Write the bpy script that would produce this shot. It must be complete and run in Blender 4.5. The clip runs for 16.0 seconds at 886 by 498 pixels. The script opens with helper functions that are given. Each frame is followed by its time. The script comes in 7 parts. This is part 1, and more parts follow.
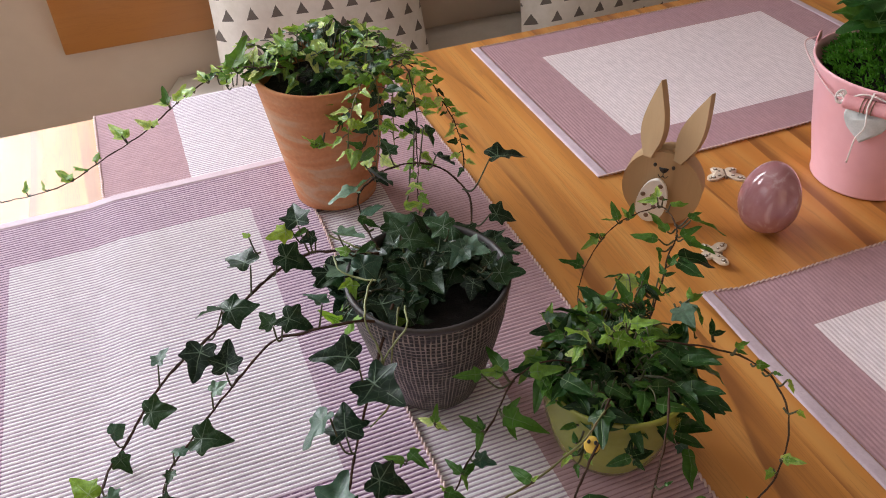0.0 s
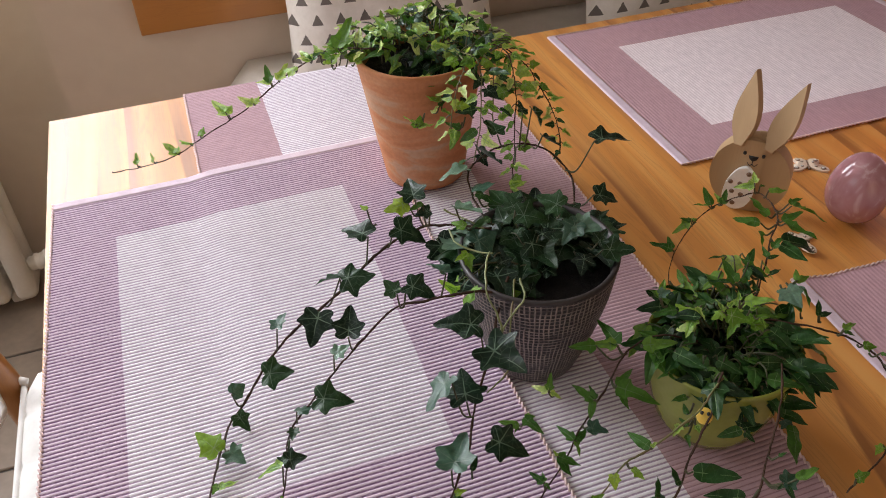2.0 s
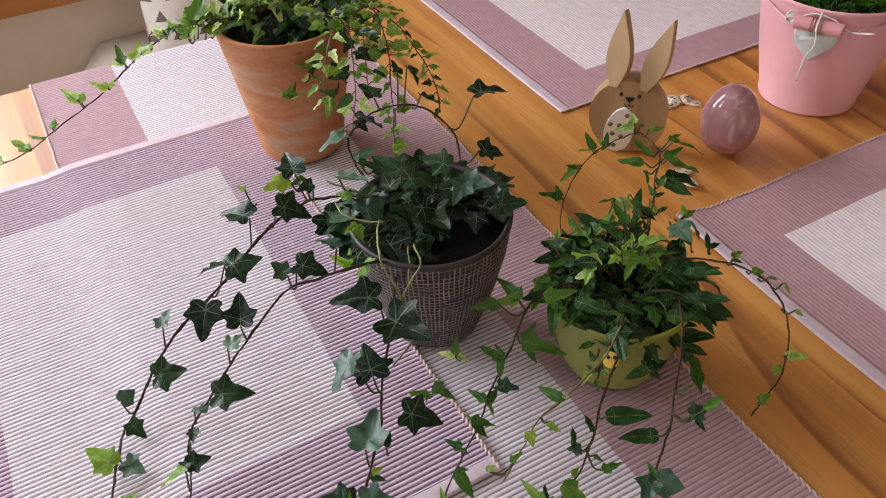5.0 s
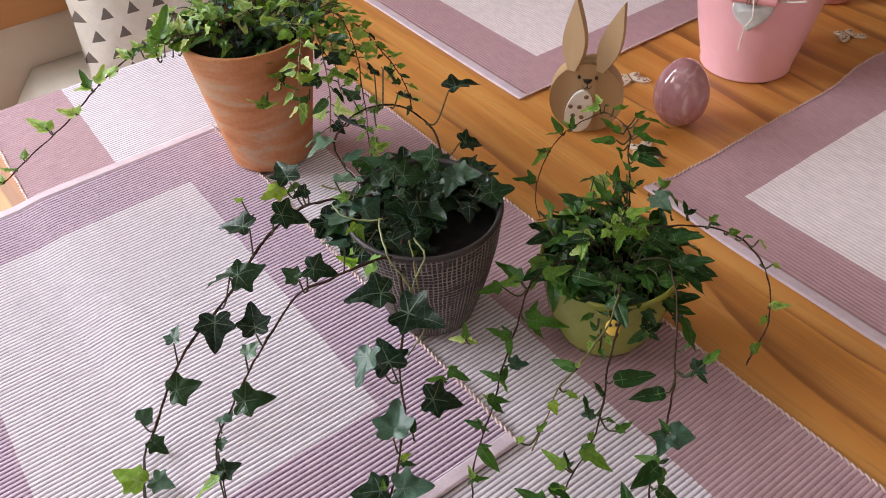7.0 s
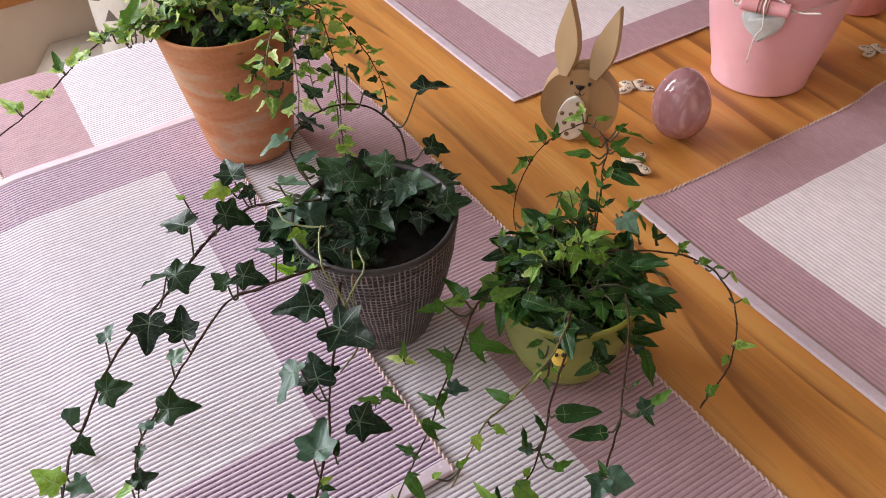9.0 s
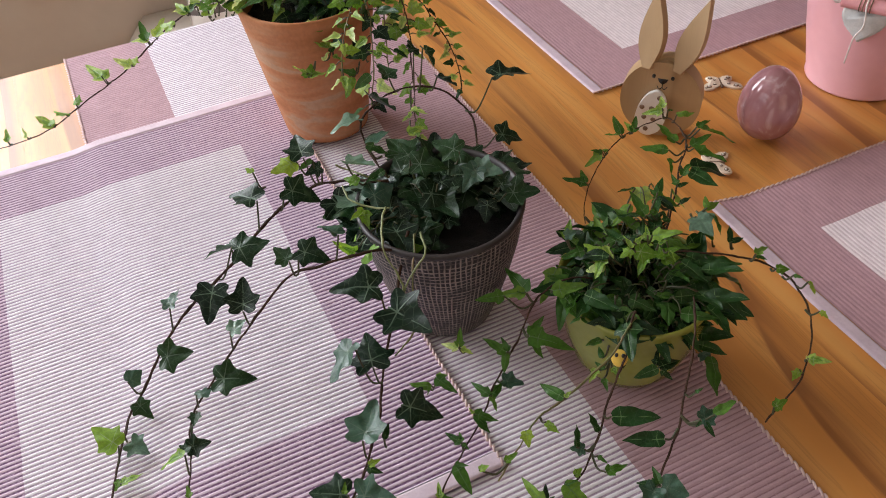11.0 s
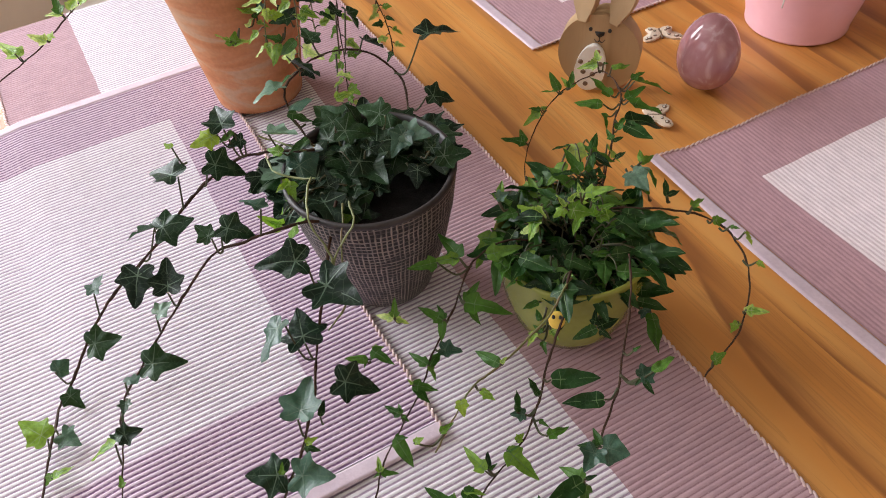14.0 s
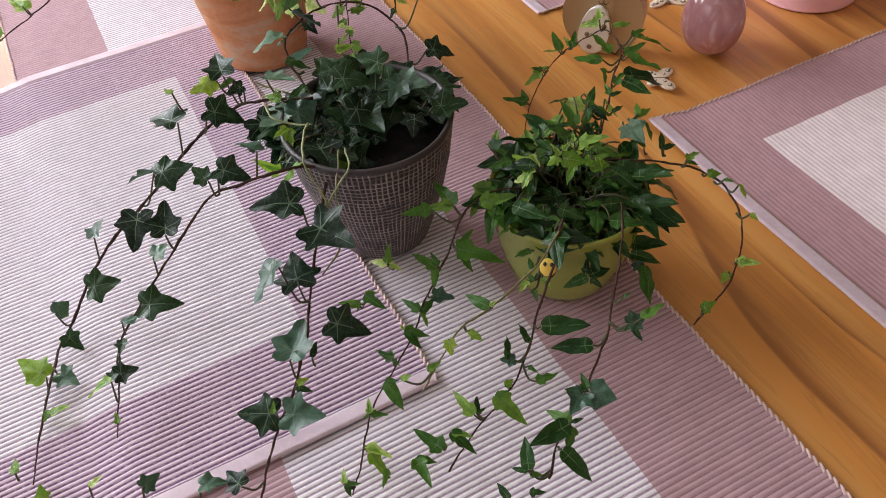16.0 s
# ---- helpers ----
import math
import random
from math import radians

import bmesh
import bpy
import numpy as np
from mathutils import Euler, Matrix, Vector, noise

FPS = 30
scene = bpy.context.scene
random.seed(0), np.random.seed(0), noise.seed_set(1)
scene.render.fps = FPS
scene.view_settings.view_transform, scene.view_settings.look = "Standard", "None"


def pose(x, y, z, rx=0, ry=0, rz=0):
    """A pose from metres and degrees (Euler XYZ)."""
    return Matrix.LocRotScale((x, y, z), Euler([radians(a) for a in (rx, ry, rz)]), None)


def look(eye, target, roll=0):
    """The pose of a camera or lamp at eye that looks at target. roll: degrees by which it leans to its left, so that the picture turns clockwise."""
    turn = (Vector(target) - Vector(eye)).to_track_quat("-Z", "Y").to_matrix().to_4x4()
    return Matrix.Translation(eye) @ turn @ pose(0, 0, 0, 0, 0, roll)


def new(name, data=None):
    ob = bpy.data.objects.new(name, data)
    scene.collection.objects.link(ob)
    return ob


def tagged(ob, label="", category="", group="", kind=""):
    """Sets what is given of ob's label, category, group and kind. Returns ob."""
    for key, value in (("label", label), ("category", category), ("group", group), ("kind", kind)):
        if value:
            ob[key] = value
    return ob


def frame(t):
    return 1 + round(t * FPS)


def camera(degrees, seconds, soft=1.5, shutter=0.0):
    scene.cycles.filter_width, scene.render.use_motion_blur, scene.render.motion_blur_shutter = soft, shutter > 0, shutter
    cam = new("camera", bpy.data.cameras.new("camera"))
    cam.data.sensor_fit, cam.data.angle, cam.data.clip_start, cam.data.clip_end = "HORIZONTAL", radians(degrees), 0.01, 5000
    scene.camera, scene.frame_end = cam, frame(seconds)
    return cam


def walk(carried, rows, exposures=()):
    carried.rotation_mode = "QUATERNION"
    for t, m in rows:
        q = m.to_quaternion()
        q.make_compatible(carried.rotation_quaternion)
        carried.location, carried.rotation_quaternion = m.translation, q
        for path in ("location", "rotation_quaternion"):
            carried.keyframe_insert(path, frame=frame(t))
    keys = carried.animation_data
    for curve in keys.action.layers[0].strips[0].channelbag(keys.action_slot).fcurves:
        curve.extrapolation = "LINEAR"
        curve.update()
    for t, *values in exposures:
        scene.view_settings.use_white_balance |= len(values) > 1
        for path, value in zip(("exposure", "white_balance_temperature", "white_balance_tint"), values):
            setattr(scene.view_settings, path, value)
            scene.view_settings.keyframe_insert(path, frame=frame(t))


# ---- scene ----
cam = camera(57.3, 16.0, soft=1.0)
PATH = [
    (0, (0.074, 0.039, 1.194), (0.606, 1.504, -0.059), -2.5),
    (0.5, (0.06, 0.035, 1.187), (0.581, 1.499, -0.072), -2.7),
    (1, (0.058, 0.03, 1.193), (0.58, 1.49, -0.071), -2.7),
    (1.5, (0.031, 0.037, 1.195), (0.555, 1.495, -0.069), -2.4),
    (2, (0.012, 0.037, 1.2), (0.481, 1.513, -0.066), -2.3),
    (2.5, (-0.014, 0.049, 1.202), (0.471, 1.515, -0.069), -1.6),
    (3, (-0.025, 0.071, 1.189), (0.632, 1.425, -0.128), -1.2),
    (3.5, (0.005, 0.056, 1.195), (0.719, 1.372, -0.13), -2.8),
    (4, (0.026, 0.058, 1.189), (0.744, 1.362, -0.147), -0.6),
    (4.5, (0.013, 0.065, 1.204), (0.709, 1.399, -0.113), -1.1),
    (5, (0.018, 0.051, 1.189), (0.705, 1.369, -0.149), -2.2),
    (5.2, (0.016, 0.053, 1.193), (0.717, 1.364, -0.145), -2.0),
    (7.3, (-0.027, 0.058, 1.204), (0.791, 1.278, -0.154), -3.9),
    (7.5, (-0.003, 0.053, 1.2), (0.749, 1.314, -0.159), -4.1),
    (8, (0.04, 0.049, 1.185), (0.776, 1.312, -0.18), -2.2),
    (8.2, (0.046, 0.051, 1.192), (0.774, 1.32, -0.172), -2.7),
    (10.3, (0.038, 0.05, 1.189), (0.741, 1.317, -0.19), -3.6),
    (10.5, (0.038, 0.06, 1.187), (0.707, 1.345, -0.192), -2.8),
    (11, (0.051, 0.053, 1.185), (0.598, 1.393, -0.196), -4.5),
    (11.5, (0.072, 0.051, 1.183), (0.608, 1.389, -0.203), -7.4),
    (12, (0.065, 0.043, 1.183), (0.576, 1.377, -0.216), -8.1),
    (12.5, (0.063, 0.037, 1.182), (0.573, 1.356, -0.233), -6.5),
    (13, (0.073, 0.039, 1.179), (0.67, 1.309, -0.246), -5.0),
    (13.5, (0.073, 0.047, 1.18), (0.674, 1.303, -0.255), -4.9),
    (14, (0.075, 0.053, 1.174), (0.659, 1.307, -0.271), -5.5),
    (14.5, (0.075, 0.042, 1.17), (0.648, 1.292, -0.283), -6.4),
    (15, (0.066, 0.049, 1.18), (0.628, 1.297, -0.278), -5.3),
    (15.5, (0.056, 0.046, 1.178), (0.613, 1.289, -0.288), -4.3),
    (16, (0.075, 0.031, 1.16), (0.618, 1.281, -0.303), -5.5),
]
EXPOSURES = [(t, stops - 0.08, 6720, 19) for t, stops in ((0, -0.07), (1.5, -0.10), (2.0, -0.20), (2.5, -0.25), (3.0, -0.27), (4, 0.03), (5, -0.10), (7.5, 0.05), (8, 0.13), (10.5, 0.10),
                                                   (11, -0.13), (12.5, 0.03), (13.5, 0.12), (14.5, 0.17), (15, 0.09), (16, 0.0))]
walk(cam, [(t, look(eye, target, roll)) for t, eye, target, roll in PATH], EXPOSURES)

# ---- world, sun, lamps ----
world = bpy.data.worlds.new("sky")
scene.world = world
world.use_nodes = True
wn = world.node_tree.nodes
sky = wn.new("ShaderNodeTexSky")
sky.sky_type, sky.sun_disc = "NISHITA", False
sky.sun_elevation, sky.sun_rotation = radians(35), radians(-60)
world.node_tree.links.new(sky.outputs[0], wn["Background"].inputs[0])
wn["Background"].inputs[1].default_value = 0.12


def window_lamp(name, m, sx, sy, watts, colour):
    """An area lamp set in an opening of the room: window daylight, and the warm fill."""
    data = bpy.data.lights.new(name, "AREA")
    data.shape, data.size, data.size_y, data.energy, data.color = "RECTANGLE", sx, sy, watts, colour
    ob = new(name, data)
    ob.matrix_basis = m
    return ob


DAY = (0.865, 0.955, 1.0)
window_lamp("window_daylight", look((-0.90, 1.71, 1.55), (-0.55, 0.2, 0.9)), 1.6, 1.2, 76, DAY)
window_lamp("side_window_daylight", look((-2.30, -0.15, 1.55), (0.3, 0.35, 0.9)), 1.7, 1.25, 10, DAY)
# added fill: an invented warm source that lifts and tints the right side
window_lamp("garden_door_daylight", look((0.6, -2.85, 1.25), (0.4, 0.5, 0.8)), 1.9, 1.9, 11.5, (1.0, 0.66, 0.40))

# ---- materials ----


class Nodes:
    """A node material with a principled surface and short helpers."""

    def __init__(self, name, rough=0.5, metal=0.0, spec=0.5):
        self.mat = bpy.data.materials.new(name)
        self.mat.use_nodes = True
        self.tree = self.mat.node_tree
        self.bsdf = self.tree.nodes["Principled BSDF"]
        self.bsdf.inputs["Roughness"].default_value = rough
        self.bsdf.inputs["Metallic"].default_value = metal
        self.bsdf.inputs["Specular IOR Level"].default_value = spec

    def node(self, kind, **values):
        n = self.tree.nodes.new(kind)
        for k, v in values.items():
            n.inputs[k].default_value = v
        return n

    def link(self, a, b):
        self.tree.links.new(a, b)

    def coords(self, scale=(1, 1, 1), kind="Object", shift=False):
        c = self.node("ShaderNodeTexCoord")
        m = self.node("ShaderNodeMapping", Scale=scale)
        self.link(c.outputs[kind], m.inputs["Vector"])
        if shift:
            info = self.node("ShaderNodeObjectInfo")
            mul = self.node("ShaderNodeVectorMath")
            mul.operation = "MULTIPLY"
            mul.inputs[1].default_value = (7.0, 5.0, 3.0)
            comb = self.node("ShaderNodeCombineXYZ")
            for i in range(3):
                self.link(info.outputs["Random"], comb.inputs[i])
            self.link(comb.outputs[0], mul.inputs[0])
            self.link(mul.outputs[0], m.inputs["Location"])
        return m.outputs[0]

    def noise(self, vector, scale, detail=4.0, rough=0.55, distort=0.0):
        n = self.node("ShaderNodeTexNoise", Scale=scale, Detail=detail, Roughness=rough, Distortion=distort)
        self.link(vector, n.inputs["Vector"])
        return n.outputs["Fac"]

    def ramp(self, fac, *stops):
        r = self.node("ShaderNodeValToRGB")
        e = r.color_ramp.elements
        while len(e) < len(stops):
            e.new(0.5)
        for el, (p, c) in zip(e, stops):
            el.position, el.color = p, (*c, 1)
        self.link(fac, r.inputs[0])
        return r.outputs[0]

    def math(self, op, a, b=0.0, clamp=False):
        n = self.node("ShaderNodeMath")
        n.operation, n.use_clamp = op, clamp
        for i, v in enumerate((a, b)):
            if isinstance(v, (int, float)):
                n.inputs[i].default_value = v
            else:
                self.link(v, n.inputs[i])
        return n.outputs[0]

    def mix(self, fac, a, b, mode="MIX"):
        n = self.node("ShaderNodeMix")
        n.data_type, n.blend_type = "RGBA", mode
        for sock, v in ((n.inputs[0], fac), (n.inputs[6], a), (n.inputs[7], b)):
            if isinstance(v, (int, float)):
                sock.default_value = v
            elif isinstance(v, tuple):
                sock.default_value = (*v, 1)
            else:
                self.link(v, sock)
        return n.outputs[2]

    def bump(self, height, strength=0.3, distance=0.001):
        b = self.node("ShaderNodeBump", Strength=strength, Distance=distance)
        self.link(height, b.inputs["Height"])
        self.link(b.outputs[0], self.bsdf.inputs["Normal"])

    def colour(self, sock):
        if isinstance(sock, tuple):
            self.bsdf.inputs["Base Color"].default_value = (*sock, 1)
        else:
            self.link(sock, self.bsdf.inputs["Base Color"])
        return self


def plain(name, a, b, scale=40, rough=0.6, bump=0.15, metal=0.0, spec=0.5, stretch=(1, 1, 1), distance=0.0006):
    """Two tones mixed by coarse and fine noise, with a fine relief."""
    n = Nodes(name, rough, metal, spec)
    v = n.coords(stretch)
    f1, f2 = n.noise(v, scale, 3), n.noise(v, scale * 7, 3)
    f = n.math("ADD", n.math("MULTIPLY", f1, 0.65), n.math("MULTIPLY", f2, 0.35))
    n.colour(n.ramp(f, (0.35, a), (0.65, b)))
    n.bump(f2, bump, distance)
    return n.mat


def wood(name, light, mid, dark, along=(26, 1.6, 26), rough=0.33, streaks=0.5, coat=0.0):
    n = Nodes(name, rough)
    v = n.coords(along, shift=True)
    warp = n.noise(v, 0.9, 2, 0.5, 0.8)
    w = n.node("ShaderNodeTexWave", Scale=0.32, Distortion=5.5, Detail=2.0)
    w.bands_direction = "X"
    n.link(v, w.inputs["Vector"])
    fine = n.noise(n.coords((along[0] * 9, along[1] * 4, along[2] * 9), shift=True), 1.6, 4, 0.65)
    f = n.math("ADD", n.math("MULTIPLY", w.outputs["Fac"], 0.5), n.math("MULTIPLY", warp, 0.5))
    base = n.ramp(f, (0.15, light), (0.5, mid), (0.85, tuple(0.78 * m + 0.22 * d for m, d in zip(mid, dark))))
    streak = n.noise(n.coords((along[0] * 1.25, along[1] * 0.75, along[2]), shift=True), 1.7, 4, 0.55, 2.2)
    s = n.ramp(streak, (0.50, (0, 0, 0)), (0.525, (0.9, 0.9, 0.9)), (0.55, (0.15, 0.15, 0.15)), (0.60, (0.1, 0.1, 0.1)), (0.62, (1, 1, 1)), (0.66, (0.2, 0.2, 0.2)))
    col = n.mix(n.math("MULTIPLY", s, streaks * 0.38), base, dark)
    # wavy growth rings: dark on one side, fading on the other
    sway = n.noise(n.coords((along[0] * 0.12, along[1] * 0.9, along[2] * 0.10), shift=True), 1.0, 1, 0.30)
    sep = n.node("ShaderNodeSeparateXYZ")
    n.link(n.coords((along[0] * 0.85, along[1], along[2]), shift=True), sep.inputs[0])
    q = n.math("FRACT", n.math("ADD", sep.outputs["X"], n.math("MULTIPLY", sway, 4.6)))
    thin = n.ramp(q, (0.0, (0, 0, 0)), (0.05, (1, 1, 1)), (0.12, (0.6, 0.6, 0.6)), (0.36, (0.10, 0.10, 0.10)), (0.8, (0, 0, 0)))
    where = n.ramp(n.noise(n.coords((along[0] * 0.75, along[1] * 0.45, along[2]), shift=True), 1.0, 3), (0.42, (0.10, 0.10, 0.10)), (0.55, (1, 1, 1)))
    col = n.mix(n.math("MINIMUM", n.math("MULTIPLY", n.math("MULTIPLY", thin, where), streaks * 1.9), 0.9), col, dark)
    col = n.mix(n.math("MULTIPLY", fine, 0.35), col, tuple(0.8 * m for m in mid), "MIX")
    info = n.node("ShaderNodeObjectInfo")
    tone = n.ramp(info.outputs["Random"], (0.0, (0.93, 0.92, 0.90)), (1.0, (1.03, 1.03, 1.02)))
    n.colour(n.mix(1.0, col, tone, "MULTIPLY"))
    n.bump(fine, 0.10, 0.0004)
    n.bsdf.inputs["Coat Weight"].default_value = coat
    n.bsdf.inputs["Coat Roughness"].default_value = 0.55
    return n.mat


def weave(name, crest, valley, share=0.40, cross=0.25):
    """Ribbed cloth: v of the UV counts ribs, u runs along them in metres."""
    n = Nodes(name, 0.85, spec=0.2)
    uv = n.node("ShaderNodeTexCoord").outputs["UV"]
    sep = n.node("ShaderNodeSeparateXYZ")
    n.link(uv, sep.inputs[0])
    fr = n.math("FRACT", n.math("ADD", sep.outputs["Y"], 0.5))
    tri = n.math("ABSOLUTE", n.math("SUBTRACT", fr, 0.5))
    mp = n.node("ShaderNodeMapping", Scale=(420, 4.0, 1))
    n.link(uv, mp.inputs["Vector"])
    thread = n.noise(mp.outputs[0], 1.0, 2, 0.5)
    mp2 = n.node("ShaderNodeMapping", Scale=(70, 0.6, 1))
    n.link(uv, mp2.inputs["Vector"])
    blot = n.noise(mp2.outputs[0], 1.0, 3, 0.6)
    edge = n.math("ADD", tri, n.math("MULTIPLY", n.math("SUBTRACT", thread, 0.5), 0.34))
    half = 0.5 * (1 - share)
    dark = n.ramp(edge, (half - 0.07, (0, 0, 0)), (half + 0.07, (1, 1, 1)))
    col = n.mix(dark, crest, valley)
    pale = tuple(min(1, c * 1.22 + 0.02) for c in crest)
    col = n.mix(n.math("MULTIPLY", n.ramp(thread, (0.5, (0, 0, 0)), (0.75, (1, 1, 1))), cross), col, pale)
    tone = n.ramp(blot, (0.3, (0.90, 0.89, 0.90)), (0.7, (1.06, 1.06, 1.06)))
    n.colour(n.mix(1.0, col, tone, "MULTIPLY"))
    n.bump(thread, 0.35, 0.0005)
    n.bsdf.inputs["Sheen Weight"].default_value = 0.08
    return n.mat


def leaf_green(name, a, b, c, rough=0.42, glow=0.25, gloss=0.25, net=0.0):
    """Leaf tissue: tone differs from leaf to leaf; some light passes through."""
    n = Nodes(name, rough, spec=gloss)
    info = n.node("ShaderNodeObjectInfo")
    base = n.ramp(info.outputs["Random"], (0.05, a), (0.70, b), (1.0, c))
    f = n.noise(n.coords((1, 1, 1), shift=True), 9.0, 4, 0.6)
    col = n.mix(1.0, base, n.ramp(f, (0.3, (0.70, 0.72, 0.70)), (0.7, (1.25, 1.22, 1.15))), "MULTIPLY")
    if net:
        v = n.node("ShaderNodeTexVoronoi", Scale=5.5)
        v.feature = "DISTANCE_TO_EDGE"
        n.link(n.coords((1.0, 1.25, 0.0), shift=True), v.inputs["Vector"])
        line = n.ramp(v.outputs["Distance"], (0.0, (1, 1, 1)), (0.05, (0, 0, 0)))
        col = n.mix(n.math("MULTIPLY", line, net), col, (0.10, 0.16, 0.10))
    n.colour(col)
    n.bump(f, 0.35, 0.0012)
    thin = n.node("ShaderNodeBsdfTranslucent")
    bright = n.mix(1.0, col, (1.5, 1.6, 0.7), "MULTIPLY")
    n.link(bright, thin.inputs["Color"])
    both = n.node("ShaderNodeMixShader", Fac=glow)
    n.link(n.bsdf.outputs[0], both.inputs[1])
    n.link(thin.outputs[0], both.inputs[2])
    n.link(both.outputs[0], n.tree.nodes["Material Output"].inputs["Surface"])
    return n.mat


def terracotta():
    n = Nodes("terracotta", 0.75, spec=0.3)
    v = n.coords((9, 9, 46))
    band = n.noise(v, 1.0, 3, 0.5, 1.0)
    col = n.ramp(band, (0.30, (0.40, 0.15, 0.058)), (0.47, (0.475, 0.19, 0.080)), (0.57, (0.49, 0.23, 0.11)), (0.64, (0.465, 0.29, 0.18)), (0.72, (0.47, 0.25, 0.13)))
    fine = n.noise(n.coords((1, 1, 1)), 320, 4)
    n.colour(n.mix(1.0, col, n.ramp(fine, (0.3, (0.88, 0.88, 0.88)), (0.7, (1.06, 1.06, 1.06))), "MULTIPLY"))
    n.bump(fine, 0.25, 0.0005)
    return n.mat


def woven_ceramic():
    """Dark grey stoneware with a basket-like relief of pale ridges; UV: metres round and up."""
    n = Nodes("grey_stoneware", 0.55)
    uv = n.node("ShaderNodeTexCoord").outputs["UV"]

    sep = n.node("ShaderNodeSeparateXYZ")
    n.link(uv, sep.inputs[0])

    def lines(along, period, scale, width):
        m = n.node("ShaderNodeMapping", Scale=scale)
        n.link(uv, m.inputs["Vector"])
        t = n.noise(m.outputs[0], 1.0, 3, 0.6)
        wob = n.math("MULTIPLY", n.math("SUBTRACT", t, 0.5), 1.3)
        f = n.math("FRACT", n.math("ADD", n.math("DIVIDE", along, period), wob))
        d = n.math("ABSOLUTE", n.math("SUBTRACT", f, 0.5))
        line = n.ramp(d, (width - 0.07, (1, 1, 1)), (width + 0.07, (0, 0, 0)))
        return n.math("MULTIPLY", line, n.ramp(t, (0.36, (0.15, 0.15, 0.15)), (0.55, (1, 1, 1))))

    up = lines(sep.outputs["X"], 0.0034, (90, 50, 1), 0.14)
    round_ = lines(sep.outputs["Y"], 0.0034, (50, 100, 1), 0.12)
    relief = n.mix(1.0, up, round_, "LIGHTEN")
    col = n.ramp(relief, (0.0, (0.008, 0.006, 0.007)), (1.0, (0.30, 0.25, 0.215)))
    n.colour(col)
    n.bump(relief, 0.8, 0.0012)
    return n.mat


def triangles():
    """Cream linen printed with rows of small grey-brown triangles; UV in metres."""
    n = Nodes("triangle_print_linen", 0.9, spec=0.15)
    uv = n.node("ShaderNodeTexCoord").outputs["UV"]
    sep = n.node("ShaderNodeSeparateXYZ")
    n.link(uv, sep.inputs[0])
    row = n.math("DIVIDE", sep.outputs["Y"], 0.031)
    ri = n.math("FLOOR", row)
    fy = n.math("SUBTRACT", row, ri)
    odd = n.math("MULTIPLY", n.math("FRACT", n.math("MULTIPLY", ri, 0.5)), 1.1)
    cx = n.math("ADD", n.math("DIVIDE", sep.outputs["X"], 0.039), odd)
    fx = n.math("ABSOLUTE", n.math("SUBTRACT", n.math("FRACT", cx), 0.5))
    wob = n.noise(n.coords((1, 1, 1)), 260, 2)
    h = n.math("DIVIDE", n.math("SUBTRACT", fy, 0.18), 0.58)
    inside = n.math("SUBTRACT", n.math("MULTIPLY", n.math("SUBTRACT", 1.0, h), 0.25), fx)
    inside = n.math("ADD", inside, n.math("MULTIPLY", n.math("SUBTRACT", wob, 0.5), 0.06))
    m = n.math("MULTIPLY", n.math("GREATER_THAN", inside, 0.0), n.math("GREATER_THAN", h, 0.0))
    cloth = n.ramp(n.noise(n.coords((1, 1, 1)), 60, 5, 0.7), (0.3, (0.70, 0.65, 0.58)), (0.7, (0.80, 0.75, 0.69)))
    n.colour(n.mix(n.math("MULTIPLY", m, 0.92), cloth, (0.11, 0.088, 0.078)))
    n.bump(n.noise(n.coords((1, 1, 1)), 900, 2), 0.3, 0.0008)
    return n.mat


def marbled_glaze():
    n = Nodes("mauve_glaze", 0.09, spec=0.6)
    f = n.noise(n.coords((38, 38, 24)), 1.0, 3, 0.5, 2.2)
    n.colour(n.ramp(f, (0.30, (0.38, 0.16, 0.18)), (0.55, (0.45, 0.225, 0.25)), (0.68, (0.58, 0.39, 0.41))))
    n.bsdf.inputs["Coat Weight"].default_value = 0.6
    n.bsdf.inputs["Coat Roughness"].default_value = 0.05
    return n.mat


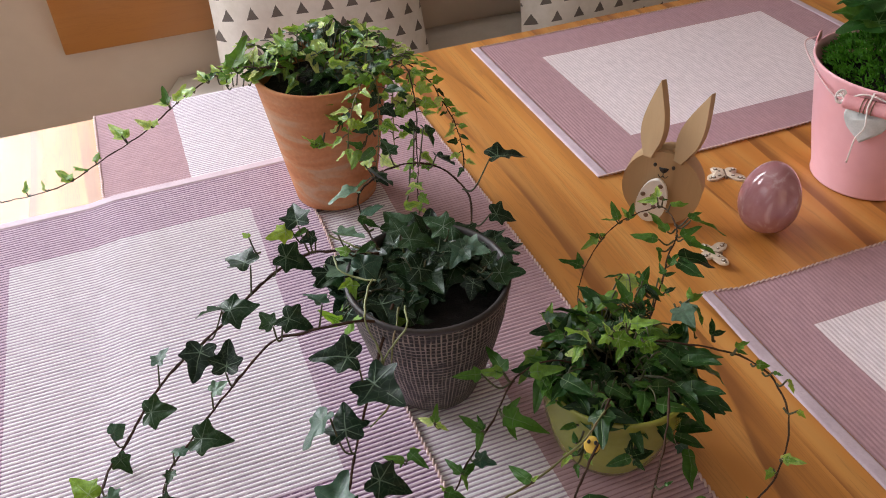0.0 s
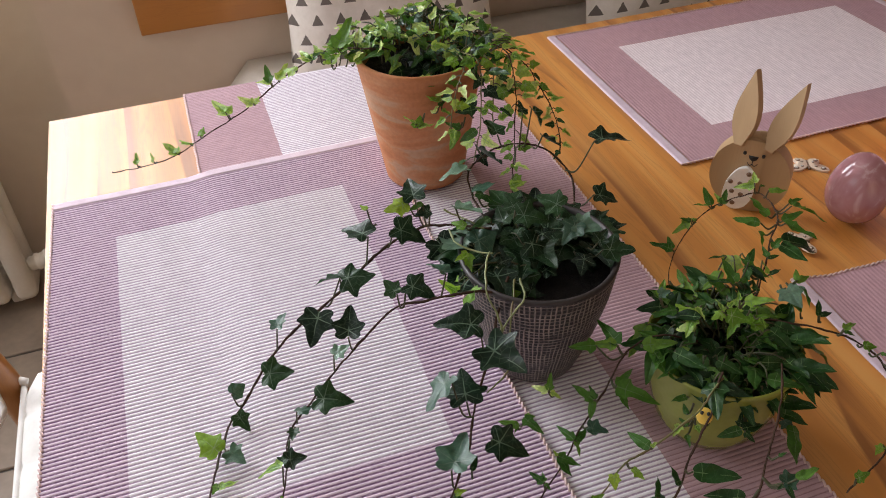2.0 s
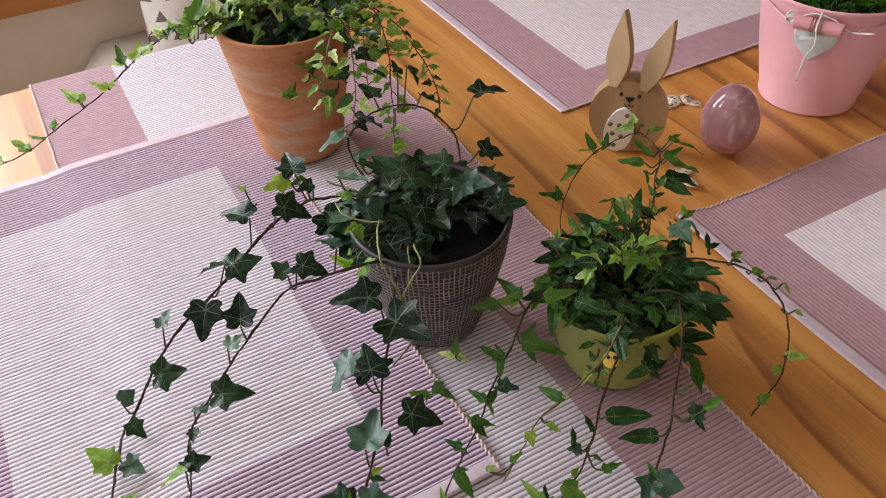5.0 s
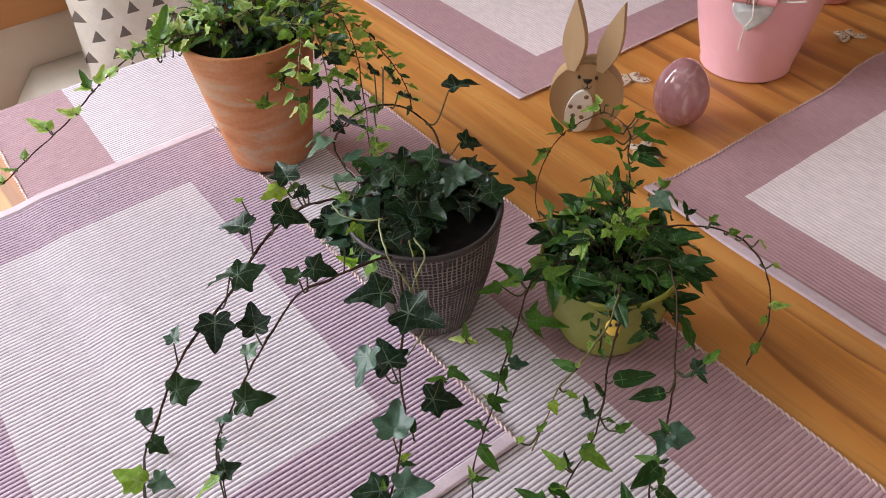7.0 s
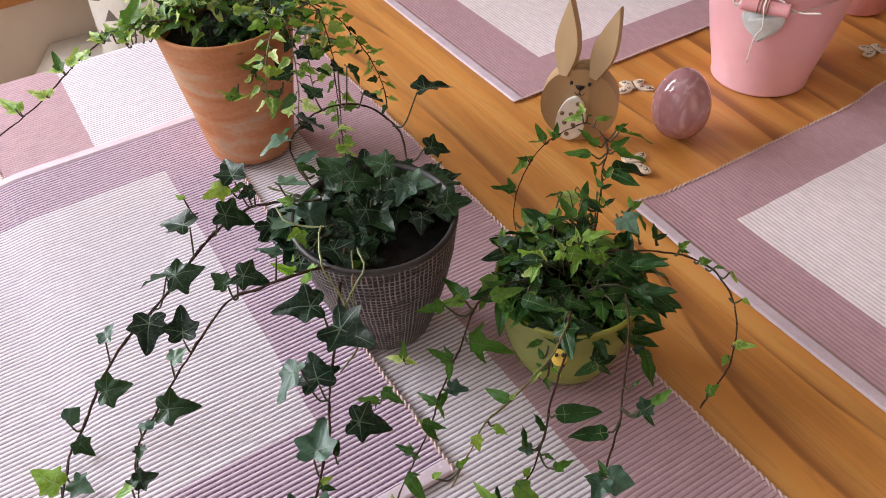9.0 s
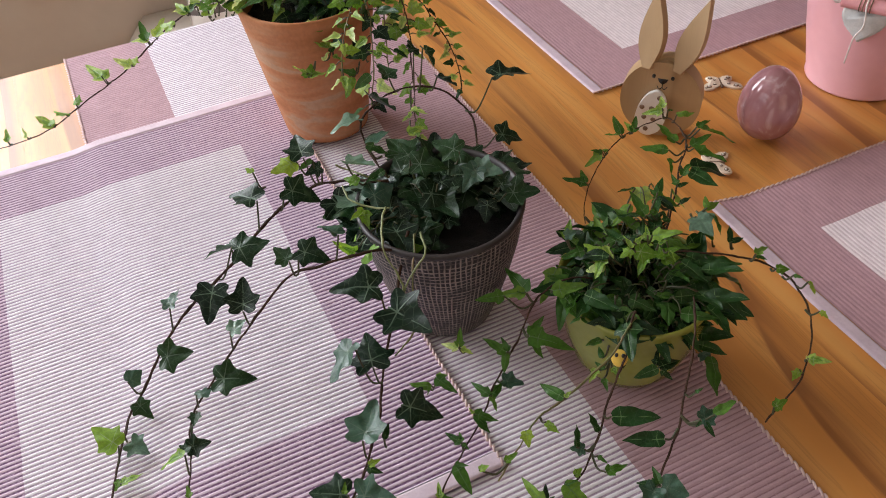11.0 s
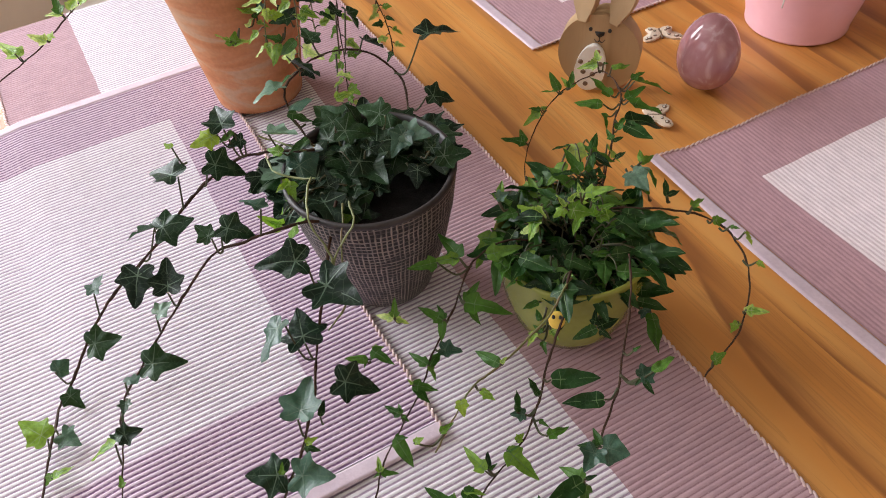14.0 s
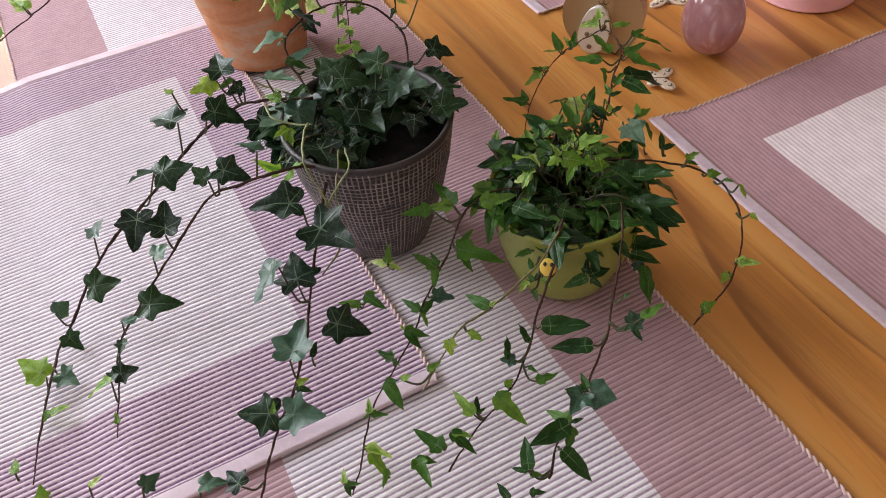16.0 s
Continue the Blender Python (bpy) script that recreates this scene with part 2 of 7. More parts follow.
M = {
    "board": wood("honey_pine", (0.74, 0.365, 0.098), (0.665, 0.272, 0.050), (0.25, 0.075, 0.012), coat=0.72, rough=0.45, streaks=0.95),
    "bench_wood": wood("orange_pine", (0.60, 0.275, 0.072), (0.52, 0.215, 0.050), (0.26, 0.09, 0.02), along=(1.6, 26, 26)),
    "chair_wood": wood("chair_beech", (0.46, 0.21, 0.07), (0.40, 0.17, 0.05), (0.24, 0.09, 0.03), along=(26, 26, 1.6)),
    "plywood": wood("pale_plywood", (0.53, 0.365, 0.205), (0.46, 0.305, 0.160), (0.29, 0.17, 0.08), along=(26, 26, 2.2), rough=0.6, streaks=0.35),
    "weave_white": weave("weave_white", (0.81, 0.77, 0.805), (0.36, 0.26, 0.355), 0.38, 0.32),
    "weave_purple": weave("weave_purple", (0.66, 0.53, 0.62), (0.165, 0.080, 0.158), 0.43, 0.58),
    "weave_mauve": weave("weave_mauve", (0.48, 0.295, 0.325), (0.43, 0.258, 0.292), 0.36, 0.50),
    "weave_pale": weave("weave_pale", (0.84, 0.75, 0.775), (0.71, 0.59, 0.63), 0.34, 0.35),
    "weave_runner": weave("weave_runner", (0.50, 0.330, 0.362), (0.29, 0.165, 0.190), 0.24, 0.50),
    "hem": plain("hem_tape", (0.56, 0.44, 0.50), (0.66, 0.54, 0.60), 60, 0.85, 0.4),
    "stitch": plain("stitch_yarn", (0.60, 0.43, 0.42), (0.74, 0.56, 0.53), 200, 0.85, 0.3),
    "terracotta": terracotta(),
    "grey_pot": woven_ceramic(),
    "grey_rim": plain("grey_pot_rim", (0.018, 0.014, 0.014), (0.036, 0.029, 0.028), 90, 0.5),
    "green_pot": plain("lime_glaze", (0.205, 0.225, 0.035), (0.245, 0.265, 0.05), 30, 0.22, 0.05),
    "soil": plain("potting_soil", (0.003, 0.0025, 0.002), (0.011, 0.008, 0.006), 160, 0.95, 0.9, distance=0.003),
    "pink": plain("pink_enamel", (0.80, 0.42, 0.46), (0.85, 0.47, 0.51), 14, 0.28, 0.05),
    "pink_wood": plain("pink_painted_wood", (0.66, 0.29, 0.31), (0.74, 0.35, 0.37), 70, 0.45, 0.2),
    "wire": plain("pink_wire", (0.60, 0.42, 0.42), (0.72, 0.52, 0.52), 60, 0.35, 0.05, metal=0.4),
    "string": plain("white_string", (0.70, 0.64, 0.60), (0.84, 0.78, 0.74), 300, 0.9, 0.4),
    "heart": plain("pale_grey_ceramic", (0.50, 0.54, 0.53), (0.66, 0.69, 0.68), 110, 0.7, 0.6),
    "egg": marbled_glaze(),
    "white_paint": plain("white_paint", (0.74, 0.72, 0.67), (0.82, 0.80, 0.76), 50, 0.5, 0.1),
    "dot": plain("brown_dot_paint", (0.17, 0.10, 0.06), (0.22, 0.14, 0.09), 90, 0.6, 0.1),
    "black": plain("black_paint", (0.012, 0.011, 0.011), (0.02, 0.018, 0.018), 60, 0.5, 0.05),
    "yellow": plain("yellow_paint", (0.66, 0.42, 0.05), (0.72, 0.50, 0.09), 80, 0.5, 0.1),
    "birch": plain("printed_birch", (0.66, 0.54, 0.42), (0.75, 0.63, 0.50), 120, 0.65, 0.2),
    "stem": plain("ivy_stem", (0.026, 0.014, 0.010), (0.070, 0.036, 0.021), 130, 0.75, 0.4, spec=0.2),
    "green_stem": plain("green_stem", (0.10, 0.14, 0.03), (0.17, 0.11, 0.05), 60, 0.55, 0.3),
    "pale_stem": plain("pale_green_stem", (0.15, 0.19, 0.065), (0.25, 0.27, 0.12), 60, 0.55, 0.3),
    "petiole": plain("petiole", (0.032, 0.050, 0.014), (0.070, 0.055, 0.024), 60, 0.5, 0.2),
    "dark_leaf": leaf_green("dark_ivy_leaf", (0.004, 0.015, 0.008), (0.008, 0.028, 0.012), (0.018, 0.056, 0.018), 0.36, 0.10, 0.24, 0.30),
    "dark_vein": plain("dark_ivy_vein", (0.058, 0.108, 0.066), (0.10, 0.165, 0.10), 60, 0.45, 0.05),
    # the pot crown's shade is part of this darker green
    "mid_leaf": leaf_green("bird_foot_ivy_leaf", (0.005, 0.028, 0.006), (0.017, 0.070, 0.012), (0.080, 0.185, 0.026), 0.38, 0.18, 0.28, 0.15),
    # brighter copy for the trails, which hang in more light
    "lit_leaf": leaf_green("lit_trail_leaf", (0.022, 0.085, 0.012), (0.060, 0.165, 0.022), (0.16, 0.29, 0.042), 0.38, 0.25, 0.28),
    "mid_vein": plain("bird_foot_ivy_vein", (0.08, 0.17, 0.05), (0.12, 0.22, 0.07), 60, 0.45, 0.05),
    "light_leaf": leaf_green("small_ivy_leaf", (0.085, 0.205, 0.026), (0.20, 0.36, 0.055), (0.42, 0.53, 0.17), 0.38, 0.28),
    "light_vein": plain("small_ivy_vein", (0.20, 0.31, 0.10), (0.28, 0.38, 0.15), 60, 0.45, 0.05),
    # window sheen on dark leaves, put into the colour as blue-grey
    "pale_leaf": leaf_green("sheen_tinted_leaf", (0.020, 0.065, 0.042), (0.045, 0.110, 0.075), (0.12, 0.21, 0.15), 0.34, 0.15, 0.40, 0.35),
    "young_leaf": leaf_green("young_leaf", (0.085, 0.20, 0.022), (0.14, 0.285, 0.030), (0.25, 0.36, 0.045), 0.4, 0.28),
    "leaf_margin": leaf_green("pale_leaf_margin", (0.20, 0.34, 0.06), (0.34, 0.46, 0.13), (0.54, 0.60, 0.28), 0.4, 0.28),
    "moss": leaf_green("curly_moss", (0.03, 0.13, 0.012), (0.06, 0.20, 0.02), (0.17, 0.37, 0.05), 0.5, 0.3),
    "wall": plain("wall_plaster", (0.66, 0.55, 0.43), (0.71, 0.60, 0.475), 5, 0.9, 0.25),
    "ceiling": plain("ceiling_paint", (0.74, 0.72, 0.68), (0.80, 0.78, 0.74), 6, 0.9, 0.1),
    "tile": plain("brown_floor_tile", (0.17, 0.125, 0.09), (0.24, 0.18, 0.13), 9, 0.4, 0.2),
    "grout": plain("dark_grout", (0.035, 0.028, 0.022), (0.06, 0.05, 0.04), 60, 0.9, 0.4),
    "pillow": triangles(),
    "cushion": plain("cream_cushion", (0.70, 0.65, 0.57), (0.77, 0.72, 0.64), 30, 0.9, 0.3),
    "quilt": plain("white_quilted_cotton", (0.74, 0.73, 0.70), (0.82, 0.81, 0.78), 40, 0.85, 0.3),
    "radiator": plain("radiator_enamel", (0.72, 0.67, 0.58), (0.78, 0.73, 0.64), 20, 0.35, 0.05),
    "frame": plain("window_frame_paint", (0.70, 0.69, 0.66), (0.78, 0.77, 0.74), 20, 0.4, 0.05),
}
glass = Nodes("window_glass", 0.02)
glass.bsdf.inputs["Transmission Weight"].default_value = 1.0
glass.colour((0.95, 0.97, 0.97))
M["glass"] = glass.mat

# ---- building helpers ----
IDENT = Matrix.Identity(4)


def thing(name, at, label, category, group="", kind=""):
    ob = new(name)
    ob.empty_display_size = 0.02
    ob.matrix_basis = Matrix.Translation(at)
    return tagged(ob, label, category, group, kind)


def hang(ob, parent):
    ob.parent = parent
    ob.matrix_parent_inverse = parent.matrix_basis.inverted() if parent.parent is None else IDENT
    return ob


def as_mesh(name, bm, mats, smooth=True):
    me = bpy.data.meshes.new(name)
    bm.normal_update()
    bm.to_mesh(me)
    bm.free()
    for m in mats if isinstance(mats, (list, tuple)) else [mats]:
        me.materials.append(m)
    if smooth:
        me.shade_smooth()
    return me


def part(name, bm, mats, parent, label="", smooth=True):
    """Links a bmesh, in world coordinates, as one mesh under a thing or under a part."""
    ob = hang(new(name, as_mesh(name, bm, mats, smooth)), parent)
    return tagged(ob, label)


def single(name, bm, mats, label, category, group="", kind="", smooth=False):
    return tagged(new(name, as_mesh(name, bm, mats, smooth)), label, category, group, kind)


def box(bm, x0, x1, y0, y1, z0, z1, bevel=0.0, seg=2, m=None):
    g = bmesh.ops.create_cube(bm, size=1.0)["verts"]
    for v in g:
        v.co = Vector(((x0 + x1) / 2 + v.co.x * (x1 - x0), (y0 + y1) / 2 + v.co.y * (y1 - y0), (z0 + z1) / 2 + v.co.z * (z1 - z0)))
    if bevel:
        es = {e for v in g for e in v.link_edges}
        r = bmesh.ops.bevel(bm, geom=list(es), offset=bevel, segments=seg, affect="EDGES", profile=0.5)
        g = list({v for f in r["faces"] for v in f.verts} | {v for v in g if v.is_valid})
    if m is not None:
        for v in g:
            v.co = m @ v.co
    return bm


def lathe(profile, at, steps=64, close=False, wobble=0.0):
    """Turns (radius, height) pairs about the upright axis through at; UV in metres round and up."""
    bm = bmesh.new()
    uv = bm.loops.layers.uv.new("UVMap")
    rings = []
    length = [0.0]
    for (r0, z0), (r1, z1) in zip(profile, profile[1:]):
        length.append(length[-1] + math.hypot(r1 - r0, z1 - z0))
    rmax = max(r for r, _ in profile)
    for r, z in profile:
        ring = []
        for i in range(steps):
            a = 2 * math.pi * i / steps
            rr = r * (1 + wobble * noise.noise(Vector((math.cos(a) * 2, math.sin(a) * 2, z * 40))))
            ring.append(bm.verts.new((at[0] + rr * math.cos(a), at[1] + rr * math.sin(a), at[2] + z)))
        rings.append(ring)
    for k in range(len(rings) - 1):
        for i in range(steps):
            j = (i + 1) % steps
            f = bm.faces.new((rings[k][i], rings[k][j], rings[k + 1][j], rings[k + 1][i]))
            for loop, (a, h) in zip(f.loops, ((i, k), (i + 1, k), (i + 1, k + 1), (i, k + 1))):
                loop[uv].uv = (2 * math.pi * rmax * a / steps, length[h])
    if close:
        bm.faces.new(list(reversed(rings[0])))
        bm.faces.new(rings[-1])
    return bm


def smooth_path(points, per=10):
    """Catmull-Rom through the points."""
    p = [Vector(q) for q in points]
    p = [2 * p[0] - p[1]] + p + [2 * p[-1] - p[-2]]
    out = []
    for i in range(1, len(p) - 2):
        for k in range(per):
            t = k / per
            a, b, c, d = p[i - 1:i + 3]
            out.append(0.5 * (2 * b + (c - a) * t + (2 * a - 5 * b + 4 * c - d) * t * t + (3 * b - a - 3 * c + d) * t ** 3))
    out.append(p[-2])
    return out


def tube(bm, path, r0, r1, sides=6, rough=0.0):
    rings = []
    n = len(path)
    side = Vector((0.3, 0.2, 1)).normalized()
    for i, p in enumerate(path):
        d = (path[min(i + 1, n - 1)] - path[max(i - 1, 0)])
        d = d.normalized() if d.length > 1e-9 else Vector((0, 0, 1))
        a = side - d * side.dot(d)
        if a.length < 1e-4:
            a = d.orthogonal()
        a.normalize()
        side = a
        b = d.cross(a)
        r = r0 + (r1 - r0) * i / max(1, n - 1)
        if rough:
            r *= 1 + rough * noise.noise(p * 150)
        rings.append([bm.verts.new(p + r * (math.cos(2 * math.pi * k / sides) * a + math.sin(2 * math.pi * k / sides) * b)) for k in range(sides)])
    for q, w in zip(rings, rings[1:]):
        for k in range(sides):
            bm.faces.new((q[k], q[(k + 1) % sides], w[(k + 1) % sides], w[k]))
    bm.faces.new(list(reversed(rings[0])))
    bm.faces.new(rings[-1])
    return bm


def plate(outline, thick, m, bevel=0.0):
    """A flat cut-out: the outline in its own plane (x across, z up), thickness along y, then placed by m."""
    bm = bmesh.new()
    front = [bm.verts.new((x, -thick / 2, z)) for x, z in outline]
    back = [bm.verts.new((x, thick / 2, z)) for x, z in outline]
    bm.faces.new(front)
    bm.faces.new(list(reversed(back)))
    n = len(outline)
    for i in range(n):
        bm.faces.new((front[(i + 1) % n], front[i], back[i], back[(i + 1) % n]))
    if bevel:
        es = [e for e in bm.edges if abs(e.verts[0].co.y - e.verts[1].co.y) < 1e-6]
        bmesh.ops.bevel(bm, geom=es, offset=bevel, segments=2, affect="EDGES", profile=0.5)
    bmesh.ops.recalc_face_normals(bm, faces=bm.faces)
    bm.transform(m)
    return bm


def ellipse(cx, cz, rx, rz, n=32, egg=0.0):
    return [(cx + rx * math.cos(a) * (1 - egg * math.sin(a)), cz + rz * math.sin(a)) for a in (2 * math.pi * i / n for i in range(n))]

# ---- the room ----
TOP = 0.75
XL, XR, YB, YF, HI = -2.5, 3.2, 1.40, -3.0, 2.5
NICHE = 1.74


def wall(name, pieces, label="beige plastered wall of the dining corner"):
    bm = bmesh.new()
    for p in pieces:
        box(bm, *p)
    return single(name, bm, M["wall"], label, "wall", kind="structure")


# back wall beside the window bay, its reveal, and the wall behind the radiator with the window's opening
wall("wall_north", [(-0.21, XR, YB, NICHE + 0.25, 0, 0.92), (-0.03, XR, YB, NICHE + 0.25, 0.92, HI)])
wall("wall_bay", [(XL, -0.212, NICHE, NICHE + 0.25, 0, 0.92), (XL, -0.032, NICHE, NICHE + 0.25, 2.18, HI),
                  (XL, -1.75, NICHE, NICHE + 0.25, 0.92, 2.18), (-0.07, -0.032, NICHE, NICHE + 0.25, 0.92, 2.18)])
wall("wall_west", [(XL - 0.25, XL, YF - 0.25, NICHE + 0.25, 0, 0.85), (XL - 0.25, XL, YF - 0.25, NICHE + 0.25, 2.2, HI),
                   (XL - 0.25, XL, YF - 0.25, -1.05, 0.85, 2.2), (XL - 0.25, XL, 0.75, NICHE + 0.25, 0.85, 2.2)])
wall("wall_south", [(XL, -0.45, YF - 0.25, YF, 0, HI), (1.65, XR, YF - 0.25, YF, 0, HI), (-0.45, 1.65, YF - 0.25, YF, 2.25, HI)])
wall("wall_east", [(XR, XR + 0.25, YF - 0.25, NICHE + 0.25, 0, HI)])
single("ceiling", box(bmesh.new(), XL - 0.25, XR + 0.25, YF - 0.25, NICHE + 0.25, HI, HI + 0.2), M["ceiling"], "white painted ceiling", "ceiling", kind="structure")
floor = single("floor", box(bmesh.new(), XL - 0.25, XR + 0.25, YF - 0.25, NICHE + 0.25, -0.2, -0.004), M["grout"], "brown ceramic tile floor with dark joints", "floor", kind="structure")


def window(name, m, w, h, label):
    """A glazed casement: local x across, z up, centred; the pane stands in the frame."""
    top = thing(name, m.translation, label, "window", kind="structure")
    top.matrix_basis = m
    bm = bmesh.new()
    for a in ((-w / 2, w / 2, -0.03, 0.03, -h / 2, -h / 2 + 0.07), (-w / 2, w / 2, -0.03, 0.03, h / 2 - 0.07, h / 2),
              (-w / 2, -w / 2 + 0.07, -0.03, 0.03, -h / 2 + 0.07, h / 2 - 0.07), (w / 2 - 0.07, w / 2, -0.03, 0.03, -h / 2 + 0.07, h / 2 - 0.07),
              (-0.04, 0.04, -0.03, 0.03, -h / 2 + 0.07, h / 2 - 0.07)):
        box(bm, *a, bevel=0.006)
    bm.transform(m)
    part("window_frame", bm, M["frame"], top)
    for x0, x1 in ((-w / 2 + 0.07, -0.04), (0.04, w / 2 - 0.07)):
        bm = box(bmesh.new(), x0, x1, -0.004, 0.004, -h / 2 + 0.07, h / 2 - 0.07)
        bm.transform(m)
        part("pane", bm, M["glass"], top).visible_shadow = False


window("window_1", pose(-0.91, NICHE + 0.14, 1.55), 1.68, 1.26, "white framed window above the radiator")
window("window_2", pose(XL - 0.12, -0.15, 1.525, 0, 0, 90), 1.8, 1.35, "white framed side window")
# unseen door, added to hold the warm fill lamp
window("door_1", pose(0.6, YF - 0.12, 1.125), 2.1, 2.25, "white framed glazed door, an unseen addition for the fill lamp")
bm = box(bmesh.new(), -1.72, -0.28, NICHE - 0.05, NICHE + 0.10, 0.922, 0.955, 0.006)
single("window_sill", bm, M["frame"], "white painted window sill board", "window sill", kind="structure")


def radiator():
    top = thing("radiator", (-0.74, 1.66, 0.0), "cream enamelled column radiator under the window", "radiator")
    for i in range(12):
        x = -0.450 - i * 0.056
        bm = bmesh.new()
        for y in (1.585, 1.655):
            box(bm, x - 0.021, x + 0.021, y - 0.022, y + 0.022, 0.04, 0.80, 0.017, 3)
        box(bm, x - 0.023, x + 0.023, 1.565, 1.675, 0.022, 0.085, 0.018, 3)
        box(bm, x - 0.023, x + 0.023, 1.565, 1.675, 0.75, 0.81, 0.018, 3)
        part("column", bm, M["radiator"], top)
    for x in (-0.478, -1.038):
        part("foot", box(bmesh.new(), x - 0.015, x + 0.015, 1.60, 1.64, 0.0, 0.03, 0.006), M["radiator"], top)
    # thermostat valve beside the last column
    bm = lathe([(0.0, 0.0), (0.014, 0.0), (0.016, 0.003), (0.016, 0.014), (0.019, 0.016), (0.019, 0.021), (0.016, 0.023), (0.017, 0.034), (0.020, 0.036), (0.020, 0.043), (0.013, 0.047), (0.0, 0.047)], (0, 0, 0), 24)
    bm.transform(pose(-0.427, 1.60, 0.095, 0, 80, 0))
    part("valve", bm, M["radiator"], top, "cream ribbed valve")


radiator()

# ---- the table ----
TX0, TX1, TY0, TY1 = -0.159, 1.22, -0.30, 0.934


def table():
    top = thing("dining_table", ((TX0 + TX1) / 2, (TY0 + TY1) / 2, 0), "honey-coloured solid pine dining table with a glossy top", "table")
    rng = random.Random(4)
    x = TX0
    while x < TX1 - 0.02:
        w = min(rng.uniform(0.085, 0.125), TX1 - x)
        if TX1 - x - w < 0.04:
            w = TX1 - x
        bm = box(bmesh.new(), x + 0.00003, x + w - 0.00003, TY0, TY1, TOP - 0.028, TOP)
        if x == TX0:
            # the free edge runs slightly askew
            for v in bm.verts:
                if v.co.x < x + w / 2 and v.co.y < TY0 + 0.1:
                    v.co.x += 0.0225
        part("board", bm, M["board"], top, smooth=False)
        x += w
    part("apron", box(bmesh.new(), TX0 + 0.08, TX0 + 0.10, TY0 + 0.1, TY1 - 0.1, TOP - 0.11, TOP - 0.0285), M["bench_wood"], top)
    part("apron", box(bmesh.new(), TX1 - 0.10, TX1 - 0.08, TY0 + 0.1, TY1 - 0.1, TOP - 0.11, TOP - 0.0285), M["bench_wood"], top)
    part("apron", box(bmesh.new(), TX0 + 0.1, TX1 - 0.1, TY1 - 0.10, TY1 - 0.08, TOP - 0.11, TOP - 0.0285), M["bench_wood"], top)
    part("apron", box(bmesh.new(), TX0 + 0.1, TX1 - 0.1, TY0 + 0.08, TY0 + 0.10, TOP - 0.11, TOP - 0.0285), M["bench_wood"], top)
    for lx in (TX0 + 0.06, TX1 - 0.13):
        for ly in (TY0 + 0.06, TY1 - 0.13):
            part("leg", box(bmesh.new(), lx, lx + 0.07, ly, ly + 0.07, 0, TOP - 0.0285, 0.006), M["chair_wood"], top)


table()

# ---- woven mats ----
RIB = 0.0036


def soft(t):
    t = max(0.0, min(1.0, t))
    return t * t * (3 - 2 * t)


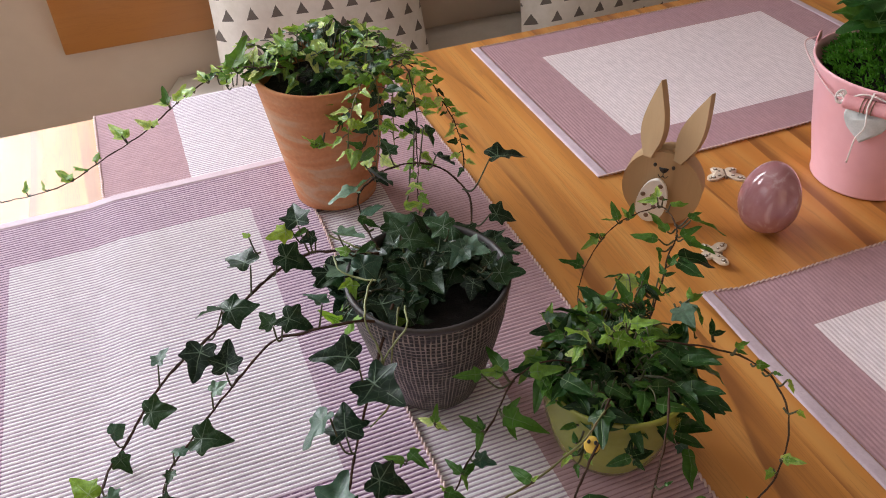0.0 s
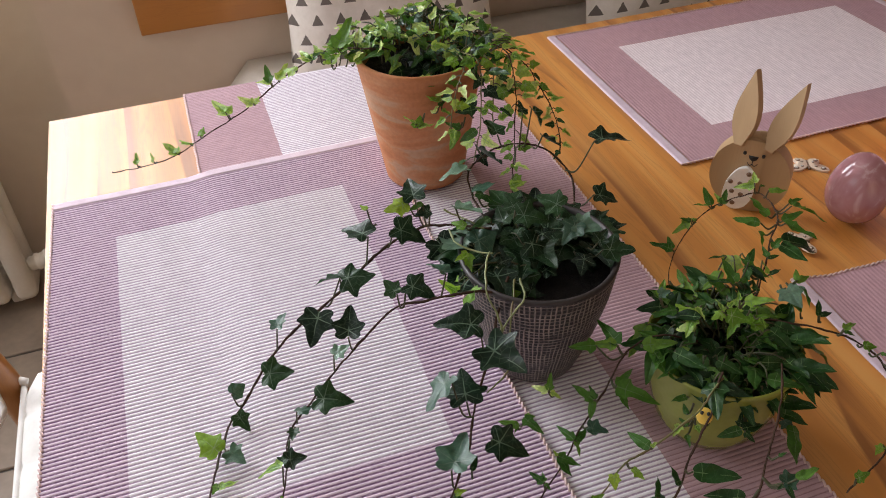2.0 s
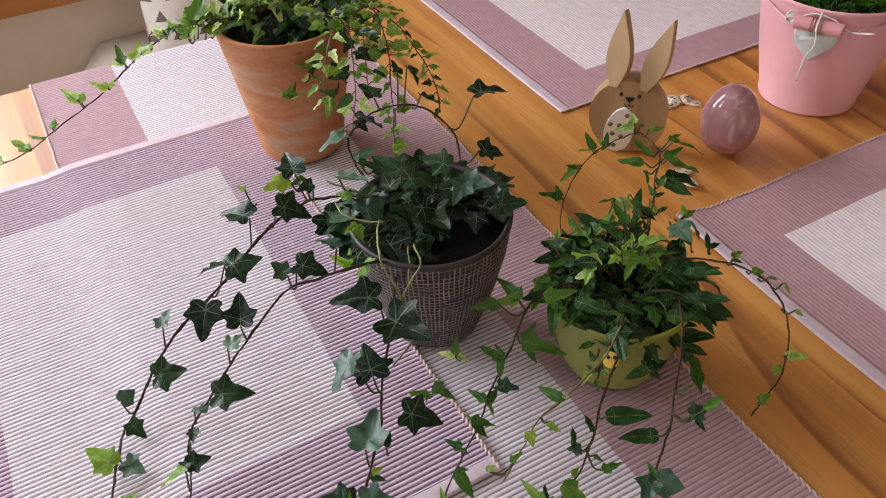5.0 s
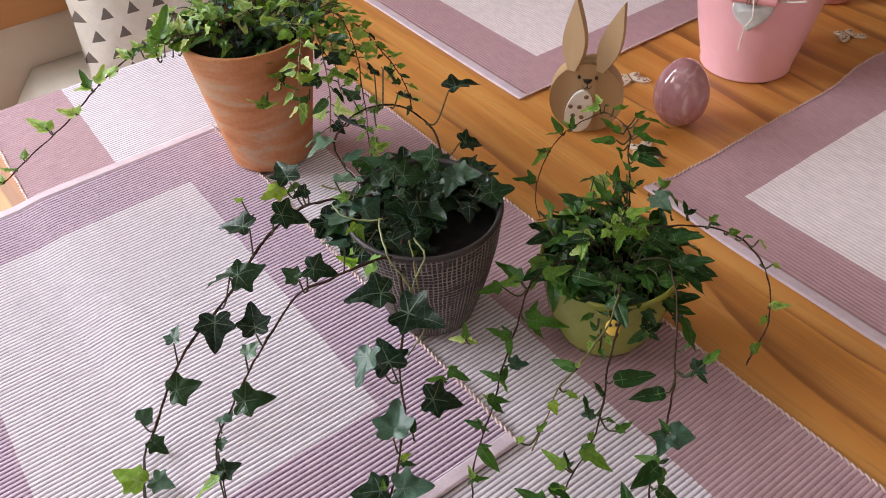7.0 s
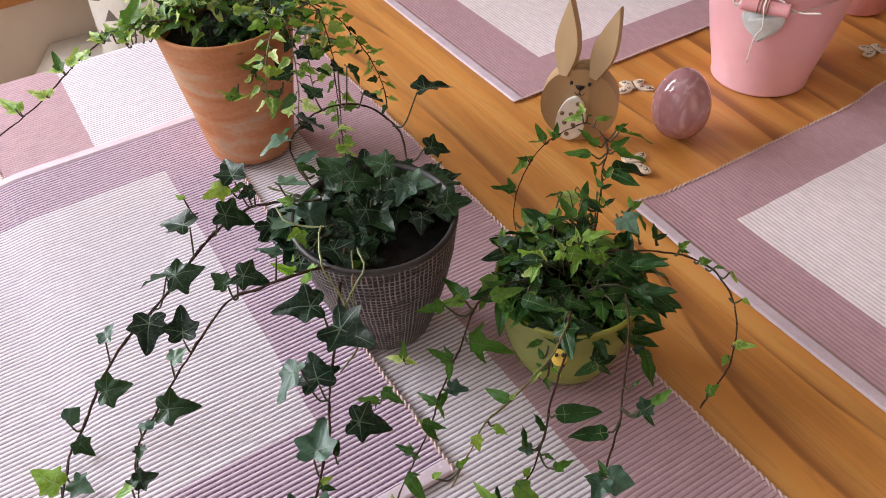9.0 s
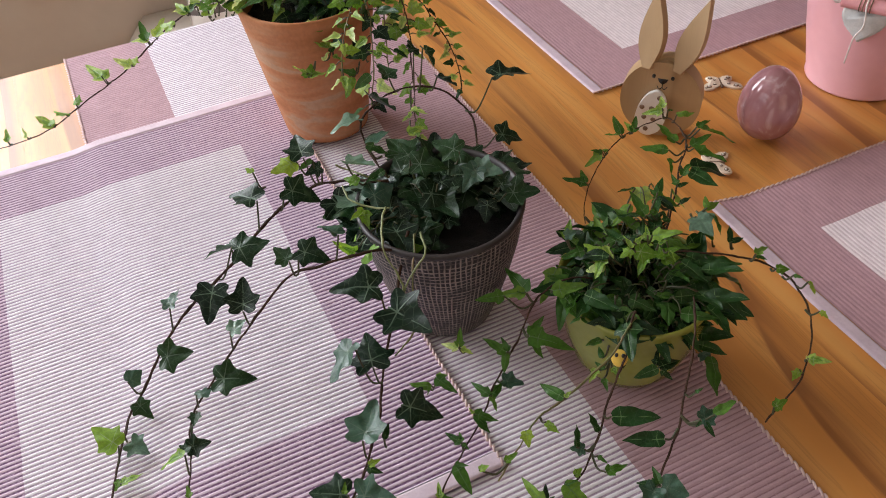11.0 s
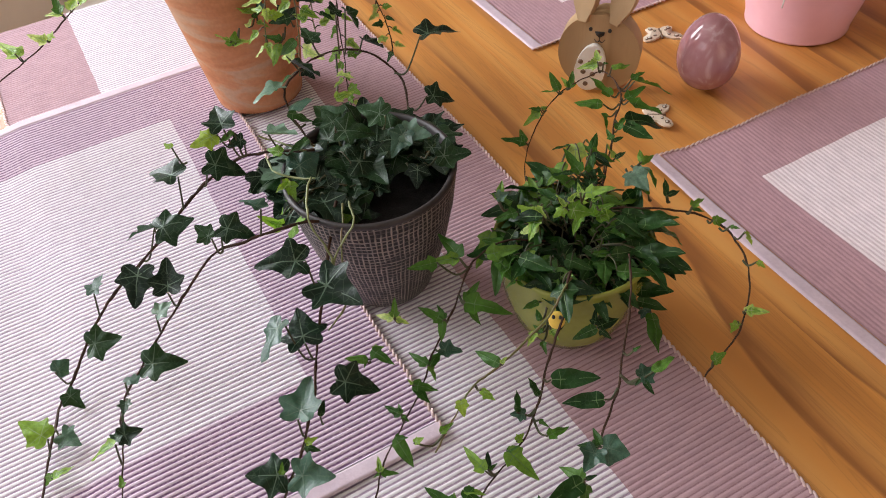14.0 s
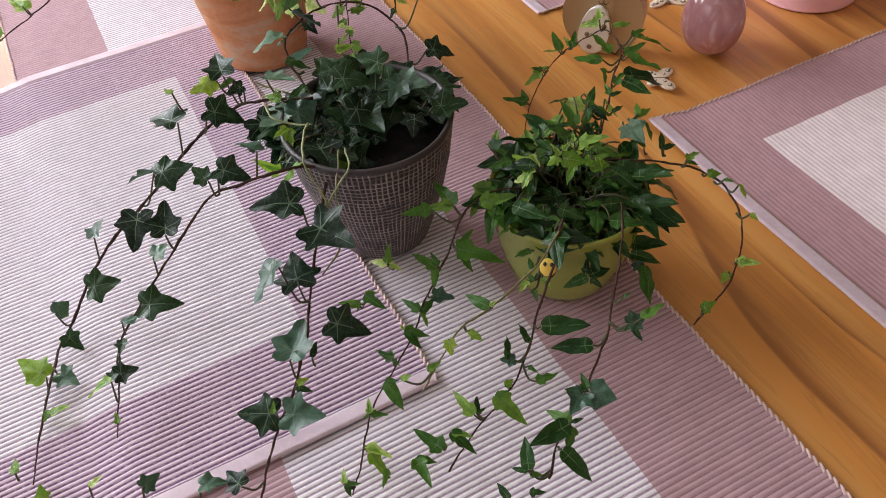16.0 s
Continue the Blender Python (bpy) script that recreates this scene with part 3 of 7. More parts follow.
def mat(name, x0, x1, y0, y1, ix0, ix1, iy0, iy1, along, lift, cloth, label, category, seed, wave=(0.0, 0.0), hems=(True, True), drop=None, rise=0.00052):
    """A ribbed mat. Ribs run along x or y; sewn edges close their ends, hems the other two sides.
    lift(x, y): the height of what it lies on; wave: how far the sewn edges ripple at the low and high end."""
    top = thing(name, ((x0 + x1) / 2, (y0 + y1) / 2, TOP), label, category, "mats on the table" if category == "placemat" else "")
    u0, u1, v0, v1, iu0, iu1, iv0, iv1 = (x0, x1, y0, y1, ix0, ix1, iy0, iy1) if along == "x" else (y0, y1, x0, x1, iy0, iy1, ix0, ix1)
    hem = 0.011

    def place(u, v, z):
        f = (u - u0) / (u1 - u0)
        lo, hi = soft(1 - f * 3.5), soft(1 - (1 - f) * 3.5)
        q = Vector((v * 9, seed, 0))
        bend = wave[0] * lo * noise.noise(q + Vector((0, 0, 1))) + wave[1] * hi * noise.noise(q + Vector((0, 0, 7)))
        u += 0.9 * bend + 0.0006 * noise.noise(Vector((v * 55, seed, 3)))
        z += 0.75 * abs(bend)
        w = v + 0.0009 * noise.noise(Vector((u * 7, v * 3, seed)))
        x, y = (u, w) if along == "x" else (w, u)
        z += lift(x, y) + 0.0004 * (1 + noise.noise(Vector((x * 14, y * 14, seed))))
        if drop is not None and y > drop:
            over = y - drop
            return Vector((x, drop + 0.006 * soft(over / 0.012), TOP + z - max(0.0, over - 0.006)))
        return Vector((x, y, TOP + z))

    us = []
    for a, b in ((u0, iu0), (iu0, iu1), (iu1, u1)):
        k = max(2, round((b - a) / 0.024))
        us += [(a + (b - a) * i / k, a == iu0) for i in range(k)]
    us.append((u1, False))
    s, e = v0 + hem * hems[0], v1 - hem * hems[1]
    ribs = round((e - s) / RIB)
    bm = bmesh.new()
    uv = bm.loops.layers.uv.new("UVMap")
    per = 4
    rows = []
    for j in range(ribs * per + 1):
        v = s + (e - s) * j / (ribs * per)
        z = 0.0012 + rise * math.cos(2 * math.pi * j / per)
        rows.append([bm.verts.new(place(u, v, z)) for u, _ in us])
    for j in range(ribs * per):
        v = s + (e - s) * (j + 0.5) / (ribs * per)
        mid = iv0 < v < iv1
        for i in range(len(us) - 1):
            f = bm.faces.new((rows[j][i], rows[j][i + 1], rows[j + 1][i + 1], rows[j + 1][i]))
            f.material_index = 1 if mid and us[i][1] else 0
            for loop, (a, b) in zip(f.loops, ((i, j), (i + 1, j), (i + 1, j + 1), (i, j + 1))):
                loop[uv].uv = (us[a][0], b / per)
    if along == "y":
        bmesh.ops.reverse_faces(bm, faces=bm.faces)
    part("cloth", bm, [M[c] for c in cloth], top)
    # folded hems
    for k, (a, b) in enumerate(((v0, s), (e, v1))):
        if not hems[k]:
            continue
        bm = bmesh.new()
        prof = [(a, 0.0002), (a, 0.0010), (a + 0.0009, 0.0019)]
        prof += [(a + 0.0009 + (b - a - 0.0019) * i / 8, 0.0019 + (0.00022 if i % 2 else 0.0)) for i in range(1, 8)] + [(b - 0.0010, 0.0019), (b - 0.0002, 0.0009)]
        lines = [[bm.verts.new(place(u, v, z)) for u, _ in us] for v, z in prof]
        for p, q in zip(lines, lines[1:]):
            for i in range(len(us) - 1):
                bm.faces.new((p[i], p[i + 1], q[i + 1], q[i]))
        if along == "y":
            bmesh.ops.reverse_faces(bm, faces=bm.faces)
        part("hem", bm, M["hem"], top, "pale folded hem")
    # sewn edges: slanting loops of yarn that overlap like beads
    for u, out in ((u0, -1), (u1, 1)):
        bm = bmesh.new()
        n = round((v1 - v0) / 0.0048)
        for k in range(n):
            v = v0 + (v1 - v0) * (k + 0.5) / n
            a, b = place(u - out * 0.0009, v - 0.0027, 0.0010), place(u + out * 0.0011, v + 0.0027, 0.0010)
            c = (a + b) / 2 + Vector((0, 0, 0.0008))
            tube(bm, [a, a.lerp(c, 0.5) + Vector((0, 0, 0.0003)), c, b.lerp(c, 0.5) + Vector((0, 0, 0.0003)), b], 0.00085, 0.00085, 6)
        part("sewn_edge", bm, M["stitch"], top, "sewn yarn edge")
    return top


ON_RUNNER = 0.0031
flat = lambda x, y: 0.0002
mat("table_runner", -0.010, 0.327, -0.29, 1.15, 0.074, 0.243, -0.2, 1.11, "x", flat, ("weave_runner", "weave_white"),
    "purple and white ribbed cotton table runner hanging over the table edge", "table runner", 1.5, (0.0, 0.001), drop=TY1, rise=0.00034)
mat("placemat", -0.149, 0.1725, 0.284, 0.7585, -0.093, 0.118, 0.364, 0.684, "x", lambda x, y: 0.0003 + ON_RUNNER * soft((x + 0.022) / 0.013),
    ("weave_purple", "weave_white"), "purple ribbed cotton placemat with white middle, half on the runner", "placemat", 2.5, (0.0, 0.0015))
mat("placemat", 0.440, 0.900, 0.598, 0.912, 0.509, 0.832, 0.652, 0.854, "y", flat, ("weave_mauve", "weave_pale"),
    "mauve ribbed placemat with a pale middle, lying before the bench", "placemat", 3.5, (0.0, 0.0), rise=0.0002)
mat("placemat", 0.427, 0.889, 0.098, 0.412, 0.487, 0.816, 0.153, 0.3555, "y", flat, ("weave_mauve", "weave_pale"),
    "mauve ribbed placemat with a pale middle and a rippled edge", "placemat", 4.5, (0.0, 0.010), rise=0.0002)

# ---- leaves ----


def leaf_mesh(name, half, length, fold, droop, mats, vein=0.016, twist=0.0, margin=False):
    """A lobed leaf of unit size: base at the origin, tip along y, upper side to z.
    half: the outline of its right half from base to tip; lobe tips carry the flag 1."""
    bm = bmesh.new()
    outline = [(x, y, t) for x, y, t in half] + [(-x, y, t) for x, y, t in reversed(half[1:-1])]
    rise = lambda x, y: fold * abs(x) - droop * max(0, y) ** 2 - 0.7 * droop * x * x + twist * x * y + 0.045 * math.sin(11 * y + 9 * x + 20 * fold) * min(1, 2.5 * math.hypot(x, y - 0.2))

    def vert(x, y, dz=0.0):
        return bm.verts.new((x * length, y * length, (rise(x, y) + dz) * length))

    # rounder edges: one point more between each two, bowed like a spline
    n = len(outline)
    fine = []
    for i in range(n):
        a, b, c_, d = (outline[(i + k) % n] for k in (-1, 0, 1, 2))
        fine.append(b)
        fine.append(((-a[0] + 9 * b[0] + 9 * c_[0] - d[0]) / 16, (-a[1] + 9 * b[1] + 9 * c_[1] - d[1]) / 16, 0))
    outline = fine
    cx, cy = 0.0, 0.20
    c = vert(cx, cy)
    ring = [vert(x, y) for x, y, _ in outline]
    inner = [vert(cx + (x - cx) * 0.55, cy + (y - cy) * 0.55) for x, y, _ in outline]
    n = len(ring)
    for i in range(n):
        j = (i + 1) % n
        bm.faces.new((c, inner[j], inner[i]))
        f = bm.faces.new((inner[i], inner[j], ring[j], ring[i]))
        if margin:
            f.material_index = 2
    for x, y, t in outline:
        if not t:
            continue
        d = Vector((x - cx, y - cy))
        side = Vector((-d.y, d.x)).normalized() * vein
        row = []
        for k in range(4):
            p = Vector((cx, cy)) + d * (0.93 * k / 3)
            w = 1 - 0.75 * k / 3
            row.append((vert(p.x + side.x * w, p.y + side.y * w, 0.014), vert(p.x - side.x * w, p.y - side.y * w, 0.014)))
        for (a, b), (e, f) in zip(row, row[1:]):
            bm.faces.new((a, b, f, e)).material_index = 1
    # foot of the midrib
    a, b, e, f = vert(vein, 0.0, 0.014), vert(-vein, 0.0, 0.014), vert(-vein, cy, 0.014), vert(vein, cy, 0.014)
    bm.faces.new((a, b, e, f)).material_index = 1
    bmesh.ops.recalc_face_normals(bm, faces=bm.faces)
    if sum(f.normal.z for f in bm.faces) < 0:
        bmesh.ops.reverse_faces(bm, faces=bm.faces)
    return as_mesh(name, bm, [M[m] for m in mats])


BROAD = [(0, 0.05, 0), (0.10, -0.04, 0), (0.24, -0.08, 0), (0.36, -0.04, 1), (0.385, 0.06, 0), (0.36, 0.15, 0), (0.44, 0.22, 0), (0.53, 0.335, 1), (0.47, 0.39, 0), (0.36, 0.425, 0), (0.27, 0.50, 0), (0.22, 0.62, 0), (0.14, 0.78, 0), (0.055, 0.91, 0), (0, 0.96, 1)]
ROUND = [(0, 0.05, 0), (0.11, -0.05, 0), (0.27, -0.06, 0), (0.40, 0.02, 1), (0.43, 0.12, 0), (0.46, 0.22, 0), (0.50, 0.32, 1), (0.42, 0.42, 0), (0.34, 0.50, 0), (0.25, 0.63, 0), (0.14, 0.77, 0), (0.05, 0.87, 0), (0, 0.90, 1)]
OVAL = [(0, 0.03, 0), (0.07, 0.0, 0), (0.16, 0.05, 0), (0.225, 0.16, 1), (0.215, 0.26, 0), (0.22, 0.36, 0), (0.205, 0.50, 0), (0.155, 0.66, 0), (0.09, 0.83, 0), (0.03, 0.95, 0), (0, 1.0, 1)]
THREE = [(0, 0.03, 0), (0.08, -0.01, 0), (0.18, 0.03, 0), (0.25, 0.12, 0), (0.32, 0.25, 1), (0.23, 0.29, 0), (0.18, 0.37, 0), (0.175, 0.52, 0), (0.12, 0.72, 0), (0.045, 0.92, 0), (0, 1.0, 1)]
SMALL = [(0, 0.03, 0), (0.12, -0.03, 0), (0.25, 0.02, 0), (0.32, 0.12, 1), (0.29, 0.20, 0), (0.34, 0.29, 0), (0.41, 0.38, 1), (0.32, 0.43, 0), (0.23, 0.50, 0), (0.17, 0.65, 0), (0.09, 0.83, 0), (0, 0.95, 1)]
KINDS = {}
for kind, outlines, mats, vein, margins in (("dark", (BROAD, BROAD, BROAD, BROAD), ("dark_leaf", "dark_vein"), 0.0145, (0, 0, 0, 0)),
                                            ("mid", (OVAL, OVAL, THREE, OVAL), ("mid_leaf", "mid_vein"), 0.009, (0, 0, 0, 0)),
                                            ("lit", (THREE, THREE, OVAL, THREE), ("lit_leaf", "mid_vein"), 0.009, (0, 0, 0, 0)),
                                            ("light", (THREE, THREE, SMALL, THREE), ("light_leaf", "light_vein", "leaf_margin"), 0.012, (1, 1, 0, 1)),
                                            ("pale", (BROAD, BROAD, ROUND, BROAD), ("pale_leaf", "dark_vein"), 0.011, (0, 0, 0, 0)),
                                            ("lobed", (BROAD, BROAD, BROAD, BROAD), ("mid_leaf", "mid_vein"), 0.010, (0, 0, 0, 0)),
                                            ("young", (SMALL, SMALL, SMALL, THREE), ("young_leaf", "light_vein"), 0.010, (0, 0, 0, 0))):
    KINDS[kind] = [leaf_mesh("leaf", [(x * sx * ({"mid": 0.98, "lit": 0.88}.get(kind, 1.0)), y, t) for x, y, t in half], 1.0, fold, droop, mats, vein, tw, mg)
                   for half, (sx, fold, droop, tw), mg in zip(outlines, ((1.0, 0.16, 0.14, 0.05), (0.88, 0.42, 0.30, 0.15), (1.05, -0.14, 0.22, -0.18), (0.94, 0.30, -0.10, -0.10)), margins)]



def leaf(parent, kind, at, tip, up, size, rng):
    """One leaf at a point, its tip and its upper side turned as asked."""
    y = Vector(tip).normalized()
    z = Vector(up)
    z = (z - y * z.dot(y))
    z = z.normalized() if z.length > 1e-3 else y.orthogonal().normalized()
    x = y.cross(z)
    r = Matrix((x, y, z)).transposed().to_4x4()
    ob = new("leaf", rng.choice(KINDS[kind]))
    ob.matrix_basis = Matrix.Translation(at) @ r @ Matrix.Scale(size, 4)
    return hang(ob, parent)


FACE = Vector((-0.30, -0.42, 0.85))


def trail(parent, points, stem, r0, r1):
    """A hanging shoot through the given points, with small bends and knots; returns its path."""
    path = [p + 0.0011 * noise.noise_vector(p * 70) + 0.0005 * noise.noise_vector(p * 210) for p in smooth_path(points, 10)]
    part("stem", tube(bmesh.new(), path, r0 * 0.64, r1 * 0.72, 6, 0.5), M[stem], parent)
    return path


def sprig(parent, rod, kind, base, tip, node, roll=0.0):
    """One leaf of a shoot: where its stalk meets the blade, the way to its tip, and the node its curved stalk grows from."""
    b, v, p = Vector(base), Vector(tip), Vector(node)
    rng = random.Random(round(1e4 * (base[0] + base[1])))
    up = Matrix.Rotation(radians(roll), 3, v.normalized()) @ Vector((-0.15, -0.35, 0.92))
    leaf(parent, kind, b, v, up, v.length * 1.04, rng)
    sag = 0.30 * (b - p).length
    tube(rod, smooth_path([p, p.lerp(b, 0.45) - Vector((0.2 * sag, 0.3 * sag, sag)), b], 5), 0.00075, 0.00055, 5)


def sprinkle(parent, path, every, sizes, kinds, rng, rod, start=0.0, spread=1.0):
    """Leaves in turn on both sides of a shoot, shrinking towards its tip."""
    run, want, side = 0.0, start, 1
    total = sum((b - a).length for a, b in zip(path, path[1:]))
    for a, b in zip(path, path[1:]):
        d = b - a
        while run + d.length > want:
            p = a.lerp(b, (want - run) / max(d.length, 1e-9))
            way = d.normalized()
            out = way.cross(Vector((0, 0, 1)))
            out = (out.normalized() if out.length > 0.05 else Vector((1, 0, 0))) * side
            size = (sizes[0] + (sizes[1] - sizes[0]) * want / total) * rng.uniform(0.6, 1.08)
            tip = (out * rng.uniform(0.5, 1.0) * spread + way * rng.uniform(0.2, 0.9) + Vector((rng.uniform(-0.3, 0.3), rng.uniform(-0.3, 0.3), rng.uniform(-0.2, 0.5)))).normalized()
            base = p + tip * size * rng.uniform(0.15, 0.5)
            leaf(parent, rng.choice(kinds), base, tip, FACE + Vector([rng.uniform(-0.6, 0.6) for _ in range(3)]), size, rng)
            tube(rod, [p, p.lerp(base, 0.5) + Vector((0, 0, 0.001)), base], 0.0005, 0.0004, 4)
            want += every * rng.uniform(0.5, 1.05)
            side = -side
        run += d.length


def crown(parent, centre, radii, n, sizes, kinds, rng, rod, root, gap=None, flat_=0.6, low=-0.15, face=0.35, loose=0.5):
    """A bushy top: leaves over a low dome, tips outwards, layered, with stalks back to the soil."""
    made = 0
    n = round(n)
    while made < n:
        a, u = rng.uniform(0, 2 * math.pi), rng.uniform(low, 1.0)
        q = math.sqrt(max(0.0, 1 - u * u)) * rng.uniform(0.55, 1.0)
        p = Vector((centre[0] + radii[0] * q * math.cos(a), centre[1] + radii[1] * q * math.sin(a), centre[2] + radii[2] * u * rng.uniform(0.5, 1.0)))
        if gap and gap(p):
            continue
        made += 1
        out = Vector((math.cos(a), math.sin(a), 0))
        size = rng.uniform(*sizes)
        tip = (out * rng.uniform(0.1, 0.9) + Vector((rng.uniform(-0.9, 0.9), rng.uniform(-1.0, 0.7), rng.uniform(-0.5, 0.25)))).normalized()
        up = Vector((0, 0, 1)) * flat_ + out * 0.45 * (1 - u) + FACE * face + Vector([rng.uniform(-loose, loose) for _ in range(3)])
        leaf(parent, rng.choice(kinds), p, tip, up, size, rng)
        foot = p.lerp(Vector(root), rng.uniform(0.12, 0.35)) + Vector([rng.uniform(-0.008, 0.008) for _ in range(3)])
        mid = foot.lerp(p, 0.6) + Vector((0, 0, 0.003))
        tube(rod, smooth_path([foot, mid, p], 3), 0.0006, 0.0005, 4)


def soil(parent, at, r, seed):
    bm = bmesh.new()
    rows = []
    for i in range(9):
        rr = r * i / 8
        rows.append([bm.verts.new((at[0] + rr * math.cos(k * math.pi / 16), at[1] + rr * math.sin(k * math.pi / 16),
                                   at[2] + 0.004 * noise.noise(Vector((rr * 90 * math.cos(k * math.pi / 16), rr * 90 * math.sin(k * math.pi / 16), seed))))) for k in range(32)])
    for p, q in zip(rows, rows[1:]):
        for k in range(32):
            bm.faces.new((p[k], q[k], q[(k + 1) % 32], p[(k + 1) % 32]))
    bmesh.ops.remove_doubles(bm, verts=bm.verts, dist=1e-6)
    part("soil", bm, M["soil"], parent)

# ---- ivy in the grey pot ----


def grey_ivy():
    rng = random.Random(11)
    at = (0.1995, 0.4155, TOP + 0.0062)
    top = thing("potted_ivy", at, "dark green ivy with long trails in a grey basket-textured ceramic pot", "potted plant")
    h = 0.100
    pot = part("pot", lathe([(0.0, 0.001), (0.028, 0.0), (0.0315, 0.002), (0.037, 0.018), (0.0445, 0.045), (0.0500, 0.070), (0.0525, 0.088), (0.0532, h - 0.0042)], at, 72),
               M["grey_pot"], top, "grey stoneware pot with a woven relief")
    part("rim", lathe([(0.0532, h - 0.0042), (0.0539, h - 0.0032), (0.0540, h - 0.001), (0.0530, h), (0.0515, h), (0.0500, h - 0.002), (0.0490, h - 0.014), (0.0470, h - 0.040)], at, 72), M["grey_rim"], pot, "smooth dark rim")
    soil(top, (at[0], at[1], at[2] + h - 0.019), 0.0492, 1)
    rod = bmesh.new()
    root = (at[0], at[1] + 0.004, at[2] + h - 0.018)
    # the dense tuft leaves the front of the soil bare
    crown(top, (0.204, 0.432, 0.844), (0.058, 0.046, 0.015), 70, (0.024, 0.034), ("dark",), rng, rod, root,
          gap=lambda p: (p.x > 0.182 and p.y < 0.411) or (p.x > 0.225 and p.y > 0.448), flat_=2.2, face=0.1, loose=0.30)
    crown(top, (0.196, 0.428, 0.840), (0.046, 0.036, 0.008), 26, (0.022, 0.030), ("dark",), rng, rod, root,
          gap=lambda p: p.x > 0.172 and p.y < 0.422, flat_=1.2, face=0.1, loose=0.4)
    crown(top, (0.156, 0.432, 0.850), (0.026, 0.030, 0.012), 9, (0.018, 0.030), ("dark", "dark", "mid", "pale"), rng, rod, root, flat_=1.4, face=0.1, loose=0.4)
    crown(top, (0.152, 0.402, 0.848), (0.018, 0.020, 0.016), 8, (0.013, 0.022), ("young", "mid", "light", "mid"), rng, rod, root)
    trail(top, [(0.175, 0.44, 0.862), (0.138, 0.463, 0.858), (0.105, 0.468, 0.843), (0.071, 0.454, 0.829), (0.034, 0.453, 0.803), (0.014, 0.448, 0.788), (-0.012, 0.433, 0.765), (-0.024, 0.425, 0.7575), (-0.036, 0.395, 0.7568), (-0.047, 0.362, 0.7568)], "stem", 0.0017, 0.0010)
    trail(top, [(-0.024, 0.425, 0.7575), (-0.036, 0.395, 0.7568), (-0.047, 0.362, 0.7568), (-0.053, 0.335, 0.7568)], "stem", 0.0010, 0.0006)
    trail(top, [(0.165, 0.388, 0.850), (0.140, 0.386, 0.861), (0.116, 0.39, 0.86), (0.093, 0.401, 0.848), (0.06, 0.403, 0.816), (0.038, 0.395, 0.80), (0.014, 0.383, 0.782), (0.007, 0.361, 0.776), (-0.004, 0.335, 0.765)], "stem", 0.0016, 0.0006)
    trail(top, [(0.170, 0.398, 0.855), (0.156, 0.381, 0.842), (0.139, 0.352, 0.838), (0.127, 0.343, 0.811), (0.112, 0.318, 0.802), (0.096, 0.303, 0.784), (0.080, 0.290, 0.775), (0.066, 0.276, 0.765), (0.056, 0.262, 0.760)], "stem", 0.0015, 0.0009)
    trail(top, [(0.172, 0.392, 0.856), (0.158, 0.366, 0.852), (0.150, 0.346, 0.832), (0.135, 0.345, 0.812)], "green_stem", 0.0012, 0.0007)
    trail(top, [(0.161, 0.409, 0.869), (0.149, 0.385, 0.871), (0.147, 0.374, 0.865), (0.149, 0.366, 0.856), (0.149, 0.360, 0.848), (0.141, 0.353, 0.840)], "pale_stem", 0.0010, 0.0008)
    trail(top, [(0.176, 0.393, 0.855), (0.170, 0.372, 0.858), (0.161, 0.367, 0.855), (0.152, 0.362, 0.850), (0.148, 0.357, 0.844)], "pale_stem", 0.0010, 0.0008)
    trail(top, [(0.148, 0.458, 0.873), (0.155, 0.454, 0.868), (0.161, 0.445, 0.869), (0.170, 0.442, 0.862)], "pale_stem", 0.0010, 0.0008)
    trail(top, [(0.146, 0.444, 0.867), (0.146, 0.428, 0.867), (0.155, 0.418, 0.865), (0.163, 0.408, 0.868)], "pale_stem", 0.0010, 0.0008)
    # the shoot that arches over the back
    trail(top, [(0.178, 0.452, 0.855), (0.176, 0.480, 0.865), (0.181, 0.498, 0.872), (0.213, 0.514, 0.876), (0.243, 0.506, 0.871), (0.259, 0.491, 0.853), (0.251, 0.465, 0.842), (0.245, 0.445, 0.836)], "stem", 0.0013, 0.0009)
    sprig(top, rod, "dark", (0.0953, 0.4664, 0.8586), (-0.0145, 0.0197, 0.0017), (0.0908, 0.4622, 0.8372), 15)
    sprig(top, rod, "dark", (0.1144, 0.4690, 0.8586), (0.0205, -0.0119, -0.0065), (0.1077, 0.4676, 0.8442), 0)
    sprig(top, rod, "dark", (0.0706, 0.4542, 0.8368), (0.0231, -0.0045, 0.0046), (0.0710, 0.4540, 0.8290), -10)
    sprig(top, rod, "pale", (0.0708, 0.4555, 0.8376), (-0.0172, 0.0069, -0.0007), (0.0556, 0.4536, 0.8182), 65)
    sprig(top, rod, "dark", (0.0528, 0.4508, 0.8167), (-0.0125, -0.0191, -0.0120), (0.0463, 0.4533, 0.8117), 0)
    sprig(top, rod, "pale", (0.0223, 0.4534, 0.8081), (0.0072, 0.0116, 0.0057), (0.0190, 0.4493, 0.7918), -20)
    sprig(top, rod, "dark", (0.0065, 0.4372, 0.7849), (0.0198, -0.0076, 0.0035), (0.0097, 0.4455, 0.7842), 10)
    sprig(top, rod, "pale", (-0.0174, 0.4348, 0.7769), (0.0106, 0.0016, 0.0048), (-0.0120, 0.4330, 0.7650), 20)
    sprig(top, rod, "dark", (-0.0170, 0.4271, 0.7641), (0.0056, -0.0114, -0.0071), (-0.0170, 0.4297, 0.7619), 0)
    sprig(top, rod, "young", (-0.0322, 0.3954, 0.7684), (-0.0130, 0.0168, 0.0078), (-0.0369, 0.3922, 0.7568), 0)
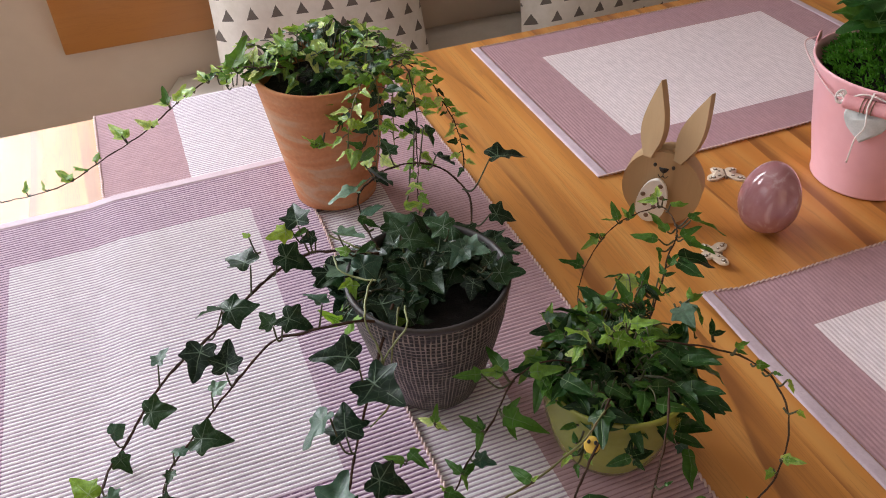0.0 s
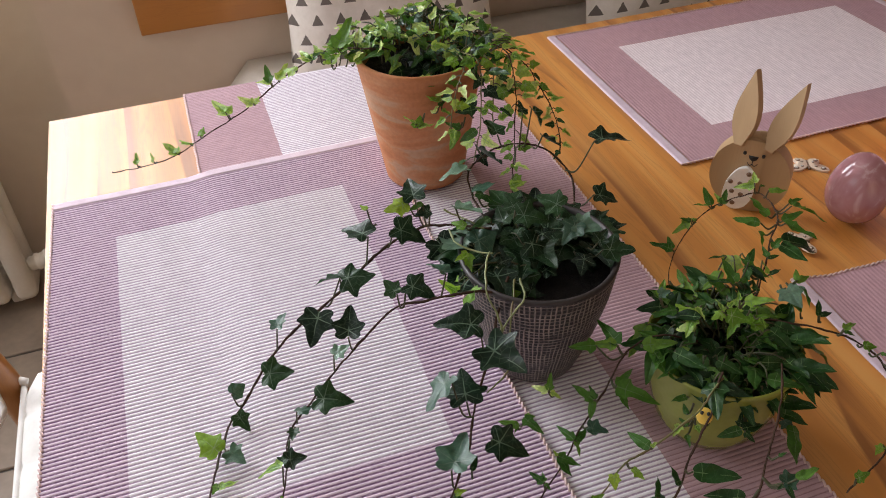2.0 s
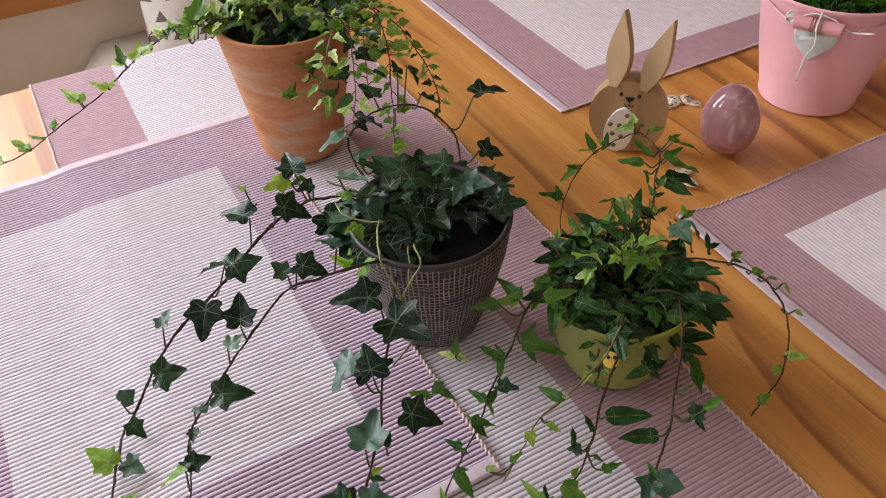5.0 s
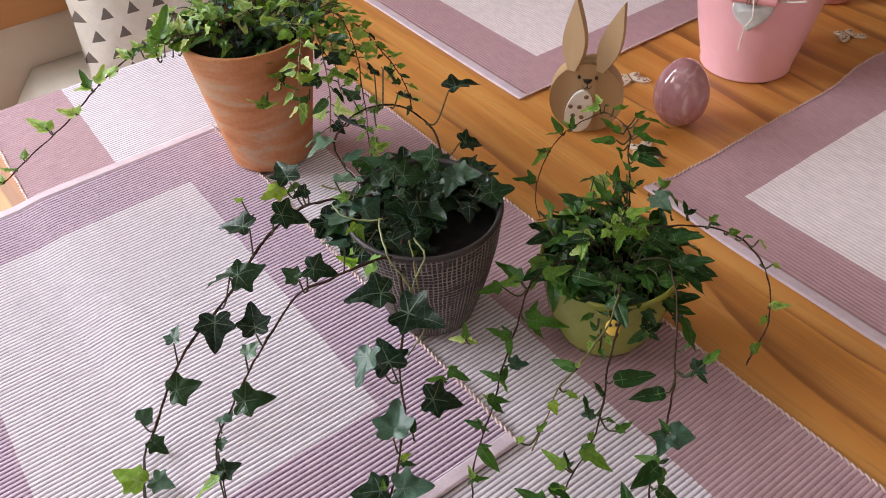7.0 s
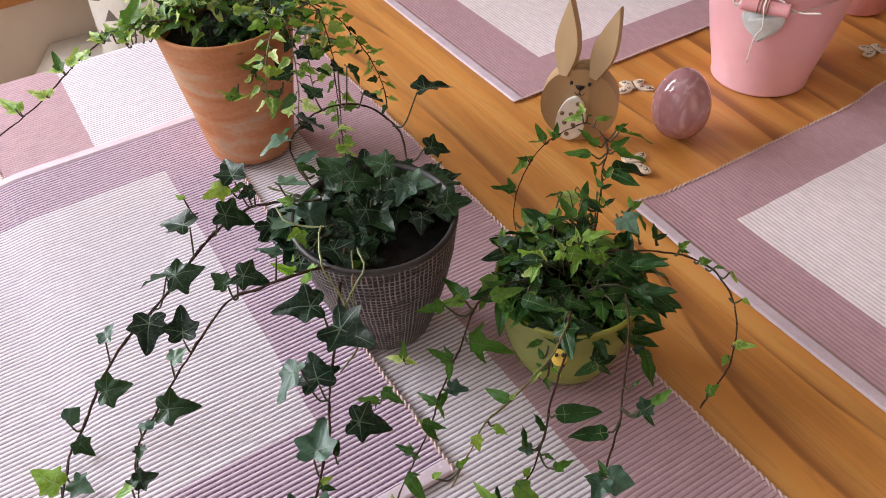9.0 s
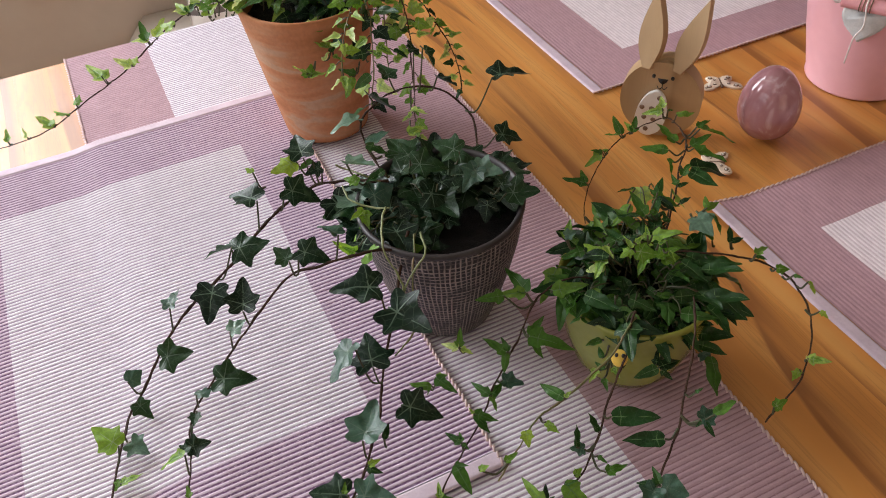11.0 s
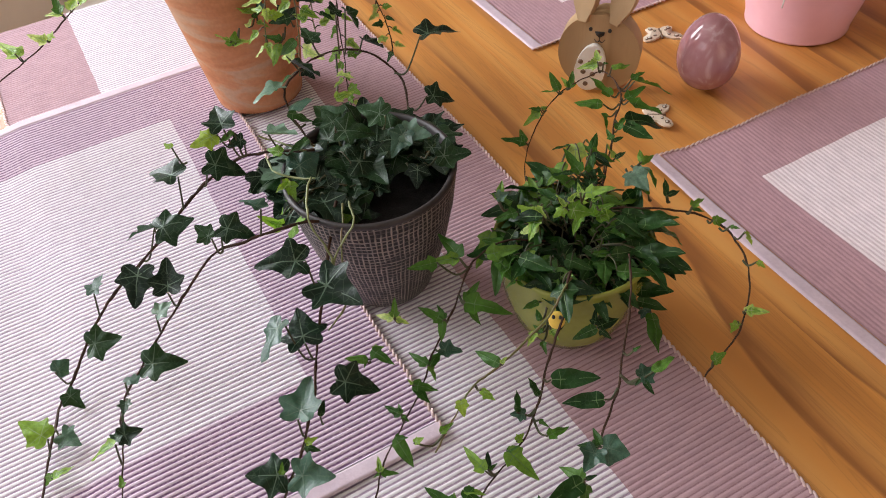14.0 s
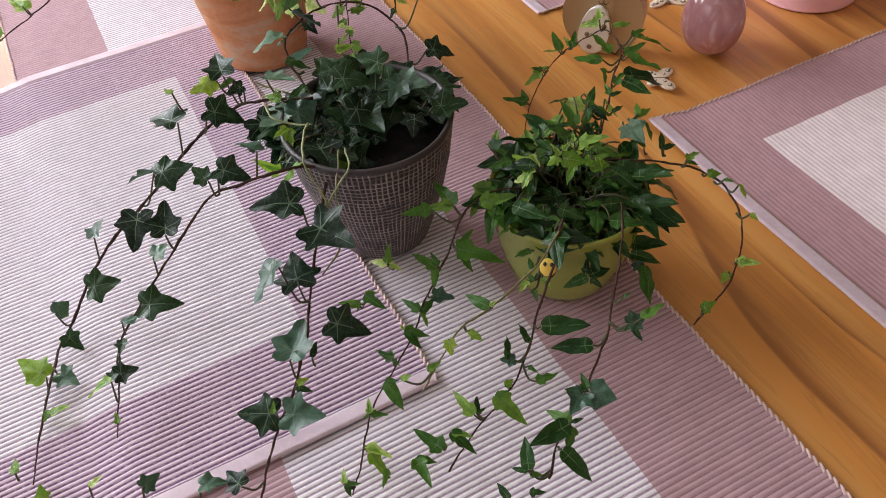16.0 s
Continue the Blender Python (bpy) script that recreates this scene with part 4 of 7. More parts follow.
    sprig(top, rod, "pale", (-0.0267, 0.4019, 0.7600), (0.0094, -0.0127, -0.0030), (-0.0300, 0.4100, 0.7571), 0)
    sprig(top, rod, "light", (-0.0367, 0.3746, 0.7600), (0.0124, 0.0015, 0.0008), (-0.0415, 0.3785, 0.7568), -30)
    sprig(top, rod, "young", (-0.0368, 0.3775, 0.7602), (-0.0051, -0.0050, -0.0018), (-0.0415, 0.3785, 0.7568), 10)
    sprig(top, rod, "pale", (0.1257, 0.3911, 0.8765), (-0.0060, 0.0144, 0.0029), (0.1200, 0.3893, 0.8602), 40)
    sprig(top, rod, "dark", (0.1032, 0.4013, 0.8664), (0.0150, -0.0133, -0.0024), (0.0988, 0.3982, 0.8510), 0)
    sprig(top, rod, "dark", (0.0964, 0.4002, 0.8617), (-0.0048, 0.0113, 0.0038), (0.0988, 0.3982, 0.8510), -15)
    sprig(top, rod, "dark", (0.0632, 0.4053, 0.8308), (0.0075, 0.0181, 0.0093), (0.0655, 0.4027, 0.8213), 0)
    sprig(top, rod, "pale", (0.0521, 0.4024, 0.8213), (0.0112, 0.0020, 0.0047), (0.0508, 0.3997, 0.8093), -15)
    sprig(top, rod, "dark", (0.0351, 0.3890, 0.8009), (0.0210, -0.0106, 0.0028), (0.0380, 0.3950, 0.8000), 0)
    sprig(top, rod, "pale", (0.0213, 0.3881, 0.7950), (0.0110, 0.0046, -0.0005), (0.0200, 0.3860, 0.7865), -40)
    sprig(top, rod, "dark", (0.0174, 0.3817, 0.7870), (-0.0032, -0.0079, -0.0017), (0.0180, 0.3850, 0.7850), 0)
    sprig(top, rod, "dark", (0.0076, 0.3650, 0.7803), (0.0135, -0.0028, 0.0010), (0.0128, 0.3793, 0.7810), 10)
    sprig(top, rod, "dark", (0.0080, 0.3656, 0.7811), (-0.0077, -0.0040, -0.0018), (0.0105, 0.3720, 0.7790), 20)
    sprig(top, rod, "light", (0.0051, 0.3571, 0.7854), (-0.0167, 0.0057, -0.0049), (0.0033, 0.3523, 0.7723), 35)
    sprig(top, rod, "young", (-0.0001, 0.3392, 0.7706), (0.0004, 0.0076, 0.0008), (0.0006, 0.3458, 0.7696), 0)
    sprig(top, rod, "dark", (0.1354, 0.3594, 0.8577), (-0.0245, 0.0088, 0.0073), (0.1390, 0.3520, 0.8380), 10)
    sprig(top, rod, "dark", (0.1384, 0.3561, 0.8434), (0.0149, -0.0282, -0.0023), (0.1418, 0.3568, 0.8387), 0)
    sprig(top, rod, "dark", (0.1188, 0.3383, 0.8195), (0.0043, 0.0230, 0.0072), (0.1220, 0.3347, 0.8080), -5)
    sprig(top, rod, "pale", (0.1123, 0.3486, 0.8332), (-0.0204, -0.0099, -0.0102), (0.1220, 0.3347, 0.8080), 45)
    sprig(top, rod, "dark", (0.1251, 0.3139, 0.8102), (0.0194, -0.0145, -0.0045), (0.1294, 0.3081, 0.7976), 0)
    sprig(top, rod, "pale", (0.0985, 0.3100, 0.7979), (0.0171, 0.0195, 0.0030), (0.0987, 0.3055, 0.7870), -15)
    sprig(top, rod, "mid", (0.1100, 0.3064, 0.7965), (0.0057, 0.0063, 0.0033), (0.1102, 0.3054, 0.7902), 0)
    sprig(top, rod, "young", (0.0974, 0.3012, 0.7869), (0.0067, -0.0008, 0.0022), (0.0960, 0.3030, 0.7840), 0)
    sprig(top, rod, "mid", (0.0961, 0.3000, 0.7866), (0.0064, -0.0060, -0.0008), (0.0947, 0.3019, 0.7833), 0)
    sprig(top, rod, "pale", (0.0849, 0.2902, 0.7813), (0.0195, -0.0136, 0.0013), (0.0800, 0.2900, 0.7750), 0)
    sprig(top, rod, "dark", (0.0810, 0.2921, 0.7818), (-0.0193, 0.0089, 0.0046), (0.0800, 0.2900, 0.7750), 0)
    sprig(top, rod, "young", (0.0791, 0.2933, 0.7821), (0.0030, 0.0055, 0.0024), (0.0827, 0.2922, 0.7765), 0)
    sprig(top, rod, "pale", (0.1782, 0.4954, 0.8743), (-0.0209, 0.0006, 0.0022), (0.1810, 0.4980, 0.8720), 35)
    sprig(top, rod, "pale", (0.1753, 0.4772, 0.8712), (0.0170, -0.0028, 0.0056), (0.1762, 0.4777, 0.8642), -45)
    sprig(top, rod, "dark", (0.1907, 0.5069, 0.8826), (0.0104, -0.0196, -0.0059), (0.1997, 0.5073, 0.8743), -55)
    sprig(top, rod, "dark", (0.2091, 0.5141, 0.8862), (0.0010, 0.0158, 0.0069), (0.2155, 0.5133, 0.8756), 25)
    sprig(top, rod, "dark", (0.2410, 0.5045, 0.8830), (0.0081, -0.0139, -0.0040), (0.2355, 0.5080, 0.8722), -45)
    sprig(top, rod, "dark", (0.2348, 0.5115, 0.9038), (0.0058, -0.0125, -0.0082), (0.2280, 0.5100, 0.8735), -45)
    sprig(top, rod, "dark", (0.2283, 0.5133, 0.9009), (0.0021, 0.0107, 0.0051), (0.2255, 0.5107, 0.8739), 40)
    sprig(top, rod, "dark", (0.2756, 0.4879, 0.8805), (0.0283, -0.0036, 0.0036), (0.2563, 0.4935, 0.8560), -28)
    sprig(top, rod, "dark", (0.2640, 0.4607, 0.8532), (0.0192, -0.0061, -0.0043), (0.2523, 0.4693, 0.8438), 0)
    sprig(top, rod, "light", (0.2108, 0.4931, 0.8534), (0.0141, 0.0009, 0.0004), (0.2168, 0.5014, 0.8567), 10)
    sprig(top, rod, "light", (0.2179, 0.5009, 0.8651), (0.0082, -0.0087, 0.0026), (0.2230, 0.5113, 0.8743), -20)
    sprig(top, rod, "young", (-0.0583, 0.3395, 0.7667), (0.0011, 0.0091, 0.0014), (-0.0590, 0.3390, 0.7603), -10)
    sprig(top, rod, "young", (-0.0492, 0.3183, 0.7604), (0.0011, 0.0092, 0.0051), (-0.0503, 0.3181, 0.7550), 10)
    sprig(top, rod, "light", (-0.0235, 0.3114, 0.7656), (0.0076, 0.0037, 0.0012), (-0.0252, 0.3078, 0.7550), -20)
    sprig(top, rod, "pale", (0.0058, 0.2829, 0.7860), (0.0102, 0.0020, 0.0019), (0.0032, 0.2798, 0.7770), 20)
    sprig(top, rod, "pale", (0.0313, 0.2747, 0.7764), (0.0138, -0.0026, 0.0006), (0.0275, 0.2725, 0.7687), -30)
    sprig(top, rod, "dark", (0.0498, 0.2683, 0.7689), (-0.0051, 0.0134, 0.0005), (0.0610, 0.2690, 0.7625), 0)
    sprig(top, rod, "dark", (0.1889, 0.4163, 0.8634), (0.0239, -0.0083, -0.0062), (0.1883, 0.4158, 0.8533), 0)
    sprig(top, rod, "dark", (0.1881, 0.4284, 0.8780), (0.0206, -0.0101, -0.0005), (0.1889, 0.4278, 0.8677), 0)
    sprig(top, rod, "pale", (0.2251, 0.4113, 0.8738), (-0.0151, -0.0068, -0.0076), (0.2213, 0.4135, 0.8650), 0)
    sprig(top, rod, "pale", (0.2233, 0.4120, 0.8727), (0.0132, -0.0122, -0.0007), (0.2213, 0.4135, 0.8650), 10)
    sprig(top, rod, "dark", (0.2356, 0.3943, 0.8603), (0.0204, -0.0063, -0.0029), (0.2295, 0.4004, 0.8543), 0)
    sprig(top, rod, "dark", (0.2172, 0.4212, 0.8818), (-0.0124, 0.0136, 0.0040), (0.2147, 0.4225, 0.8724), -10)
    sprig(top, rod, "dark", (0.1885, 0.4312, 0.8804), (-0.0030, 0.0115, 0.0073), (0.1876, 0.4320, 0.8723), -5)
    sprig(top, rod, "dark", (0.1713, 0.4117, 0.8514), (0.0024, 0.0118, 0.0091), (0.1734, 0.4109, 0.8428), 5)
    sprig(top, rod, "dark", (0.1951, 0.4007, 0.8480), (0.0153, 0.0032, 0.0050), (0.1957, 0.4098, 0.8495), -10)
    sprig(top, rod, "dark", (0.2241, 0.3974, 0.8570), (-0.0066, -0.0097, -0.0082), (0.2201, 0.4053, 0.8551), -5)
    sprig(top, rod, "dark", (0.2334, 0.3988, 0.8628), (0.0097, 0.0047, 0.0058), (0.2292, 0.4031, 0.8571), 0)
    sprig(top, rod, "pale", (0.1566, 0.4256, 0.8651), (0.0191, 0.0041, 0.0042), (0.1665, 0.4253, 0.8568), 0)
    sprig(top, rod, "mid", (0.1715, 0.4335, 0.8762), (-0.0127, -0.0003, -0.0048), (0.1745, 0.4341, 0.8701), 0)
    sprig(top, rod, "pale", (0.1503, 0.4424, 0.8851), (0.0145, -0.0122, -0.0016), (0.1568, 0.4411, 0.8733), -40)
    sprig(top, rod, "mid", (0.1653, 0.4435, 0.8918), (0.0120, -0.0080, -0.0037), (0.1740, 0.4423, 0.8805), -25)
    sprig(top, rod, "young", (0.1545, 0.4347, 0.8724), (-0.0077, 0.0077, 0.0024), (0.1603, 0.4374, 0.8697), -10)
    sprig(top, rod, "young", (0.1520, 0.4241, 0.8600), (-0.0102, -0.0033, -0.0025), (0.1600, 0.4280, 0.8580), 0)
    sprig(top, rod, "young", (0.1517, 0.4236, 0.8596), (-0.0034, -0.0121, -0.0086), (0.1600, 0.4280, 0.8580), -10)
    sprig(top, rod, "lit", (0.1611, 0.4026, 0.8421), (0.0154, -0.0021, -0.0004), (0.1741, 0.4119, 0.8441), 0)
    sprig(top, rod, "dark", (0.1771, 0.3933, 0.8370), (0.0207, -0.0094, -0.0004), (0.1815, 0.4073, 0.8416), 10)
    sprig(top, rod, "dark", (0.1990, 0.4160, 0.8667), (0.0132, 0.0005, 0.0020), (0.1963, 0.4171, 0.8580), -10)
    sprig(top, rod, "dark", (0.1610, 0.4211, 0.8579), (-0.0074, 0.0053, 0.0018), (0.1668, 0.4227, 0.8539), 20)
    sprig(top, rod, "dark", (0.1306, 0.4694, 0.8775), (0.0013, 0.0207, 0.0085), (0.1380, 0.4630, 0.8580), 0)
    sprig(top, rod, "young", (0.1257, 0.4697, 0.8759), (-0.0174, -0.0019, 0.0009), (0.1343, 0.4694, 0.8644), -10)
    sprig(top, rod, "mid", (0.1356, 0.4681, 0.8748), (-0.0098, -0.0011, -0.0041), (0.1380, 0.4630, 0.8580), 0)
    sprig(top, rod, "dark", (0.1398, 0.4649, 0.8696), (-0.0106, 0.0014, -0.0026), (0.1380, 0.4630, 0.8580), -15)
    sprig(top, rod, "young", (0.0989, 0.4792, 0.8714), (-0.0033, 0.0060, 0.0011), (0.1043, 0.4783, 0.8578), 10)
    tagged(part("stalk_tangle", rod, M["petiole"], top), kind="stuff")


def green_ivy():
    rng = random.Random(23)
    at = (0.286, 0.3220, TOP + 0.0032)
    top = thing("potted_ivy", at, "bushy narrow-leaved ivy in a lime green glazed pot", "potted plant")
    h = 0.073
    pot = part("pot", lathe([(0.0, 0.001), (0.026, 0.0), (0.0295, 0.0015), (0.0360, 0.013), (0.0418, 0.033), (0.0450, 0.052), (0.0468, h - 0.005), (0.0478, h - 0.002), (0.0478, h), (0.0465, h + 0.0006), (0.0450, h - 0.001), (0.0430, h - 0.014), (0.0400, h - 0.03)], at, 72),
               M["green_pot"], top, "lime green glazed pot")
    soil(top, (at[0], at[1], at[2] + h - 0.013), 0.0432, 2)
    rod = bmesh.new()
    root = (at[0], at[1], at[2] + h - 0.012)
    crown(top, (0.287, 0.324, 0.829), (0.050, 0.046, 0.020), 120, (0.015, 0.026), ("mid", "mid", "mid", "lit"), rng, rod, root,
          gap=lambda p: math.hypot(p.x - 0.272, p.y - 0.306) < 0.024 and p.z > 0.834, low=-0.1)
    crown(top, (0.284, 0.315, 0.818), (0.040, 0.038, 0.014), 80, (0.013, 0.021), ("mid",), rng, rod, root, low=0.0)
    crown(top, (0.276, 0.324, 0.848), (0.022, 0.020, 0.008), 10, (0.013, 0.020), ("light", "young", "mid"), rng, rod, root)
    crown(top, (0.318, 0.300, 0.824), (0.020, 0.018, 0.012), 7, (0.018, 0.026), ("mid",), rng, rod, root, low=-0.5)
    crown(top, (0.325, 0.362, 0.838), (0.026, 0.022, 0.012), 9, (0.012, 0.020), ("lit", "mid", "light"), rng, rod, root)
    trail(top, [(0.268, 0.325, 0.83), (0.246, 0.33, 0.838), (0.223, 0.331, 0.833), (0.202, 0.322, 0.81), (0.183, 0.312, 0.797), (0.17, 0.303, 0.783), (0.146, 0.288, 0.774), (0.125, 0.269, 0.775), (0.112, 0.252, 0.768), (0.100, 0.238, 0.762)], "stem", 0.0011, 0.0006)
    trail(top, [(0.262, 0.290, 0.835), (0.233, 0.275, 0.830), (0.197, 0.265, 0.826), (0.180, 0.258, 0.832), (0.164, 0.250, 0.830), (0.150, 0.245, 0.815)], "green_stem", 0.0010, 0.0006)
    trail(top, [(0.262, 0.292, 0.838), (0.246, 0.276, 0.822), (0.233, 0.269, 0.804), (0.218, 0.256, 0.786), (0.198, 0.246, 0.772), (0.175, 0.239, 0.766), (0.150, 0.225, 0.763)], "stem", 0.0012, 0.0007)
    trail(top, [(0.292, 0.280, 0.845), (0.280, 0.262, 0.838), (0.269, 0.249, 0.823), (0.254, 0.234, 0.804), (0.23, 0.217, 0.794), (0.211, 0.208, 0.787), (0.19, 0.19, 0.776)], "stem", 0.0010, 0.0008)
    trail(top, [(0.308, 0.322, 0.838), (0.330, 0.308, 0.838), (0.356, 0.294, 0.83), (0.363, 0.271, 0.827), (0.355, 0.248, 0.819), (0.33, 0.226, 0.812), (0.303, 0.217, 0.807), (0.296, 0.215, 0.806)], "stem", 0.0011, 0.0006)
    trail(top, [(0.319, 0.339, 0.836), (0.335, 0.355, 0.838), (0.349, 0.370, 0.842), (0.362, 0.383, 0.844), (0.376, 0.396, 0.845), (0.389, 0.419, 0.840), (0.397, 0.443, 0.831), (0.397, 0.461, 0.816), (0.388, 0.476, 0.800), (0.372, 0.479, 0.783), (0.355, 0.474, 0.764), (0.342, 0.460, 0.754), (0.332, 0.444, 0.753)], "stem", 0.0010, 0.0006)
    sprig(top, rod, "lit", (0.2297, 0.3277, 0.8373), (0.0199, -0.0059, 0.0004), (0.2307, 0.3307, 0.8347), 10)
    sprig(top, rod, "lit", (0.2157, 0.3332, 0.8374), (-0.0019, 0.0224, 0.0055), (0.2213, 0.3303, 0.8311), 0)
    sprig(top, rod, "lit", (0.2149, 0.3338, 0.8382), (-0.0163, 0.0045, 0.0013), (0.2213, 0.3303, 0.8311), -20)
    sprig(top, rod, "lit", (0.2023, 0.3368, 0.8388), (-0.0163, 0.0017, 0.0029), (0.2213, 0.3303, 0.8311), -20)
    sprig(top, rod, "lit", (0.2088, 0.3182, 0.8181), (0.0203, -0.0176, -0.0014), (0.2090, 0.3250, 0.8177), 0)
    sprig(top, rod, "lit", (0.2095, 0.3188, 0.8185), (0.0121, 0.0045, 0.0049), (0.2090, 0.3250, 0.8177), 10)
    sprig(top, rod, "lit", (0.2092, 0.3170, 0.8179), (0.0020, -0.0123, -0.0061), (0.2090, 0.3250, 0.8177), -10)
    sprig(top, rod, "lit", (0.1947, 0.3190, 0.8106), (-0.0088, 0.0127, 0.0034), (0.1988, 0.3203, 0.8078), 0)
    sprig(top, rod, "lit", (0.1956, 0.3192, 0.8108), (0.0012, 0.0093, 0.0037), (0.1988, 0.3203, 0.8078), 10)
    sprig(top, rod, "lit", (0.1942, 0.3189, 0.8105), (-0.0057, -0.0083, -0.0054), (0.1973, 0.3195, 0.8068), 0)
    sprig(top, rod, "pale", (0.1864, 0.3087, 0.8005), (0.0105, -0.0067, -0.0028), (0.1846, 0.3128, 0.7981), -20)
    sprig(top, rod, "lit", (0.1767, 0.3070, 0.7948), (-0.0063, 0.0119, 0.0028), (0.1787, 0.3090, 0.7923), -10)
    sprig(top, rod, "lit", (0.1776, 0.3060, 0.7943), (0.0109, 0.0074, -0.0000), (0.1787, 0.3090, 0.7923), -10)
    sprig(top, rod, "lit", (0.1771, 0.3066, 0.7939), (0.0007, -0.0085, -0.0038), (0.1776, 0.3083, 0.7912), -20)
    sprig(top, rod, "lit", (0.1649, 0.3045, 0.7872), (0.0110, -0.0094, -0.0017), (0.1700, 0.3030, 0.7830), -10)
    sprig(top, rod, "lit", (0.1651, 0.3036, 0.7870), (0.0044, -0.0115, -0.0044), (0.1680, 0.3017, 0.7823), -20)
    sprig(top, rod, "light", (0.1648, 0.3043, 0.7876), (-0.0012, 0.0039, 0.0012), (0.1680, 0.3017, 0.7823), 0)
    sprig(top, rod, "lit", (0.1512, 0.2936, 0.7814), (-0.0058, 0.0095, 0.0014), (0.1520, 0.2917, 0.7762), -10)
    sprig(top, rod, "lit", (0.1517, 0.2938, 0.7819), (0.0012, 0.0064, 0.0017), (0.1520, 0.2917, 0.7762), 0)
    sprig(top, rod, "lit", (0.1516, 0.2929, 0.7814), (0.0016, -0.0054, -0.0004), (0.1520, 0.2917, 0.7762), -10)
    sprig(top, rod, "lit", (0.1425, 0.2844, 0.7782), (0.0009, -0.0178, -0.0045), (0.1425, 0.2848, 0.7742), 5)
    sprig(top, rod, "lit", (0.1427, 0.2846, 0.7784), (0.0058, -0.0054, 0.0017), (0.1425, 0.2848, 0.7742), 20)
    sprig(top, rod, "light", (0.1261, 0.2694, 0.7780), (0.0023, 0.0073, 0.0040), (0.1268, 0.2706, 0.7749), 0)
    sprig(top, rod, "lit", (0.1262, 0.2691, 0.7777), (0.0082, -0.0042, -0.0020), (0.1268, 0.2706, 0.7749), -10)
    sprig(top, rod, "lit", (0.1252, 0.2692, 0.7778), (-0.0036, -0.0003, 0.0000), (0.1268, 0.2706, 0.7749), 10)
    sprig(top, rod, "lit", (0.1996, 0.2648, 0.8288), (-0.0070, 0.0132, 0.0016), (0.2030, 0.2667, 0.8267), -10)
    sprig(top, rod, "light", (0.2002, 0.2647, 0.8290), (0.0050, 0.0023, 0.0009), (0.2030, 0.2667, 0.8267), -10)
    sprig(top, rod, "light", (0.1820, 0.2538, 0.8332), (0.0044, -0.0075, -0.0013), (0.1814, 0.2586, 0.8315), -40)
    sprig(top, rod, "young", (0.1699, 0.2530, 0.8348), (-0.0029, -0.0082, -0.0018), (0.1720, 0.2540, 0.8310), 0)
    sprig(top, rod, "young", (0.1541, 0.2461, 0.8281), (0.0077, 0.0008, 0.0010), (0.1593, 0.2483, 0.8250), 0)
    sprig(top, rod, "young", (0.1402, 0.2469, 0.8295), (0.0052, -0.0007, 0.0019), (0.1582, 0.2479, 0.8237), -20)
    sprig(top, rod, "light", (0.1701, 0.3326, 0.8141), (-0.0080, 0.0081, 0.0003), (0.1741, 0.3326, 0.8095), -10)
    sprig(top, rod, "lit", (0.1706, 0.3329, 0.8145), (0.0048, 0.0072, 0.0068), (0.1741, 0.3326, 0.8095), 10)
    sprig(top, rod, "light", (0.1712, 0.3320, 0.8135), (0.0063, -0.0047, -0.0028), (0.1738, 0.3321, 0.8090), 0)
    sprig(top, rod, "lit", (0.1518, 0.3269, 0.8035), (0.0067, -0.0139, -0.0012), (0.1549, 0.3257, 0.7972), 0)
    sprig(top, rod, "light", (0.1524, 0.3267, 0.8033), (0.0065, -0.0013, 0.0003), (0.1549, 0.3257, 0.7972), 10)
    sprig(top, rod, "lit", (0.1479, 0.3244, 0.8002), (-0.0108, 0.0060, 0.0033), (0.1522, 0.3276, 0.7980), 10)
    sprig(top, rod, "lit", (0.1473, 0.3251, 0.7987), (-0.0034, -0.0020, -0.0019), (0.1495, 0.3260, 0.7951), 10)
    sprig(top, rod, "mid", (0.2283, 0.2592, 0.7999), (0.0231, -0.0124, -0.0011), (0.2268, 0.2636, 0.7965), 0)
    sprig(top, rod, "mid", (0.2435, 0.2314, 0.8046), (-0.0192, 0.0103, -0.0024), (0.2540, 0.2340, 0.8040), 5)
    sprig(top, rod, "mid", (0.2191, 0.2574, 0.7936), (-0.0009, 0.0097, 0.0056), (0.2230, 0.2603, 0.7920), 25)
    sprig(top, rod, "mid", (0.2049, 0.2568, 0.7895), (0.0057, 0.0107, 0.0032), (0.2180, 0.2560, 0.7860), 40)
    sprig(top, rod, "pale", (0.2086, 0.2544, 0.7876), (-0.0072, 0.0038, 0.0017), (0.2163, 0.2552, 0.7848), 10)
    sprig(top, rod, "lit", (0.2133, 0.2390, 0.7830), (0.0137, -0.0003, -0.0008), (0.2130, 0.2535, 0.7825), -15)
    sprig(top, rod, "lit", (0.2144, 0.2489, 0.7846), (0.0022, -0.0056, -0.0010), (0.2130, 0.2535, 0.7825), 20)
    sprig(top, rod, "young", (0.1985, 0.2474, 0.7787), (0.0063, 0.0017, 0.0006), (0.2030, 0.2485, 0.7755), 10)
    sprig(top, rod, "lit", (0.1764, 0.2438, 0.7722), (-0.0046, 0.0159, 0.0058), (0.1827, 0.2413, 0.7680), -10)
    sprig(top, rod, "mid", (0.1779, 0.2440, 0.7724), (0.0048, 0.0071, 0.0035), (0.1827, 0.2413, 0.7680), 20)
    sprig(top, rod, "lit", (0.1785, 0.2437, 0.7723), (0.0060, 0.0003, 0.0004), (0.1827, 0.2413, 0.7680), 10)
    sprig(top, rod, "lit", (0.1918, 0.2466, 0.7765), (0.0079, -0.0199, -0.0084), (0.1923, 0.2442, 0.7705), 0)
